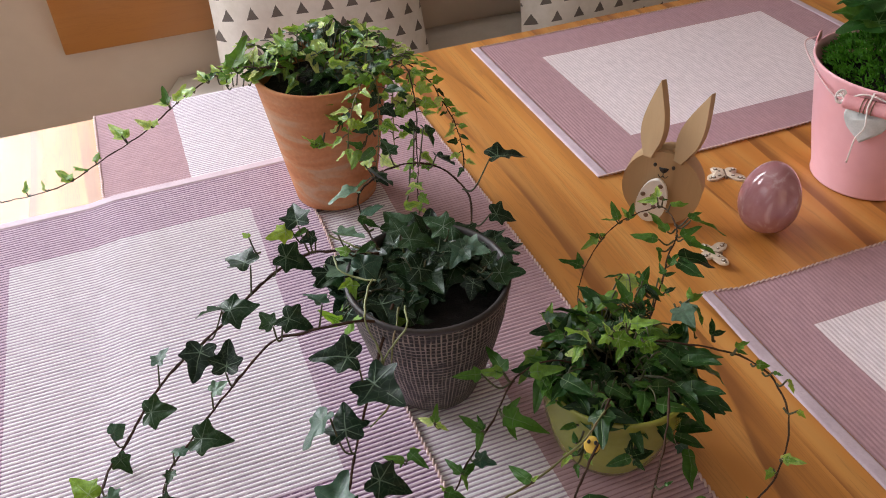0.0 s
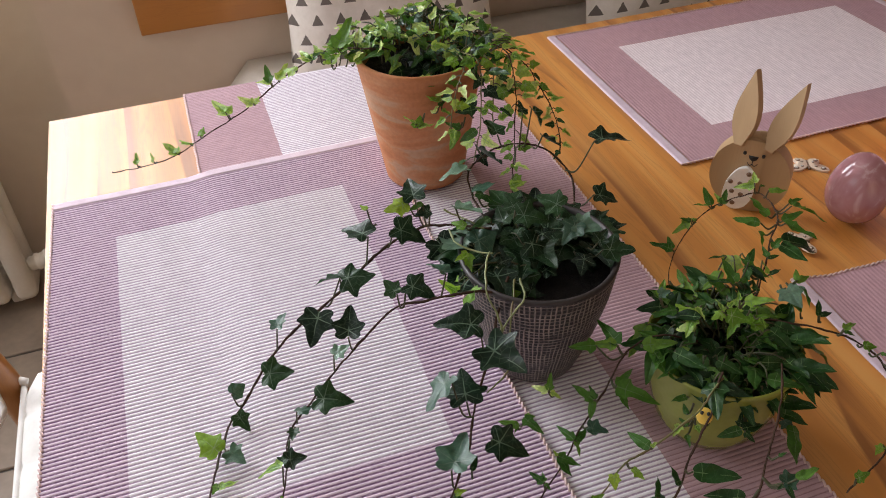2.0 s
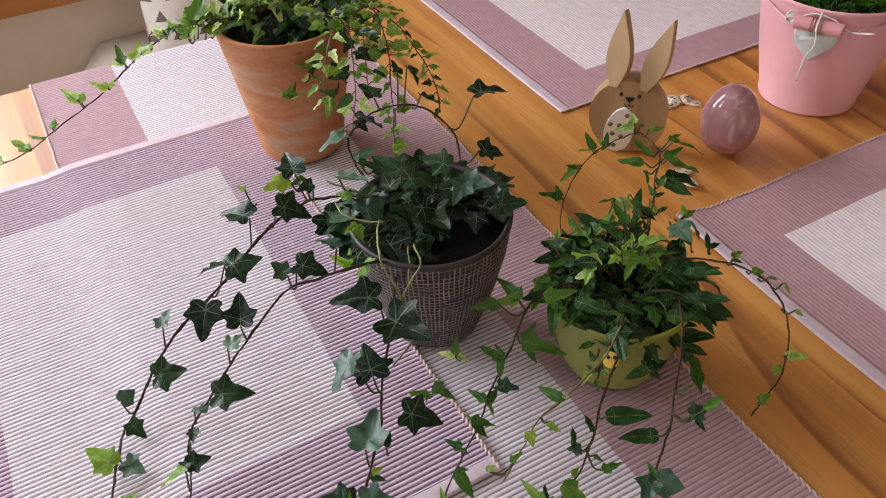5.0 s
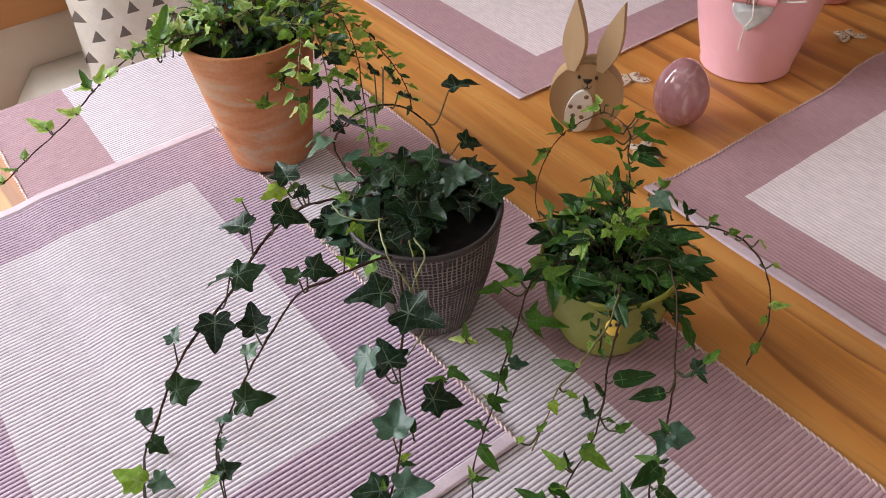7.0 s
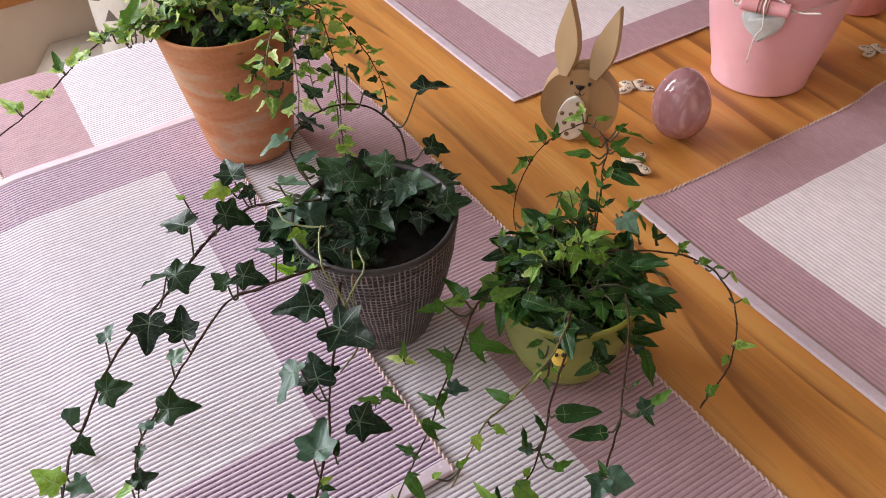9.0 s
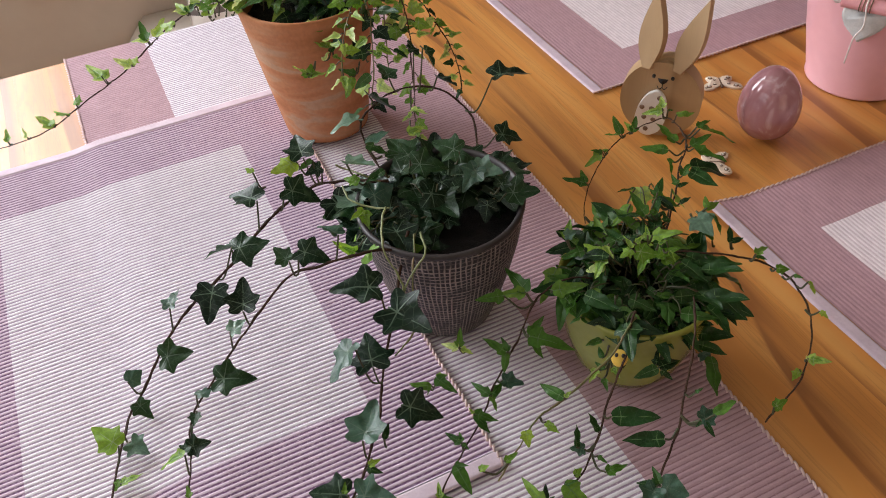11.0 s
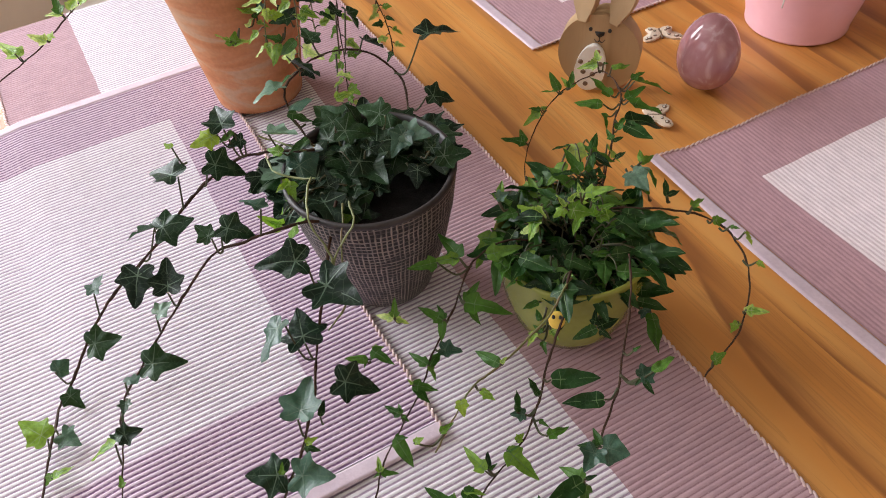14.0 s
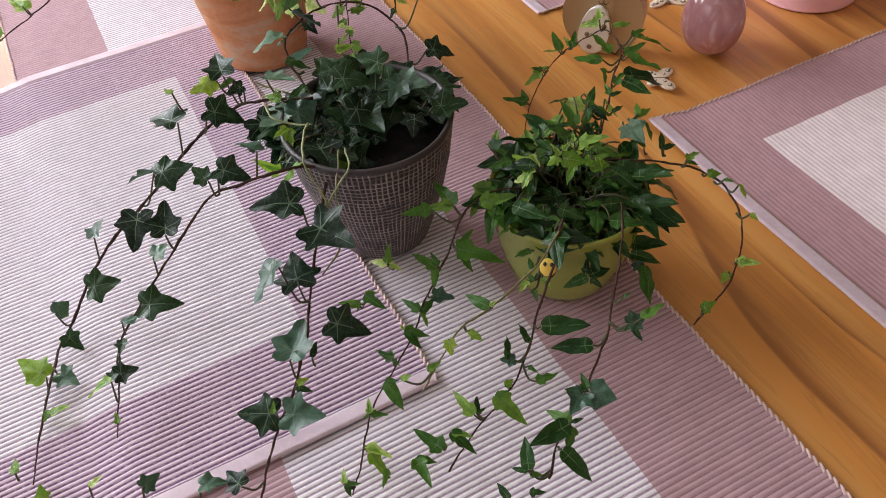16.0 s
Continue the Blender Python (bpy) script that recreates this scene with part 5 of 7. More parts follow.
    sprig(top, rod, "lit", (0.1919, 0.2463, 0.7763), (0.0068, -0.0020, 0.0013), (0.1923, 0.2442, 0.7705), -10)
    sprig(top, rod, "pale", (0.2631, 0.2287, 0.8129), (0.0120, 0.0004, -0.0003), (0.2578, 0.2378, 0.8088), 0)
    sprig(top, rod, "mid", (0.2689, 0.2258, 0.8174), (0.0145, 0.0009, 0.0004), (0.2578, 0.2378, 0.8088), -30)
    sprig(top, rod, "mid", (0.2641, 0.2262, 0.8127), (0.0002, -0.0080, -0.0026), (0.2578, 0.2378, 0.8088), 20)
    sprig(top, rod, "mid", (0.2632, 0.2279, 0.8123), (-0.0041, -0.0008, -0.0017), (0.2578, 0.2378, 0.8088), 10)
    sprig(top, rod, "lit", (0.2666, 0.2397, 0.8214), (0.0045, -0.0001, 0.0020), (0.2640, 0.2440, 0.8167), -20)
    sprig(top, rod, "lit", (0.3509, 0.2959, 0.8378), (0.0118, 0.0022, 0.0016), (0.3495, 0.2975, 0.8320), -10)
    sprig(top, rod, "lit", (0.3509, 0.2952, 0.8374), (0.0046, -0.0048, -0.0013), (0.3495, 0.2975, 0.8320), 10)
    sprig(top, rod, "young", (0.3577, 0.2841, 0.8327), (0.0076, -0.0038, 0.0001), (0.3578, 0.2883, 0.8292), 0)
    sprig(top, rod, "mid", (0.3623, 0.2748, 0.8332), (0.0030, -0.0043, 0.0010), (0.3601, 0.2806, 0.8282), -10)
    sprig(top, rod, "young", (0.3653, 0.2665, 0.8339), (-0.0002, -0.0093, -0.0040), (0.3630, 0.2710, 0.8270), -45)
    sprig(top, rod, "young", (0.3603, 0.2496, 0.8271), (0.0016, -0.0054, -0.0007), (0.3583, 0.2576, 0.8223), 10)
    sprig(top, rod, "light", (0.3378, 0.2315, 0.8177), (0.0084, -0.0081, 0.0011), (0.3383, 0.2333, 0.8143), 20)
    sprig(top, rod, "light", (0.3369, 0.2317, 0.8172), (0.0054, 0.0014, 0.0000), (0.3383, 0.2333, 0.8143), 0)
    sprig(top, rod, "light", (0.3295, 0.2287, 0.8161), (-0.0056, -0.0028, -0.0043), (0.3321, 0.2278, 0.8126), -30)
    sprig(top, rod, "light", (0.3026, 0.2175, 0.8121), (0.0087, -0.0011, 0.0028), (0.3030, 0.2170, 0.8070), 20)
    sprig(top, rod, "lit", (0.1524, 0.2349, 0.7692), (-0.0082, 0.0174, 0.0015), (0.1554, 0.2372, 0.7665), -5)
    sprig(top, rod, "lit", (0.1532, 0.2352, 0.7692), (0.0026, 0.0066, 0.0027), (0.1554, 0.2372, 0.7665), -15)
    sprig(top, rod, "lit", (0.1371, 0.2366, 0.7711), (-0.0001, -0.0178, -0.0022), (0.1399, 0.2387, 0.7682), -10)
    sprig(top, rod, "lit", (0.1378, 0.2366, 0.7711), (0.0087, -0.0057, -0.0024), (0.1405, 0.2385, 0.7682), -20)
    sprig(top, rod, "lit", (0.1602, 0.2403, 0.7726), (0.0070, -0.0154, -0.0022), (0.1646, 0.2332, 0.7648), -10)
    sprig(top, rod, "lit", (0.1607, 0.2399, 0.7722), (0.0090, -0.0071, 0.0011), (0.1646, 0.2332, 0.7648), -20)
    sprig(top, rod, "lit", (0.1172, 0.2517, 0.7717), (0.0042, -0.0142, -0.0098), (0.1163, 0.2577, 0.7703), -10)
    sprig(top, rod, "light", (0.1166, 0.2551, 0.7731), (0.0088, -0.0122, -0.0026), (0.1153, 0.2562, 0.7698), -40)
    sprig(top, rod, "lit", (0.1211, 0.2399, 0.7688), (-0.0052, -0.0071, -0.0050), (0.1214, 0.2380, 0.7623), -20)
    sprig(top, rod, "light", (0.0986, 0.2432, 0.7684), (0.0019, 0.0072, 0.0029), (0.0980, 0.2472, 0.7660), -10)
    sprig(top, rod, "lit", (0.0989, 0.2432, 0.7682), (0.0068, -0.0037, -0.0002), (0.1040, 0.2427, 0.7640), 10)
    sprig(top, rod, "lit", (0.0987, 0.2426, 0.7682), (0.0001, -0.0058, -0.0039), (0.1030, 0.2415, 0.7635), -10)
    sprig(top, rod, "pale", (0.2287, 0.2132, 0.7965), (0.0095, -0.0121, 0.0021), (0.2300, 0.2170, 0.7940), 0)
    sprig(top, rod, "mid", (0.2285, 0.2140, 0.7967), (0.0023, 0.0094, 0.0029), (0.2300, 0.2170, 0.7940), 0)
    sprig(top, rod, "mid", (0.2272, 0.2141, 0.7965), (-0.0086, 0.0059, -0.0002), (0.2300, 0.2170, 0.7940), -15)
    sprig(top, rod, "pale", (0.2262, 0.2136, 0.7964), (-0.0128, -0.0065, -0.0034), (0.2284, 0.2162, 0.7934), 10)
    sprig(top, rod, "mid", (0.2127, 0.2054, 0.7903), (-0.0072, 0.0123, -0.0006), (0.2157, 0.2102, 0.7888), -15)
    sprig(top, rod, "mid", (0.2116, 0.2048, 0.7899), (-0.0245, -0.0012, 0.0009), (0.2142, 0.2095, 0.7882), 0)
    sprig(top, rod, "mid", (0.2132, 0.2050, 0.7900), (0.0061, -0.0012, -0.0000), (0.2157, 0.2102, 0.7888), -20)
    sprig(top, rod, "mid", (0.2124, 0.2027, 0.7890), (-0.0072, -0.0082, -0.0062), (0.2142, 0.2095, 0.7882), -25)
    sprig(top, rod, "mid", (0.2020, 0.1970, 0.7851), (0.0075, -0.0187, -0.0093), (0.2022, 0.2005, 0.7824), 0)
    sprig(top, rod, "mid", (0.1823, 0.1965, 0.7824), (0.0060, 0.0142, 0.0056), (0.1935, 0.1930, 0.7778), -10)
    sprig(top, rod, "mid", (0.1818, 0.1969, 0.7816), (-0.0067, 0.0044, 0.0007), (0.1918, 0.1915, 0.7769), -15)
    sprig(top, rod, "mid", (0.1821, 0.1952, 0.7812), (0.0061, -0.0031, -0.0018), (0.1918, 0.1915, 0.7769), -10)
    sprig(top, rod, "mid", (0.1676, 0.1909, 0.7748), (-0.0019, 0.0090, 0.0032), (0.1710, 0.1910, 0.7712), -15)
    sprig(top, rod, "mid", (0.1781, 0.1885, 0.7765), (0.0069, -0.0037, 0.0003), (0.1799, 0.1875, 0.7721), -10)
    sprig(top, rod, "mid", (0.2641, 0.2676, 0.8124), (-0.0140, 0.0023, -0.0025), (0.2764, 0.2792, 0.8154), 0)
    sprig(top, rod, "mid", (0.2640, 0.2696, 0.8130), (0.0052, 0.0056, 0.0050), (0.2764, 0.2792, 0.8154), 10)
    sprig(top, rod, "mid", (0.2648, 0.2680, 0.8126), (0.0148, -0.0003, -0.0016), (0.2764, 0.2792, 0.8154), 0)
    sprig(top, rod, "mid", (0.2651, 0.2658, 0.8122), (0.0035, -0.0066, -0.0034), (0.2764, 0.2792, 0.8154), 10)
    sprig(top, rod, "mid", (0.2448, 0.2968, 0.8173), (-0.0106, -0.0002, 0.0002), (0.2521, 0.3006, 0.8166), 10)
    sprig(top, rod, "lit", (0.2406, 0.2886, 0.8121), (0.0024, 0.0077, 0.0014), (0.2514, 0.2966, 0.8135), -10)
    sprig(top, rod, "lit", (0.2397, 0.2841, 0.8070), (-0.0022, 0.0067, 0.0016), (0.2473, 0.2902, 0.8071), 0)
    sprig(top, rod, "lit", (0.2369, 0.2805, 0.8044), (-0.0023, -0.0075, -0.0021), (0.2459, 0.2880, 0.8051), 0)
    sprig(top, rod, "light", (0.2360, 0.2867, 0.8067), (-0.0085, -0.0058, -0.0011), (0.2445, 0.2889, 0.8050), 10)
    sprig(top, rod, "light", (0.2444, 0.2832, 0.8071), (0.0012, -0.0064, -0.0033), (0.2474, 0.2886, 0.8061), 15)
    sprig(top, rod, "lit", (0.2345, 0.3243, 0.8357), (0.0012, -0.0170, -0.0038), (0.2403, 0.3280, 0.8350), 0)
    sprig(top, rod, "lit", (0.2389, 0.3100, 0.8269), (0.0128, -0.0108, -0.0041), (0.2392, 0.3172, 0.8259), -15)
    sprig(top, rod, "lit", (0.2380, 0.3104, 0.8266), (-0.0066, -0.0006, 0.0000), (0.2392, 0.3172, 0.8259), 10)
    sprig(top, rod, "light", (0.2472, 0.3017, 0.8210), (0.0062, -0.0066, -0.0018), (0.2527, 0.3047, 0.8198), -20)
    sprig(top, rod, "pale", (0.2505, 0.3009, 0.8213), (0.0023, 0.0072, 0.0056), (0.2541, 0.3038, 0.8199), 20)
    sprig(top, rod, "light", (0.2582, 0.2891, 0.8178), (0.0135, -0.0040, -0.0033), (0.2615, 0.2943, 0.8171), -45)
    sprig(top, rod, "mid", (0.2681, 0.2950, 0.8150), (0.0092, 0.0103, 0.0078), (0.2709, 0.2959, 0.8124), -20)
    sprig(top, rod, "pale", (0.2734, 0.3004, 0.8231), (0.0036, 0.0070, 0.0028), (0.2739, 0.2999, 0.8168), 15)
    sprig(top, rod, "mid", (0.2641, 0.3119, 0.8263), (-0.0149, 0.0068, 0.0009), (0.2689, 0.3110, 0.8220), -20)
    sprig(top, rod, "mid", (0.2691, 0.3057, 0.8242), (0.0051, 0.0126, 0.0102), (0.2709, 0.3050, 0.8188), 15)
    sprig(top, rod, "mid", (0.2810, 0.2973, 0.8251), (0.0172, 0.0039, 0.0024), (0.2803, 0.2984, 0.8195), -15)
    sprig(top, rod, "mid", (0.2920, 0.3029, 0.8379), (0.0140, 0.0001, 0.0018), (0.2895, 0.3038, 0.8290), 10)
    sprig(top, rod, "mid", (0.3090, 0.2893, 0.7954), (0.0188, -0.0128, -0.0009), (0.3102, 0.2961, 0.7939), 0)
    sprig(top, rod, "mid", (0.3070, 0.2835, 0.7922), (0.0138, -0.0127, -0.0016), (0.3088, 0.2939, 0.7916), 0)
    sprig(top, rod, "mid", (0.3156, 0.2934, 0.8026), (0.0131, 0.0137, 0.0097), (0.3130, 0.2972, 0.7964), 15)
    sprig(top, rod, "mid", (0.3236, 0.2935, 0.8092), (0.0110, -0.0175, -0.0008), (0.3225, 0.3028, 0.8065), 15)
    sprig(top, rod, "mid", (0.3233, 0.2930, 0.8088), (0.0054, -0.0157, -0.0058), (0.3225, 0.3028, 0.8065), -40)
    sprig(top, rod, "lit", (0.3108, 0.2740, 0.7889), (-0.0081, -0.0213, -0.0058), (0.3125, 0.2844, 0.7880), -25)
    sprig(top, rod, "pale", (0.3081, 0.2790, 0.7887), (0.0029, -0.0080, -0.0032), (0.3104, 0.2860, 0.7876), 20)
    sprig(top, rod, "mid", (0.3148, 0.2982, 0.8048), (-0.0032, 0.0107, 0.0074), (0.3158, 0.3048, 0.8033), -15)
    sprig(top, rod, "young", (0.2760, 0.3155, 0.8587), (0.0117, -0.0086, -0.0013), (0.2794, 0.3145, 0.8533), 15)
    sprig(top, rod, "young", (0.2750, 0.3169, 0.8590), (-0.0086, -0.0008, -0.0011), (0.2788, 0.3163, 0.8544), 0)
    sprig(top, rod, "light", (0.2745, 0.3179, 0.8593), (0.0035, 0.0097, 0.0026), (0.2783, 0.3175, 0.8551), 30)
    sprig(top, rod, "light", (0.2780, 0.3181, 0.8618), (0.0062, 0.0014, 0.0024), (0.2807, 0.3177, 0.8568), 10)
    sprig(top, rod, "light", (0.2847, 0.3170, 0.8659), (0.0017, 0.0048, 0.0029), (0.2863, 0.3164, 0.8595), -10)
    sprig(top, rod, "light", (0.2883, 0.3109, 0.8623), (0.0050, -0.0014, 0.0016), (0.2884, 0.3121, 0.8573), -10)
    sprig(top, rod, "lit", (0.2869, 0.3153, 0.8657), (0.0129, -0.0092, 0.0040), (0.2859, 0.3175, 0.8601), 0)
    sprig(top, rod, "light", (0.2915, 0.3051, 0.8599), (-0.0004, -0.0065, -0.0029), (0.2914, 0.3098, 0.8576), -25)
    sprig(top, rod, "lit", (0.2474, 0.3422, 0.8589), (0.0084, 0.0103, 0.0042), (0.2519, 0.3401, 0.8515), 0)
    sprig(top, rod, "pale", (0.2466, 0.3434, 0.8607), (0.0074, -0.0011, 0.0012), (0.2519, 0.3401, 0.8515), 10)
    sprig(top, rod, "lit", (0.2541, 0.3339, 0.8535), (-0.0135, 0.0019, -0.0000), (0.2575, 0.3337, 0.8491), 0)
    sprig(top, rod, "light", (0.2622, 0.3269, 0.8594), (0.0008, -0.0087, -0.0033), (0.2674, 0.3283, 0.8574), -25)
    sprig(top, rod, "lit", (0.3511, 0.4723, 0.7663), (-0.0152, 0.0113, 0.0050), (0.3540, 0.4731, 0.7635), 10)
    sprig(top, rod, "lit", (0.3505, 0.4730, 0.7673), (0.0033, 0.0125, 0.0042), (0.3540, 0.4731, 0.7635), 0)
    sprig(top, rod, "lit", (0.3669, 0.4789, 0.7858), (-0.0148, -0.0008, -0.0060), (0.3709, 0.4787, 0.7813), 0)
    sprig(top, rod, "lit", (0.3685, 0.4790, 0.7868), (-0.0079, 0.0050, 0.0014), (0.3724, 0.4791, 0.7829), -15)
    sprig(top, rod, "light", (0.3694, 0.4788, 0.7877), (0.0056, 0.0012, 0.0002), (0.3737, 0.4788, 0.7843), -10)
    sprig(top, rod, "lit", (0.3826, 0.4756, 0.8015), (0.0017, 0.0146, 0.0092), (0.3867, 0.4759, 0.7984), 0)
    sprig(top, rod, "lit", (0.3806, 0.4758, 0.8012), (-0.0099, 0.0064, -0.0013), (0.3867, 0.4759, 0.7984), 40)
    sprig(top, rod, "lit", (0.3890, 0.4698, 0.8045), (0.0092, 0.0104, 0.0052), (0.3895, 0.4733, 0.8026), 0)
    sprig(top, rod, "lit", (0.3890, 0.4714, 0.8046), (-0.0009, 0.0097, 0.0049), (0.3888, 0.4744, 0.8012), -10)
    sprig(top, rod, "light", (0.3938, 0.4456, 0.8371), (-0.0116, 0.0086, -0.0027), (0.3967, 0.4449, 0.8300), -20)
    sprig(top, rod, "light", (0.3940, 0.4462, 0.8391), (0.0053, 0.0098, 0.0049), (0.3967, 0.4449, 0.8300), -10)
    sprig(top, rod, "lit", (0.3963, 0.4424, 0.8388), (0.0034, -0.0021, 0.0003), (0.3967, 0.4434, 0.8313), 10)
    sprig(top, rod, "lit", (0.3726, 0.4027, 0.8439), (-0.0046, 0.0180, 0.0051), (0.3802, 0.4035, 0.8435), 15)
    sprig(top, rod, "lit", (0.3595, 0.3944, 0.8477), (-0.0145, 0.0106, 0.0025), (0.3709, 0.3915, 0.8450), 0)
    sprig(top, rod, "lit", (0.3557, 0.3890, 0.8452), (-0.0025, -0.0104, -0.0027), (0.3662, 0.3874, 0.8444), -25)
    sprig(top, rod, "lit", (0.3949, 0.4312, 0.8421), (0.0131, -0.0034, 0.0011), (0.3936, 0.4332, 0.8347), -15)
    sprig(top, rod, "lit", (0.3904, 0.4044, 0.8493), (0.0109, -0.0001, 0.0036), (0.3848, 0.4112, 0.8415), 0)
    sprig(top, rod, "lit", (0.3899, 0.4008, 0.8497), (0.0225, -0.0123, -0.0034), (0.3836, 0.4093, 0.8420), -45)
    sprig(top, rod, "lit", (0.3752, 0.3907, 0.8476), (0.0161, 0.0006, 0.0023), (0.3756, 0.3957, 0.8455), 0)
    sprig(top, rod, "lit", (0.3745, 0.3870, 0.8483), (0.0139, -0.0164, -0.0069), (0.3732, 0.3936, 0.8452), -25)
    sprig(top, rod, "mid", (0.3612, 0.3737, 0.8464), (0.0296, -0.0078, -0.0064), (0.3595, 0.3811, 0.8435), -10)
    sprig(top, rod, "mid", (0.3596, 0.3719, 0.8450), (0.0078, -0.0187, -0.0010), (0.3584, 0.3800, 0.8433), 10)
    sprig(top, rod, "lit", (0.3530, 0.3704, 0.8447), (0.0107, 0.0054, 0.0058), (0.3532, 0.3744, 0.8423), -15)
    sprig(top, rod, "lit", (0.3464, 0.3666, 0.8422), (0.0021, 0.0091, 0.0025), (0.3490, 0.3700, 0.8415), -10)
    sprig(top, rod, "mid", (0.3463, 0.3653, 0.8421), (0.0069, -0.0017, 0.0023), (0.3479, 0.3688, 0.8412), 10)
    sprig(top, rod, "lit", (0.3230, 0.3605, 0.8462), (0.0141, -0.0105, -0.0030), (0.3353, 0.3549, 0.8378), 0)
    sprig(top, rod, "lit", (0.3260, 0.3611, 0.8462), (0.0087, 0.0067, 0.0067), (0.3364, 0.3562, 0.8382), 0)
    sprig(top, rod, "lit", (0.3241, 0.3608, 0.8464), (0.0018, 0.0081, 0.0020), (0.3353, 0.3549, 0.8378), 10)
    sprig(top, rod, "mid", (0.3376, 0.3516, 0.8419), (0.0074, -0.0003, 0.0024), (0.3364, 0.3562, 0.8382), -10)
    sprig(top, rod, "lit", (0.3116, 0.3520, 0.8421), (-0.0024, 0.0153, 0.0089), (0.3273, 0.3471, 0.8370), -10)
    sprig(top, rod, "lit", (0.3149, 0.3513, 0.8421), (0.0090, 0.0016, 0.0044), (0.3273, 0.3471, 0.8370), 10)
    sprig(top, rod, "mid", (0.3066, 0.3518, 0.8442), (-0.0123, 0.0055, 0.0024), (0.3246, 0.3444, 0.8367), 40)
    sprig(top, rod, "mid", (0.3222, 0.3434, 0.8386), (0.0038, 0.0089, 0.0026), (0.3260, 0.3458, 0.8368), 15)
    sprig(top, rod, "lit", (0.3420, 0.4384, 0.7600), (0.0019, 0.0156, 0.0036), (0.3361, 0.4499, 0.7550), -15)
    sprig(top, rod, "lit", (0.3420, 0.4368, 0.7600), (0.0037, -0.0039, -0.0012), (0.3350, 0.4482, 0.7550), -10)
    sprig(top, rod, "lit", (0.3403, 0.3326, 0.8503), (0.0115, 0.0007, 0.0014), (0.3385, 0.3376, 0.8453), 0)
    sprig(top, rod, "lit", (0.3411, 0.3321, 0.8512), (0.0047, 0.0080, 0.0026), (0.3385, 0.3376, 0.8453), -10)
    sprig(top, rod, "mid", (0.3414, 0.3283, 0.8483), (-0.0002, -0.0146, -0.0014), (0.3394, 0.3359, 0.8447), -45)
    sprig(top, rod, "pale", (0.3350, 0.3332, 0.8456), (-0.0001, -0.0169, -0.0017), (0.3353, 0.3387, 0.8437), 10)
    sprig(top, rod, "mid", (0.3378, 0.3189, 0.8358), (-0.0019, 0.0127, 0.0063), (0.3402, 0.3183, 0.8308), 30)
    sprig(top, rod, "mid", (0.3461, 0.3116, 0.8372), (0.0087, -0.0008, 0.0005), (0.3481, 0.3108, 0.8313), 0)
    sprig(top, rod, "mid", (0.3455, 0.3118, 0.8365), (0.0039, 0.0080, 0.0059), (0.3476, 0.3112, 0.8312), 15)
    tagged(part("stalk_tangle", rod, M["petiole"], top), kind="stuff")


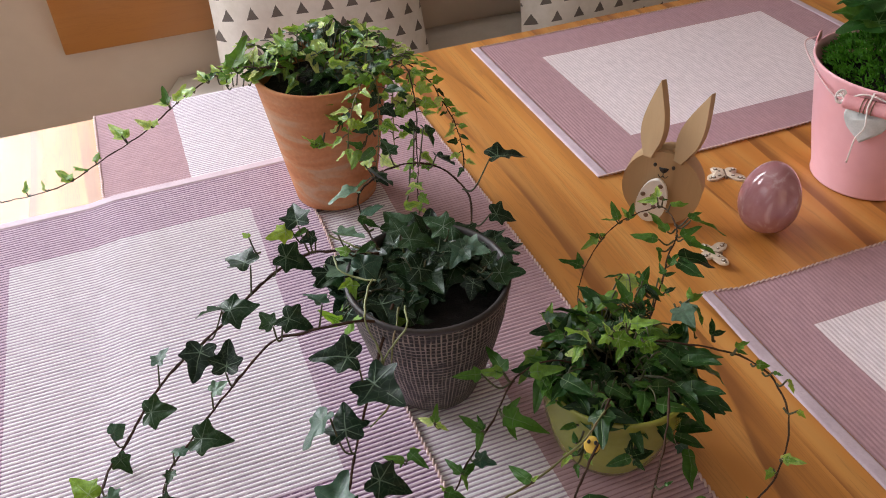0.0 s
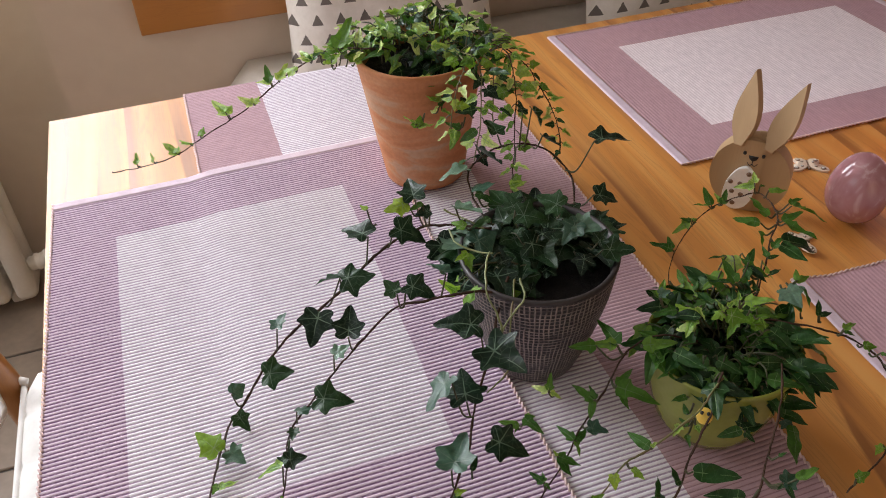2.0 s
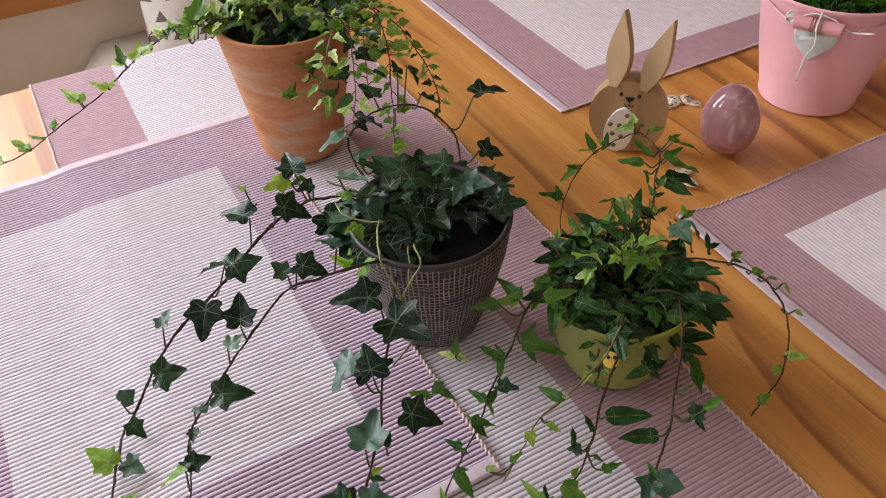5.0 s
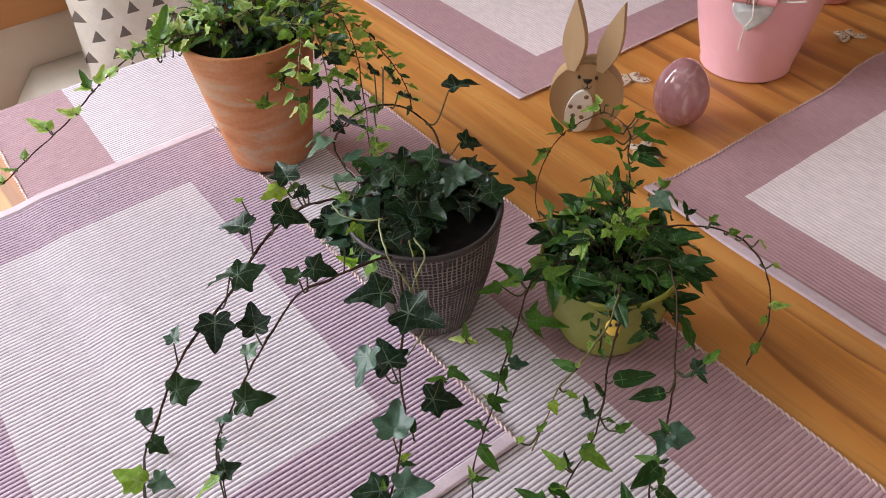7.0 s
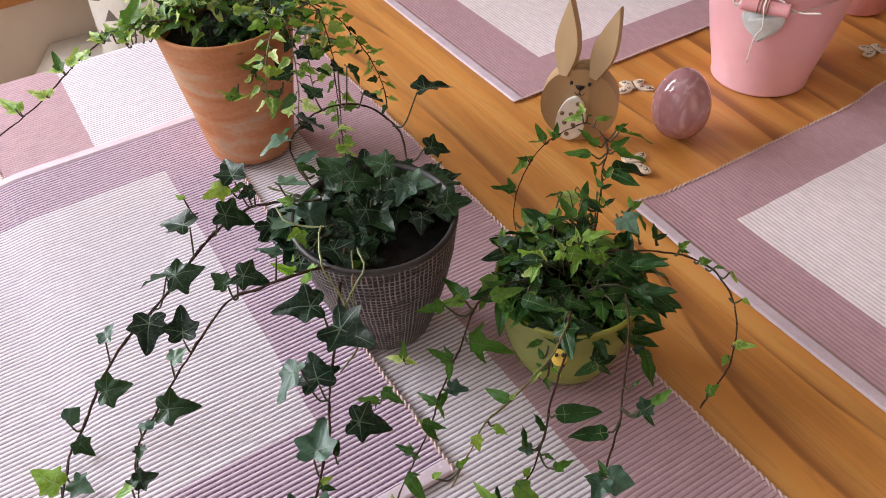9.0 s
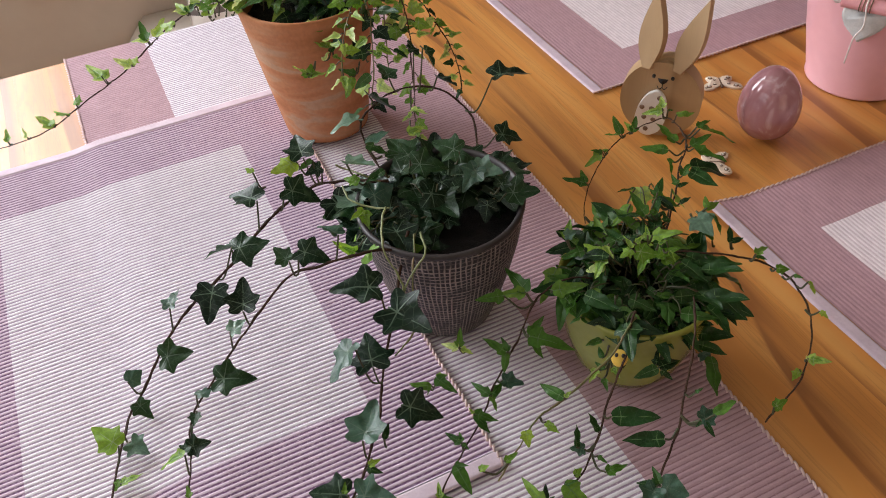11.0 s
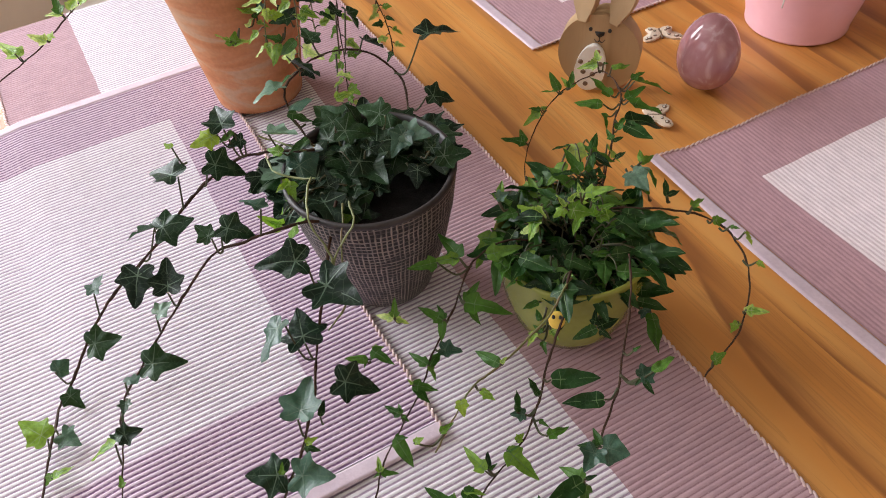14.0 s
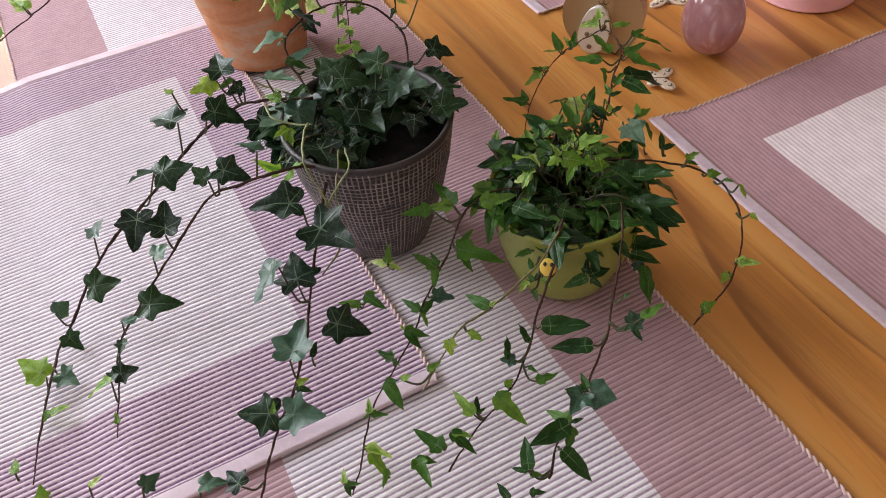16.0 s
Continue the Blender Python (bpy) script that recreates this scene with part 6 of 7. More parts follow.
def terracotta_ivy():
    rng = random.Random(37)
    at = (0.2010, 0.6785, TOP + 0.0058)
    top = thing("potted_ivy", at, "small-leaved light green ivy in a tall terracotta pot with pale bands", "potted plant")
    h = 0.129
    pot = part("pot", lathe([(0.0, 0.001), (0.035, 0.0), (0.0378, 0.0015), (0.0385, 0.005), (0.0490, h * 0.55), (0.0565, h - 0.010), (0.0578, h - 0.003), (0.0574, h - 0.0006), (0.0560, h), (0.0540, h - 0.001), (0.0528, h - 0.006), (0.0500, h - 0.035)], at, 80),
               M["terracotta"], top, "terracotta pot with pale washed bands")
    soil(top, (at[0], at[1], at[2] + h - 0.018), 0.0512, 3)
    rod = bmesh.new()
    root = (at[0], at[1], at[2] + h - 0.017)
    hole = lambda p: p.x < 0.200 and p.y < 0.652 and p.z < 0.900
    crown(top, (0.206, 0.688, 0.888), (0.062, 0.056, 0.026), 105, (0.013, 0.022), ("light", "lit", "light", "mid"), rng, rod, root, gap=hole)
    crown(top, (0.215, 0.690, 0.893), (0.046, 0.044, 0.012), 26, (0.014, 0.022), ("mid", "mid", "pale"), rng, rod, root, gap=hole)
    crown(top, (0.232, 0.648, 0.878), (0.026, 0.018, 0.014), 12, (0.012, 0.020), ("light", "mid", "light"), rng, rod, root, low=-0.9)
    crown(top, (0.212, 0.664, 0.874), (0.030, 0.020, 0.010), 18, (0.018, 0.027), ("mid", "dark"), rng, rod, root, flat_=1.2)
    crown(top, (0.250, 0.650, 0.893), (0.034, 0.036, 0.020), 24, (0.012, 0.020), ("light", "light", "mid"), rng, rod, root, low=-0.8)
    crown(top, (0.160, 0.700, 0.895), (0.032, 0.030, 0.014), 12, (0.011, 0.019), ("light", "light", "young"), rng, rod, root)
    p = trail(top, [(0.180, 0.670, 0.890), (0.150, 0.668, 0.898), (0.123, 0.696, 0.888), (0.083, 0.722, 0.857), (0.048, 0.725, 0.833), (0.009, 0.714, 0.821), (-0.030, 0.695, 0.814), (-0.074, 0.690, 0.814), (-0.079, 0.689, 0.816)], "stem", 0.0012, 0.0005)
    sprinkle(top, p[4:24], 0.0085, (0.018, 0.014), ("light", "light", "light", "mid"), rng, rod)
    p = trail(top, [(0.250, 0.670, 0.895), (0.278, 0.630, 0.880), (0.288, 0.598, 0.858), (0.285, 0.566, 0.846), (0.281, 0.552, 0.832)], "stem", 0.0010, 0.0006)
    sprinkle(top, p, 0.0065, (0.014, 0.010), ("light", "light", "mid"), rng, rod)
    p = trail(top, [(0.250, 0.650, 0.895), (0.258, 0.615, 0.898), (0.256, 0.590, 0.880), (0.250, 0.575, 0.845), (0.247, 0.570, 0.805), (0.246, 0.568, 0.785)], "stem", 0.0010, 0.0005)
    sprinkle(top, p, 0.0085, (0.015, 0.013), ("light", "light", "young"), rng, rod)
    p = trail(top, [(0.222, 0.640, 0.893), (0.217, 0.605, 0.900), (0.203, 0.585, 0.890), (0.196, 0.578, 0.872), (0.192, 0.575, 0.855)], "green_stem", 0.0010, 0.0006)
    sprinkle(top, p, 0.0080, (0.016, 0.013), ("light", "light", "young", "light"), rng, rod, 0.015)
    p = trail(top, [(0.225, 0.645, 0.893), (0.228, 0.605, 0.900), (0.222, 0.580, 0.885), (0.214, 0.565, 0.860), (0.208, 0.560, 0.835)], "green_stem", 0.0010, 0.0006)
    sprinkle(top, p, 0.0080, (0.017, 0.020), ("light", "mid", "dark"), rng, rod, 0.01)
    p = trail(top, [(0.235, 0.65, 0.893), (0.243, 0.612, 0.892), (0.236, 0.590, 0.868), (0.232, 0.578, 0.845)], "green_stem", 0.0010, 0.0006)
    sprinkle(top, p, 0.0070, (0.015, 0.013), ("light", "light", "mid"), rng, rod, 0.01)
    sprig(top, rod, "light", (-0.0571, 0.6884, 0.8185), (0.0015, 0.0108, 0.0048), (-0.0557, 0.6921, 0.8140), -10)
    sprig(top, rod, "light", (-0.0430, 0.6902, 0.8167), (-0.0010, 0.0095, 0.0036), (-0.0410, 0.6937, 0.8140), -40)
    sprig(top, rod, "light", (-0.0222, 0.6952, 0.8164), (-0.0109, 0.0162, 0.0036), (-0.0202, 0.6997, 0.8157), 10)
    sprig(top, rod, "light", (-0.0239, 0.6959, 0.8182), (0.0033, 0.0076, 0.0026), (-0.0202, 0.6997, 0.8157), -10)
    sprig(top, rod, "light", (-0.0098, 0.7016, 0.8201), (-0.0081, 0.0110, 0.0026), (-0.0073, 0.7061, 0.8181), 40)
    sprig(top, rod, "young", (-0.0001, 0.7069, 0.8236), (0.0044, 0.0067, 0.0059), (0.0025, 0.7108, 0.8198), -10)
    sprig(top, rod, "light", (0.0289, 0.7167, 0.8335), (-0.0113, 0.0224, 0.0074), (0.0318, 0.7204, 0.8280), 10)
    sprig(top, rod, "light", (0.0266, 0.7167, 0.8375), (0.0055, 0.0066, 0.0025), (0.0318, 0.7204, 0.8280), 0)
    sprig(top, rod, "light", (0.0524, 0.7186, 0.8381), (-0.0120, 0.0106, 0.0059), (0.0567, 0.7242, 0.8390), -10)
    sprig(top, rod, "light", (0.0527, 0.7191, 0.8389), (0.0062, 0.0084, 0.0038), (0.0567, 0.7242, 0.8390), -10)
    sprig(top, rod, "light", (0.0723, 0.7197, 0.8553), (-0.0130, 0.0063, 0.0032), (0.0743, 0.7228, 0.8510), 0)
    sprig(top, rod, "lit", (0.0708, 0.7195, 0.8569), (0.0001, 0.0169, 0.0084), (0.0743, 0.7228, 0.8510), 0)
    sprig(top, rod, "light", (0.0786, 0.7187, 0.8576), (0.0121, 0.0138, 0.0067), (0.0801, 0.7222, 0.8550), 0)
    sprig(top, rod, "light", (0.0943, 0.7088, 0.8682), (-0.0106, 0.0109, -0.0001), (0.0963, 0.7133, 0.8673), -10)
    sprig(top, rod, "light", (0.1068, 0.7004, 0.8785), (-0.0054, 0.0175, 0.0075), (0.1097, 0.7047, 0.8777), 0)
    sprig(top, rod, "lit", (0.1081, 0.7006, 0.8797), (0.0109, 0.0124, 0.0058), (0.1097, 0.7047, 0.8777), 0)
    sprig(top, rod, "light", (0.1226, 0.6913, 0.8835), (-0.0082, 0.0129, 0.0033), (0.1197, 0.6982, 0.8854), 0)
    sprig(top, rod, "light", (0.1274, 0.6818, 0.8919), (-0.0012, 0.0164, 0.0084), (0.1270, 0.6836, 0.8787), 0)
    sprig(top, rod, "lit", (0.1317, 0.6814, 0.8902), (0.0118, 0.0058, 0.0062), (0.1291, 0.6837, 0.8793), 0)
    sprig(top, rod, "light", (0.1355, 0.6739, 0.8877), (0.0118, 0.0094, 0.0025), (0.1337, 0.6763, 0.8807), 10)
    sprig(top, rod, "light", (0.1179, 0.6930, 0.8774), (0.0102, 0.0051, 0.0033), (0.1163, 0.7003, 0.8828), -15)
    sprig(top, rod, "lit", (0.1280, 0.6744, 0.8992), (0.0195, 0.0242, 0.0124), (0.1341, 0.6775, 0.8940), 0)
    sprig(top, rod, "light", (0.1423, 0.6750, 0.9030), (-0.0059, 0.0089, 0.0019), (0.1463, 0.6775, 0.8965), -10)
    sprig(top, rod, "light", (0.1479, 0.6718, 0.8956), (-0.0022, 0.0116, 0.0065), (0.1523, 0.6750, 0.8928), 0)
    sprig(top, rod, "young", (0.1198, 0.6700, 0.8872), (0.0101, 0.0149, 0.0074), (0.1240, 0.6729, 0.8824), -15)
    sprig(top, rod, "light", (0.1209, 0.6718, 0.8913), (-0.0025, 0.0102, 0.0046), (0.1222, 0.6740, 0.8843), 10)
    sprig(top, rod, "light", (0.1403, 0.6685, 0.8860), (0.0123, 0.0065, 0.0057), (0.1380, 0.6718, 0.8829), 20)
    sprig(top, rod, "light", (0.1546, 0.6706, 0.8948), (-0.0062, 0.0118, 0.0048), (0.1593, 0.6741, 0.8927), 10)
    sprig(top, rod, "light", (0.1656, 0.6726, 0.9042), (-0.0071, 0.0112, 0.0028), (0.1699, 0.6750, 0.8978), 0)
    sprig(top, rod, "lit", (0.1700, 0.6717, 0.9032), (-0.0066, 0.0109, 0.0058), (0.1744, 0.6740, 0.8973), 0)
    sprig(top, rod, "light", (0.1777, 0.6709, 0.9045), (-0.0086, 0.0069, 0.0023), (0.1789, 0.6730, 0.8967), -10)
    sprig(top, rod, "light", (0.1765, 0.6702, 0.9010), (0.0082, 0.0005, -0.0004), (0.1761, 0.6726, 0.8949), -10)
    sprig(top, rod, "light", (0.1800, 0.6713, 0.9069), (-0.0043, 0.0116, 0.0046), (0.1817, 0.6734, 0.8986), 0)
    sprig(top, rod, "lit", (0.1808, 0.6690, 0.9001), (0.0197, 0.0043, 0.0053), (0.1829, 0.6711, 0.8942), 0)
    sprig(top, rod, "lit", (0.1927, 0.6713, 0.9113), (-0.0065, 0.0078, 0.0051), (0.1945, 0.6734, 0.9036), 10)
    sprig(top, rod, "lit", (0.1966, 0.6653, 0.8985), (0.0107, -0.0151, -0.0058), (0.1942, 0.6685, 0.8930), 0)
    sprig(top, rod, "mid", (0.2111, 0.6631, 0.9020), (-0.0156, 0.0028, -0.0061), (0.2107, 0.6654, 0.8935), 0)
    sprig(top, rod, "pale", (0.2157, 0.6532, 0.8817), (0.0025, 0.0184, 0.0106), (0.2166, 0.6553, 0.8759), -20)
    sprig(top, rod, "pale", (0.2158, 0.6529, 0.8792), (0.0110, 0.0084, 0.0053), (0.2166, 0.6553, 0.8759), -25)
    sprig(top, rod, "mid", (0.2272, 0.6550, 0.8914), (0.0059, -0.0145, -0.0051), (0.2233, 0.6599, 0.8881), 0)
    sprig(top, rod, "light", (0.2102, 0.6673, 0.9135), (0.0083, 0.0097, 0.0060), (0.2104, 0.6695, 0.9020), -15)
    sprig(top, rod, "light", (0.2052, 0.6654, 0.9042), (-0.0041, 0.0116, 0.0046), (0.2066, 0.6675, 0.8960), -10)
    sprig(top, rod, "lit", (0.2200, 0.6605, 0.9008), (0.0070, 0.0071, 0.0042), (0.2175, 0.6636, 0.8928), 10)
    sprig(top, rod, "mid", (0.2335, 0.6557, 0.8975), (-0.0043, 0.0120, 0.0045), (0.2329, 0.6581, 0.8894), 0)
    sprig(top, rod, "light", (0.2415, 0.6613, 0.9158), (0.0160, -0.0081, -0.0014), (0.2404, 0.6640, 0.9059), -30)
    sprig(top, rod, "lit", (0.2522, 0.6521, 0.9023), (0.0022, 0.0137, 0.0081), (0.2521, 0.6543, 0.8922), 0)
    sprig(top, rod, "light", (0.2430, 0.6539, 0.8989), (-0.0060, 0.0048, -0.0003), (0.2425, 0.6563, 0.8908), -20)
    sprig(top, rod, "light", (0.2517, 0.6415, 0.8788), (-0.0016, 0.0107, 0.0049), (0.2518, 0.6435, 0.8710), -10)
    sprig(top, rod, "lit", (0.2537, 0.6392, 0.8747), (-0.0097, -0.0019, 0.0004), (0.2513, 0.6425, 0.8689), -10)
    sprig(top, rod, "light", (0.1581, 0.6718, 0.9001), (0.0053, -0.0053, -0.0008), (0.1548, 0.6749, 0.8933), 15)
    sprig(top, rod, "mid", (0.1857, 0.6646, 0.8913), (-0.0116, -0.0044, -0.0058), (0.1892, 0.6687, 0.8914), 10)
    sprig(top, rod, "mid", (0.1981, 0.6590, 0.8860), (-0.0133, -0.0082, -0.0037), (0.2009, 0.6648, 0.8880), 10)
    sprig(top, rod, "light", (0.1837, 0.6262, 0.8785), (0.0147, 0.0080, 0.0015), (0.1960, 0.6348, 0.8823), -10)
    sprig(top, rod, "young", (0.1899, 0.6241, 0.8755), (0.0152, 0.0075, 0.0016), (0.1999, 0.6327, 0.8798), 0)
    sprig(top, rod, "light", (0.2087, 0.6223, 0.8772), (0.0121, -0.0028, -0.0009), (0.2043, 0.6315, 0.8794), -15)
    sprig(top, rod, "light", (0.1899, 0.6285, 0.8810), (-0.0074, 0.0049, -0.0012), (0.1982, 0.6342, 0.8820), -20)
    sprig(top, rod, "light", (0.1984, 0.6158, 0.8626), (-0.0123, 0.0173, 0.0061), (0.2057, 0.6244, 0.8669), 30)
    sprig(top, rod, "light", (0.1910, 0.6110, 0.8559), (0.0076, 0.0096, 0.0052), (0.2024, 0.6230, 0.8632), -30)
    sprig(top, rod, "lit", (0.1975, 0.6154, 0.8599), (0.0079, 0.0074, 0.0038), (0.2029, 0.6229, 0.8631), 0)
    sprig(top, rod, "light", (0.1988, 0.6131, 0.8565), (0.0076, -0.0063, -0.0017), (0.2021, 0.6215, 0.8603), -10)
    sprig(top, rod, "light", (0.1755, 0.6093, 0.8468), (0.0174, 0.0066, -0.0017), (0.1859, 0.6204, 0.8526), -20)
    sprig(top, rod, "light", (0.1751, 0.6094, 0.8469), (-0.0009, 0.0083, 0.0053), (0.1859, 0.6204, 0.8526), 20)
    sprig(top, rod, "light", (0.1749, 0.6114, 0.8490), (-0.0073, 0.0090, 0.0060), (0.1859, 0.6204, 0.8526), 45)
    sprig(top, rod, "light", (0.1776, 0.6098, 0.8471), (0.0050, 0.0106, 0.0058), (0.1859, 0.6204, 0.8526), 20)
    sprig(top, rod, "lit", (0.2111, 0.6009, 0.8429), (-0.0103, 0.0096, 0.0038), (0.2188, 0.6099, 0.8474), 0)
    sprig(top, rod, "lit", (0.2087, 0.6014, 0.8411), (-0.0117, -0.0121, -0.0074), (0.2155, 0.6084, 0.8436), 0)
    sprig(top, rod, "light", (0.2171, 0.6088, 0.8532), (0.0026, 0.0154, 0.0084), (0.2204, 0.6131, 0.8533), -35)
    sprig(top, rod, "pale", (0.2054, 0.6149, 0.8635), (0.0004, 0.0076, 0.0049), (0.2084, 0.6248, 0.8687), -10)
    sprig(top, rod, "dark", (0.2231, 0.6064, 0.8525), (-0.0040, 0.0165, 0.0068), (0.2255, 0.6078, 0.8468), 10)
    sprig(top, rod, "light", (0.2448, 0.6090, 0.8676), (0.0144, 0.0139, 0.0093), (0.2473, 0.6104, 0.8616), 20)
    sprig(top, rod, "lit", (0.2477, 0.6098, 0.8692), (0.0209, 0.0002, -0.0018), (0.2461, 0.6132, 0.8657), -10)
    sprig(top, rod, "light", (0.2618, 0.6060, 0.8720), (0.0164, -0.0063, -0.0017), (0.2581, 0.6114, 0.8691), -30)
    sprig(top, rod, "lit", (0.2532, 0.6053, 0.8649), (0.0091, 0.0016, 0.0007), (0.2509, 0.6104, 0.8634), 10)
    sprig(top, rod, "lit", (0.2453, 0.6201, 0.8880), (0.0138, -0.0018, 0.0034), (0.2478, 0.6217, 0.8821), -10)
    tagged(part("stalk_tangle", rod, M["petiole"], top), kind="stuff")


grey_ivy()
green_ivy()
terracotta_ivy()

# ---- decorations ----


def ladybird_pick():
    """The little yellow face on a stick in the lime pot."""
    at = Vector((0.245, 0.279, 0.820))
    top = thing("plant_pick", at, "tiny yellow painted wooden face stuck in the lime green pot", "plant decoration")
    m = look(at, (0.07, 0.04, 1.18)) @ pose(0, 0, 0, -90, 0, 0)
    part("disc", plate(ellipse(0, 0, 0.0046, 0.0050), 0.003, m, 0.0006), M["yellow"], top)
    for x in (-0.0027, 0.0027):
        part("eye", plate(ellipse(x * 0.7, 0.0015, 0.0010, 0.0012, 12), 0.0012, m @ pose(0, 0.0018, 0)), M["black"], top)
        part("eye", plate(ellipse(x * 0.7, 0.0015, 0.0010, 0.0012, 12), 0.0012, m @ pose(0, -0.0018, 0)), M["black"], top)
    part("stick", tube(bmesh.new(), [at + Vector((0, 0.002, -0.006)), at + Vector((0.012, 0.014, -0.012)), Vector((0.268, 0.300, 0.806))], 0.0011, 0.0011), M["birch"], top)


def bunny():
    c = Vector((0.4560, 0.5210, TOP))
    top = thing("wooden_bunny", c, "pale plywood bunny with pointed ears and a white dotted egg", "easter decoration")
    face = math.degrees(math.atan2(-0.020, 0.019))
    m = pose(c.x, c.y, c.z, 0, 0, face)
    body = [(x, max(z, 0.0006)) for x, z in ellipse(0, 0.0362, 0.0342, 0.0368, 48)]
    part("body", plate(body, 0.017, m @ pose(0, 0.002, 0), 0.0015), M["plywood"], top, smooth=False)
    part("tuft", plate(ellipse(0.003, 0.0690, 0.012, 0.007, 24), 0.010, m @ pose(0, 0.003, 0), 0.0015), M["plywood"], top, smooth=False)

    def ear(x, tilt, length, width, name="ear"):
        n = 14
        right = [(width * math.sin(math.pi * (i / n) ** 0.8) * (1 - 0.30 * i / n), length * i / n) for i in range(n + 1)]
        outline = [(a if i else 0.004, z) for i, (a, z) in enumerate(right)]
        outline = outline + [(-a, z) for a, z in reversed(outline[:-1])]
        part(name, plate(outline, 0.0085, m @ pose(x, -0.0065, 0.066, -15, tilt, -20), 0.0008), M["plywood"], top, smooth=False)

    ear(-0.0135, -6, 0.066, 0.0122)
    ear(0.0115, 10, 0.065, 0.0112)
    for x in (-0.0078, 0.0078):
        part("eye", plate(ellipse(x, 0.0595, 0.0015, 0.0019, 14), 0.0006, m @ pose(0, -0.0068, 0)), M["black"], top)
    nose = [(-0.0042, 0.0577), (0.0042, 0.0577), (0.0030, 0.0547), (0, 0.0525), (-0.0030, 0.0547)]
    part("nose", plate(nose, 0.0008, m @ pose(0, -0.0069, 0)), M["black"], top)
    bm = bmesh.new()
    for s in (-1, 1):
        tube(bm, [m @ Vector((s * (0.0001 + 0.0042 * t), -0.0068, 0.0495 - 0.0022 * math.sin(math.pi * t) + 0.0012 * t)) for t in (0, 0.25, 0.5, 0.75, 1.0)], 0.0004, 0.0003, 5)
    tube(bm, [m @ Vector((0, -0.0068, 0.0525)), m @ Vector((0, -0.0068, 0.0493))], 0.0004, 0.0004, 5)
    part("mouth", bm, M["black"], top)
    em = m @ pose(-0.0055, -0.0095, 0.0250, 0, 8, 0)
    egg = part("egg_front", plate(ellipse(0, 0, 0.0128, 0.0232, 40, 0.14), 0.004, em, 0.0012), M["white_paint"], top, smooth=False, label="white painted wooden egg with brown dots")
    rng = random.Random(5)
    for k in range(12):
        z = -0.0165 + 0.033 * (k // 3) / 3 + rng.uniform(-0.001, 0.001)
        x = -0.0090 + 0.0082 * (k % 3) + (0.004 if (k // 3) % 2 else 0)
        if (x / 0.0105) ** 2 + (z / 0.019) ** 2 < 0.95:
            part("dot", plate(ellipse(x, z, 0.0022, 0.0022, 14), 0.0006, em @ pose(0, -0.0021, 0)), M["dot"], egg)


def ceramic_egg():
    h = 0.0675
    prof = []
    for i in range(33):
        a = math.pi * i / 32
        z = h / 2 * (1 - math.cos(a))
        prof.append((max(1e-5, 0.0262 * math.sin(a) * (1.0 + 0.13 * math.cos(a) - 0.02)), z))
    bm = lathe(prof, (0.5305, 0.4705, TOP + 0.0004), 56)
    bmesh.ops.remove_doubles(bm, verts=bm.verts, dist=1e-5)
    single("ceramic_egg", bm, M["egg"], "glossy mauve marbled ceramic egg on the wooden table", "easter egg", smooth=True)


def butterfly(at, turn, tilt=0.0, label="small printed wooden butterfly lying on the table"):
    z = TOP + 0.0012 + 0.009 * abs(math.sin(radians(tilt)))
    top = thing("butterfly", (at[0], at[1], z), label, "butterfly decoration", "butterflies on the table")
    m = pose(at[0], at[1], z, 0, tilt, turn) @ pose(0, 0, 0, 90, 0, 0)
    for s in (-1, 1):
        wing = [(0.0008, -0.008), (0.004, -0.0105), (0.009, -0.0115), (0.0125, -0.009), (0.0115, -0.0045), (0.0085, -0.0015), (0.0135, 0.0005), (0.0175, 0.004), (0.0185, 0.0085), (0.0155, 0.0115), (0.0095, 0.0105), (0.004, 0.0065), (0.0008, 0.003)]
        w = part("wing", plate([(s * x, z_) for x, z_ in (wing if s > 0 else list(reversed(wing)))], 0.0022, m, 0.0003), M["birch"], top)
        for x, z_, r in ((0.0125, 0.0070, 0.0026), (0.0085, -0.0070, 0.0022), (0.0065, 0.0035, 0.0016), (0.0158, 0.0088, 0.0011), (0.0052, -0.0040, 0.0012)):
            part("print", plate(ellipse(s * x, z_, r, r * 0.75, 12), 0.0005, m @ pose(0, -0.0013, 0)), M["dot"], w)
            part("print", plate(ellipse(s * x, z_, r, r * 0.75, 12), 0.0005, m @ pose(0, 0.0013, 0)), M["dot"], w)
            part("print", plate(ellipse(s * x, z_ - 0.0004, r * 0.5, r * 0.4, 10), 0.0005, m @ pose(0, -0.0016, 0)), M["white_paint"], w)
            part("print", plate(ellipse(s * x, z_ - 0.0004, r * 0.5, r * 0.4, 10), 0.0005, m @ pose(0, 0.0016, 0)), M["white_paint"], w)
    part("body", tube(bmesh.new(), [m @ Vector((0, 0.0002, z_)) for z_ in (-0.008, -0.004, 0, 0.004, 0.007)], 0.0011, 0.0013), M["dot"], top)


ladybird_pick()
bunny()
ceramic_egg()
butterfly((0.553, 0.553), -25)
butterfly((0.470, 0.457), 55, 8)
butterfly((0.795, 0.463), -15, 6)


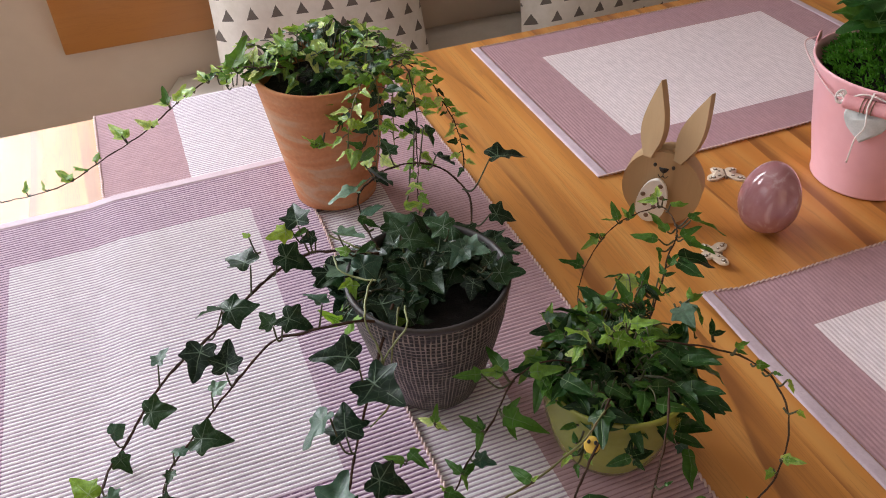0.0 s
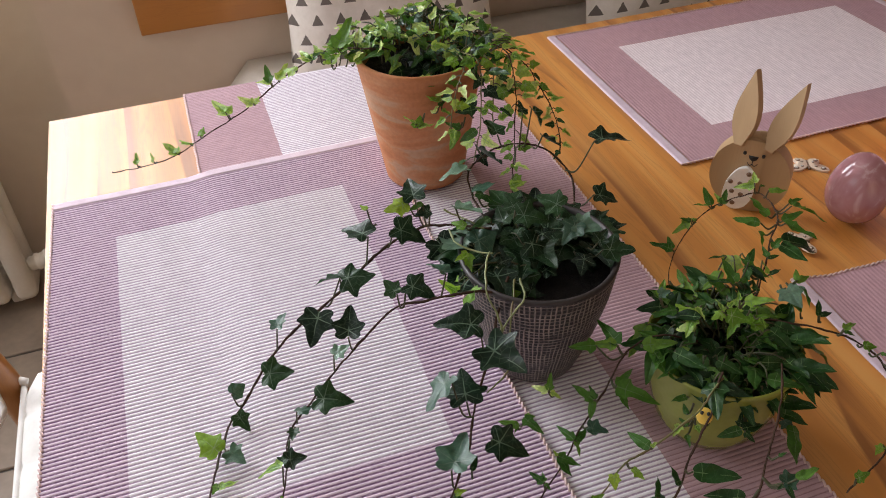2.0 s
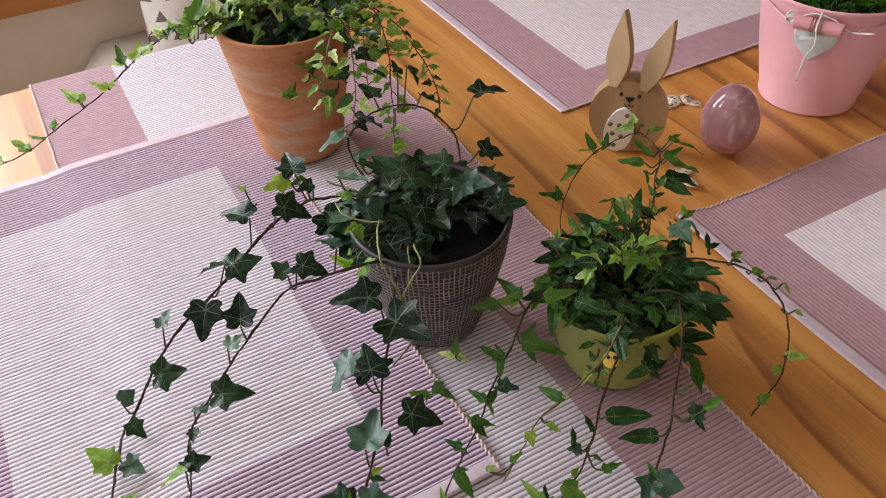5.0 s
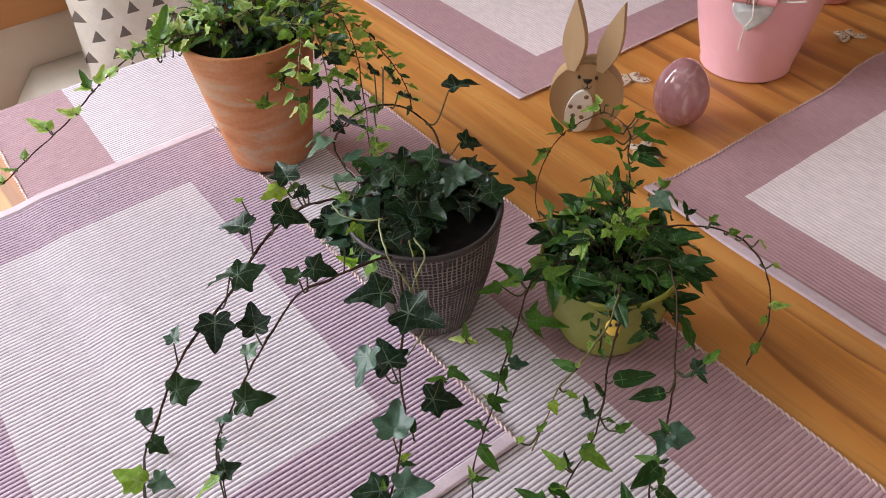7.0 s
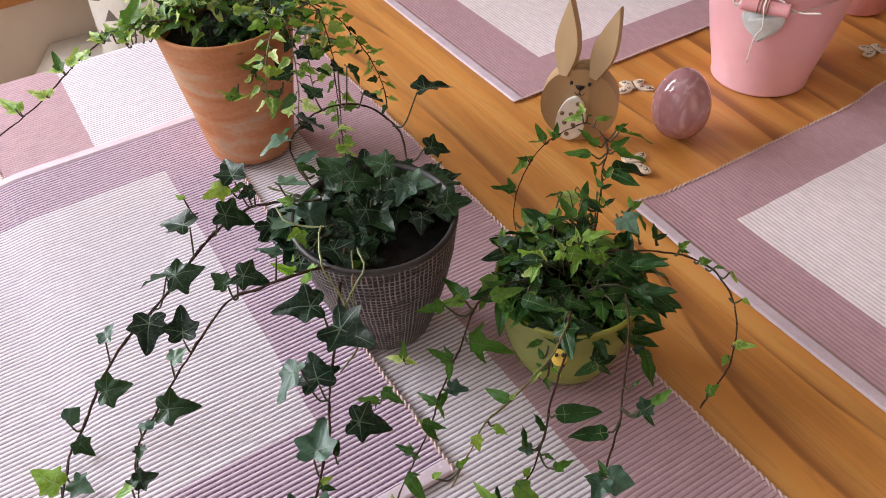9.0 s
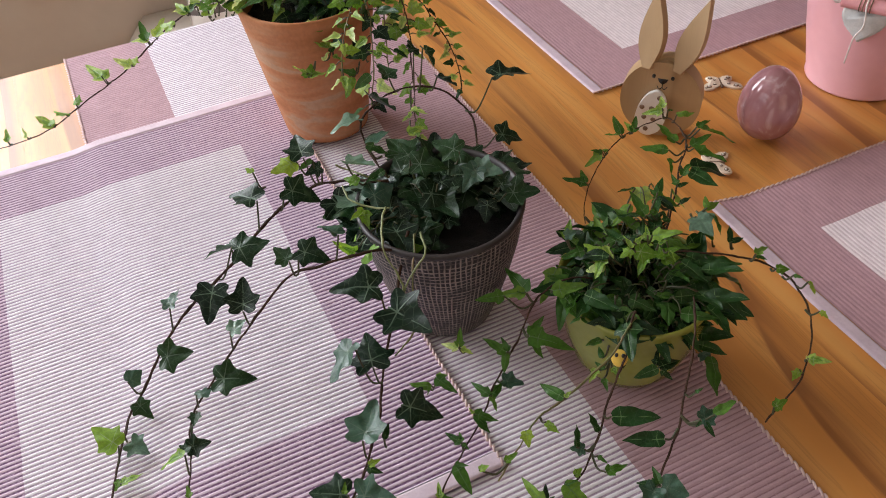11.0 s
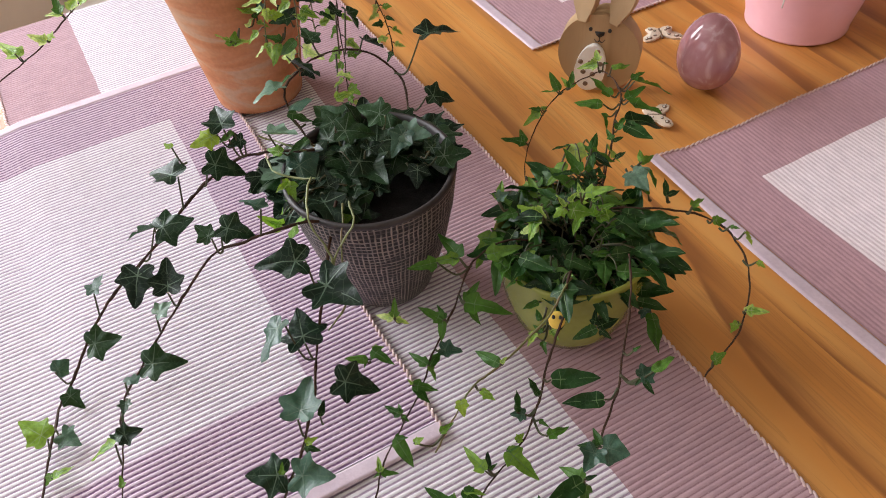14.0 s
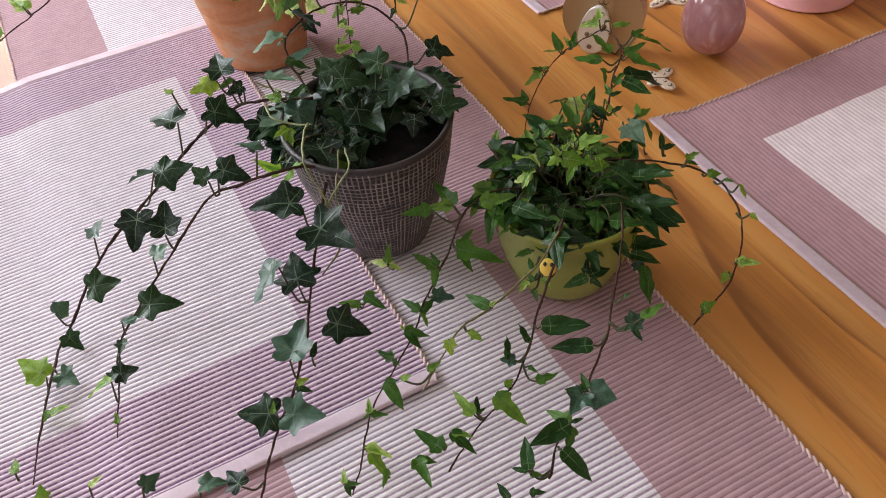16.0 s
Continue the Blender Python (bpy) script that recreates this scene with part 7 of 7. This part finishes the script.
def bucket():
    c = (0.6705, 0.502, TOP + 0.0004)
    top = thing("flower_bucket", c, "pink enamelled bucket with wire handle, planted with curly moss", "flower bucket")
    h = 0.118
    r0, r1 = 0.0458, 0.0685
    body = part("bucket", lathe([(0.0, 0.002), (r0 - 0.003, 0.002), (r0 - 0.001, 0.0), (r0 + 0.0006, 0.0012), (r0 + 0.0006, 0.0032), (r0, 0.0045), (r0 + (r1 - r0) * 0.45, 0.05), (r1 - 0.0012, h - 0.006), (r1 + 0.0004, h - 0.004), (r1 + 0.0016, h - 0.0015), (r1 + 0.0008, h), (r1 - 0.001, h - 0.001), (r1 - 0.0022, h - 0.006), (r1 - 0.010, h - 0.05)], c, 80),
                M["pink"], top, "pink enamelled bucket")
    soil(top, (c[0], c[1], c[2] + h - 0.022), r1 - 0.006, 4)
    # ears of the handle lie across the line towards the grip
    grip = Vector((0.6085, 0.4665, TOP + 0.104))
    out = Vector((grip.x - c[0], grip.y - c[1], 0)).normalized()
    across = Vector((0, 0, 1)).cross(out)
    for s in (-1, 1):
        e = Vector(c) + across * s * (r1 + 0.0015) + Vector((0, 0, h + 0.001))
        m = Matrix((across * s, out, Vector((0, 0, 1)))).transposed().to_4x4()
        m.translation = e
        part("handle_ear", plate(ellipse(0, 0, 0.0055, 0.0085, 18), 0.0015, m @ pose(0, 0, 0, 0, 0, 90), 0.0003), M["pink_wood"], top)
    wire = bmesh.new()
    for s in (-1, 1):
        e = Vector(c) + across * s * (r1 + 0.004) + Vector((0, 0, h + 0.003))
        tube(wire, smooth_path([e - out * 0.002, e + across * s * 0.005 + out * 0.012 - Vector((0, 0, 0.004)), e.lerp(grip, 0.5) + across * s * 0.014 + out * 0.010 - Vector((0, 0, 0.006)), grip + across * s * 0.026, grip + across * s * 0.018], 8), 0.0008, 0.0008, 6)
    part("handle_wire", wire, M["wire"], top, "thin pale wire handle")
    g = bmesh.new()
    tube(g, [grip + across * t for t in (-0.0205, -0.019, -0.010, 0.0, 0.010, 0.019, 0.0205)], 0.0058, 0.0058, 20)
    part("grip", g, M["pink_wood"], top, "pink painted wooden grip")
    for k in (-2, -1, 0, 1):
        ring = [grip + across * (k * 0.0028) + 0.0061 * (math.cos(a) * out + math.sin(a) * Vector((0, 0, 1))) for a in (2 * math.pi * i / 16 for i in range(17))]
        part("cord", tube(bmesh.new(), ring, 0.0005, 0.0005, 5), M["dot"], top)
    # heart that hangs below the grip
    lean = 11
    hm = Matrix((across, -out, Vector((0, 0, 1)))).transposed().to_4x4()
    hm.translation = grip - Vector((0, 0, 0.010)) - out * 0.0035
    hm = hm @ pose(0, 0, 0, lean, 0, 4)
    heart = []
    for i in range(40):
        a = 2 * math.pi * i / 40
        heart.append((0.00142 * 16 * math.copysign(abs(math.sin(a)) ** 2.2, math.sin(a)) * 0.80, 0.00126 * (13 * math.cos(a) - 5 * math.cos(2 * a) - 2 * math.cos(3 * a) - math.cos(4 * a)) - 0.006))
    part("heart", plate(heart, 0.005, hm, 0.0016), M["heart"], top, "pale grey speckled ceramic heart")
    s = bmesh.new()
    f = -out * -1.0
    a0 = grip + f * 0.006
    tube(s, smooth_path([a0 + Vector((0, 0, 0.012)) - out * 0.008, a0 + Vector((0, 0, 0.007)), a0, a0 + across * 0.002 - Vector((0, 0, 0.016)), a0 - across * 0.003 - f * 0.004 - Vector((0, 0, 0.030)), a0 - across * 0.005 - f * 0.012 - Vector((0, 0, 0.058))], 8), 0.0008, 0.0007, 5, 0.2)
    for k in range(5):
        q = grip - across * 0.024
        ring = [q + 0.0045 * (math.cos(t) * across * 0.8 + math.sin(t) * Vector((0, 0, 1)) + 0.5 * math.sin(t + k) * out) + Vector((0, 0, 0.001 * k)) for t in (2 * math.pi * i / 14 for i in range(15))]
        tube(s, ring, 0.0007, 0.0007, 5)
    tube(s, smooth_path([grip - across * 0.022 + f * 0.003, grip - across * 0.008 - f * 0.003 + Vector((0, 0, 0.008)), grip + across * 0.010 - f * 0.003 + Vector((0, 0, 0.007)), grip + across * 0.026 - f * 0.001, grip + across * 0.045 + f * 0.002 + Vector((0, 0, 0.004))], 8), 0.0008, 0.0008, 5)
    part("string", s, M["string"], top, "white knotted string")
    # moss: a dome of tiny curled leaflets
    rng = random.Random(8)
    bm = bmesh.new()
    for k in range(5200):
        a, u = rng.uniform(0, 2 * math.pi), rng.random()
        q = math.sqrt(u)
        lump = 0.011 * noise.noise(Vector((q * 7 * math.cos(a), q * 7 * math.sin(a), 2.0))) + 0.004 * noise.noise(Vector((q * 18 * math.cos(a), q * 18 * math.sin(a), 5.0)))
        p = Vector((c[0] + 0.060 * q * math.cos(a), c[1] + 0.060 * q * math.sin(a), c[2] + h - 0.014 + 0.024 * math.sqrt(max(0, 1 - u * 0.95)) + lump))
        d = Vector((math.cos(a) * q, math.sin(a) * q, 1.0)).normalized()
        d = (d + Vector([rng.uniform(-0.8, 0.8) for _ in range(3)])).normalized()
        e = d.orthogonal().normalized()
        e.rotate(Matrix.Rotation(rng.uniform(0, 6.28), 3, d))
        w, l = rng.uniform(0.0006, 0.0012), rng.uniform(0.003, 0.0060)
        v = [bm.verts.new(p - d * 0.002), bm.verts.new(p + d * l * 0.5 + e * w), bm.verts.new(p + d * l + d.cross(e) * w * 0.8), bm.verts.new(p + d * l * 0.5 - e * w)]
        bm.faces.new(v)
    tagged(part("moss", bm, M["moss"], top, "dense curly bright green moss"), kind="stuff")
    rod = bmesh.new()
    for k in range(16):
        a = rng.uniform(-0.6, 2.6)
        r = rng.uniform(0.0, 0.052)
        p = Vector((c[0] + 0.012 + r * math.cos(a), c[1] + 0.016 + r * math.sin(a), c[2] + h + rng.uniform(0.018, 0.052)))
        t = Vector((math.cos(a) + rng.uniform(-0.6, 0.3), math.sin(a) + rng.uniform(-0.5, 0.5), rng.uniform(-0.2, 0.1)))
        leaf(top, "lobed", p, t, Vector((rng.uniform(-0.3, 0.3), rng.uniform(-0.4, 0.2), 1)), rng.uniform(0.032, 0.048), rng)
        tube(rod, smooth_path([Vector((c[0] + 0.01, c[1] + 0.01, c[2] + h - 0.01)), Vector((c[0] + 0.01, c[1] + 0.01, p.z - 0.02)), p], 4), 0.0010, 0.0007, 5)
    tagged(part("stalk_tangle", rod, M["green_stem"], top), kind="stuff")


def small_pot():
    c = (0.864, 0.540, TOP + 0.0004)
    top = thing("small_pink_pot", c, "small dusky pink pot on the table behind the bucket", "pot")
    part("pot", lathe([(0.0, 0.001), (0.026, 0.0), (0.030, 0.002), (0.041, 0.066), (0.0415, 0.070), (0.039, 0.070), (0.036, 0.05)], c, 48), M["pink_wood"], top)
    soil(top, (c[0], c[1], c[2] + 0.058), 0.036, 6)


bucket()
small_pot()

# ---- bench, pillows, chair ----
SEAT = 0.567


def bench():
    top = thing("corner_bench", (0.9, 1.18, 0), "orange pine bench along the wall with a plank backrest", "bench")
    part("seat_board", box(bmesh.new(), 0.10, 2.6, 0.98, YB - 0.004, 0.45, 0.48, 0.004), M["bench_wood"], top)
    part("front_panel", box(bmesh.new(), 0.14, 2.58, 1.00, 1.02, 0.0, 0.449), M["bench_wood"], top)
    part("side_panel", box(bmesh.new(), 0.12, 0.139, 1.00, YB - 0.01, 0.0, 0.449), M["bench_wood"], top)
    part("back_plank", box(bmesh.new(), -0.062, 2.6, YB - 0.030, YB - 0.001, 0.649, 0.80, 0.003), M["bench_wood"], top, "thick orange pine back plank")


bench()


def slab_cushion(name, x0, x1, y0, y1, z0, z1, mat_, label, category):
    bm = bmesh.new()
    nx, ny = 36, 12
    grid = {}
    for s in (0, 1):
        for i in range(nx + 1):
            for j in range(ny + 1):
                u, v = i / nx, j / ny
                e = min(1.0, 16 * min(u * (x1 - x0) / (y1 - y0), (1 - u) * (x1 - x0) / (y1 - y0), v)) ** 0.5
                mid = (z0 + z1) / 2
                z = mid + (1 if s else -1) * (z1 - z0) / 2 * (0.12 + 0.88 * e)
                if s:
                    z += 0.004 * noise.noise(Vector((u * 20, v * 6, 3)))
                cx = 0.045
                y = y0 + (y1 - y0) * v
                x = x0 + (x1 - x0) * u
                if u * (x1 - x0) < cx:
                    k = 1 - u * (x1 - x0) / cx
                    x += 0.035 * k * (abs(v - 0.5) * 2) ** 3
                grid[s, i, j] = bm.verts.new((x, y, z))
    for i in range(nx):
        for j in range(ny):
            bm.faces.new([grid[1, a, b] for a, b in ((i, j), (i + 1, j), (i + 1, j + 1), (i, j + 1))])
            bm.faces.new([grid[0, a, b] for a, b in ((i, j), (i, j + 1), (i + 1, j + 1), (i + 1, j))])
    for i in range(nx):
        bm.faces.new((grid[0, i, 0], grid[0, i + 1, 0], grid[1, i + 1, 0], grid[1, i, 0]))
        bm.faces.new((grid[0, i + 1, ny], grid[0, i, ny], grid[1, i, ny], grid[1, i + 1, ny]))
    for j in range(ny):
        bm.faces.new((grid[0, 0, j + 1], grid[0, 0, j], grid[1, 0, j], grid[1, 0, j + 1]))
        bm.faces.new((grid[0, nx, j], grid[0, nx, j + 1], grid[1, nx, j + 1], grid[1, nx, j]))
    return single(name, bm, M[mat_], label, category, smooth=True)


slab_cushion("bench_cushion", 0.028, 2.55, 0.99, YB - 0.006, 0.481, SEAT, "cushion", "long cream seat cushion on the bench", "seat cushion")


def pillow(x, y, w, h, lean, turn, seed):
    """A plump square pillow that leans on the wall, seams at its rim."""
    bm = bmesh.new()
    uv = bm.loops.layers.uv.new("UVMap")
    n = 28
    grid = {}
    for s in (-1, 1):
        for i in range(n + 1):
            for j in range(n + 1):
                u, v = 2 * i / n - 1, 2 * j / n - 1
                plump = (max(0, 1 - abs(u) ** 2.6) * max(0, 1 - abs(v) ** 2.6)) ** 0.55
                cx = u * w / 2 * (1 - 0.07 * (1 - v * v) * abs(u))
                cz = v * h / 2 * (1 - 0.07 * (1 - u * u) * abs(v))
                t = s * 0.070 * plump + 0.006 * noise.noise(Vector((u * 3, v * 3, seed + s)))
                grid[s, i, j] = bm.verts.new((cx, t, cz))
    for s in (-1, 1):
        for i in range(n):
            for j in range(n):
                q = [(i, j), (i + 1, j), (i + 1, j + 1), (i, j + 1)]
                f = bm.faces.new([grid[s, a, b] for a, b in (q if s < 0 else q[::-1])])
                for loop, (a, b) in zip(f.loops, q if s < 0 else q[::-1]):
                    loop[uv].uv = (a / n * w + seed, b / n * h + 0.3 * seed)
    bmesh.ops.remove_doubles(bm, verts=bm.verts, dist=0.0005)
    bm.transform(pose(x, y, SEAT - 0.008 + h / 2 * math.cos(radians(lean)), -lean, 0, turn))
    single("pillow", bm, M["pillow"], "cream linen pillow printed with grey-brown triangles on the bench", "pillow", "pillows on the bench", smooth=True)


pillow(0.332, 1.285, 0.355, 0.352, 12, -3, 1.3)
pillow(0.872, 1.27, 0.44, 0.378, 14, 5, 2.6)


def chair():
    top = thing("dining_chair", (-0.09, 0.66, 0), "beech dining chair with back rails, pushed under the table", "chair")
    part("seat", box(bmesh.new(), -0.27, 0.12, 0.47, 0.86, 0.425, 0.447, 0.006), M["chair_wood"], top)
    for x in (-0.265, 0.08):
        for y in (0.475, 0.825):
            if x < 0:
                part("back_post", tube(bmesh.new(), smooth_path([(x - 0.022, y + 0.015, 0.0), (x - 0.026, y + 0.015, 0.42), (x - 0.075, y + 0.015, 0.66), (x - 0.13, y + 0.015, 0.90)], 6), 0.019, 0.016, 12), M["chair_wood"], top)
            else:
                part("leg", box(bmesh.new(), x, x + 0.035, y, y + 0.035, 0, 0.424, 0.005), M["chair_wood"], top)
    for z, dx in ((0.62, -0.067), (0.74, -0.093), (0.86, -0.121)):
        part("back_rail", box(bmesh.new(), -0.265 + dx - 0.010, -0.265 + dx + 0.010, 0.485, 0.845, z - 0.028, z + 0.028, 0.006), M["chair_wood"], top)


def chair_cushion():
    top = thing("chair_cushion", (-0.09, 0.66, 0.447), "white quilted cushion tied to the chair", "seat cushion")
    bm = bmesh.new()
    n = 40
    grid = {}
    x0, x1, y0, y1 = -0.278, 0.11, 0.475, 0.862
    for s in (0, 1):
        for i in range(n + 1):
            for j in range(n + 1):
                u, v = i / n, j / n
                e = min(1.0, 7 * min(u, 1 - u, v, 1 - v)) ** 0.5
                quilt = 0.010 * (1 - (1 - abs(math.sin(5 * math.pi * v))) ** 3)
                z = 0.4475 + 0.012 + ((0.010 * e + quilt * e) if s else -0.0115 * (0.3 + 0.7 * e))
                round_ = 0.05 * max(0, (abs(2 * u - 1) * abs(2 * v - 1)) - 0.72)
                grid[s, i, j] = bm.verts.new((x0 + (x1 - x0) * u + (1 - 2 * u) * round_, y0 + (y1 - y0) * v + (1 - 2 * v) * round_, z))
    for i in range(n):
        for j in range(n):
            q = ((i, j), (i + 1, j), (i + 1, j + 1), (i, j + 1))
            bm.faces.new([grid[1, a, b] for a, b in q])
            bm.faces.new([grid[0, a, b] for a, b in q[::-1]])
    bmesh.ops.holes_fill(bm, edges=[e for e in bm.edges if e.is_boundary], sides=0)
    rim = [e for e in bm.edges if e.is_boundary]
    if rim:
        bmesh.ops.bridge_loops(bm, edges=rim)
    part("pad", bm, M["quilt"], top)
    part("piping", tube(bmesh.new(), [Vector((x0 + 0.002, y, 0.462)) for y in (0.50, 0.6, 0.7, 0.8, 0.84)], 0.004, 0.004, 8), M["quilt"], top)
    part("tie", tube(bmesh.new(), smooth_path([(-0.272, 0.835, 0.465), (-0.295, 0.842, 0.472), (-0.305, 0.825, 0.468), (-0.298, 0.800, 0.462), (-0.312, 0.780, 0.450)], 6), 0.0055, 0.004, 8), M["quilt"], top, "white cotton tie")


chair()
chair_cushion()

# ---- floor tiles near the chair, as pieces ----
tile = bmesh.new()
box(tile, -0.147, 0.147, -0.147, 0.147, -0.009, 0.0, 0.002, 1)
tile_mesh = as_mesh("tile", tile, M["tile"], False)
for i in range(-8, 11):
    for j in range(-10, 6):
        ob = new("tile", tile_mesh)
        ob.matrix_basis = pose(i * 0.30 - 0.10, j * 0.30 + 0.08, 0)
        hang(ob, floor)
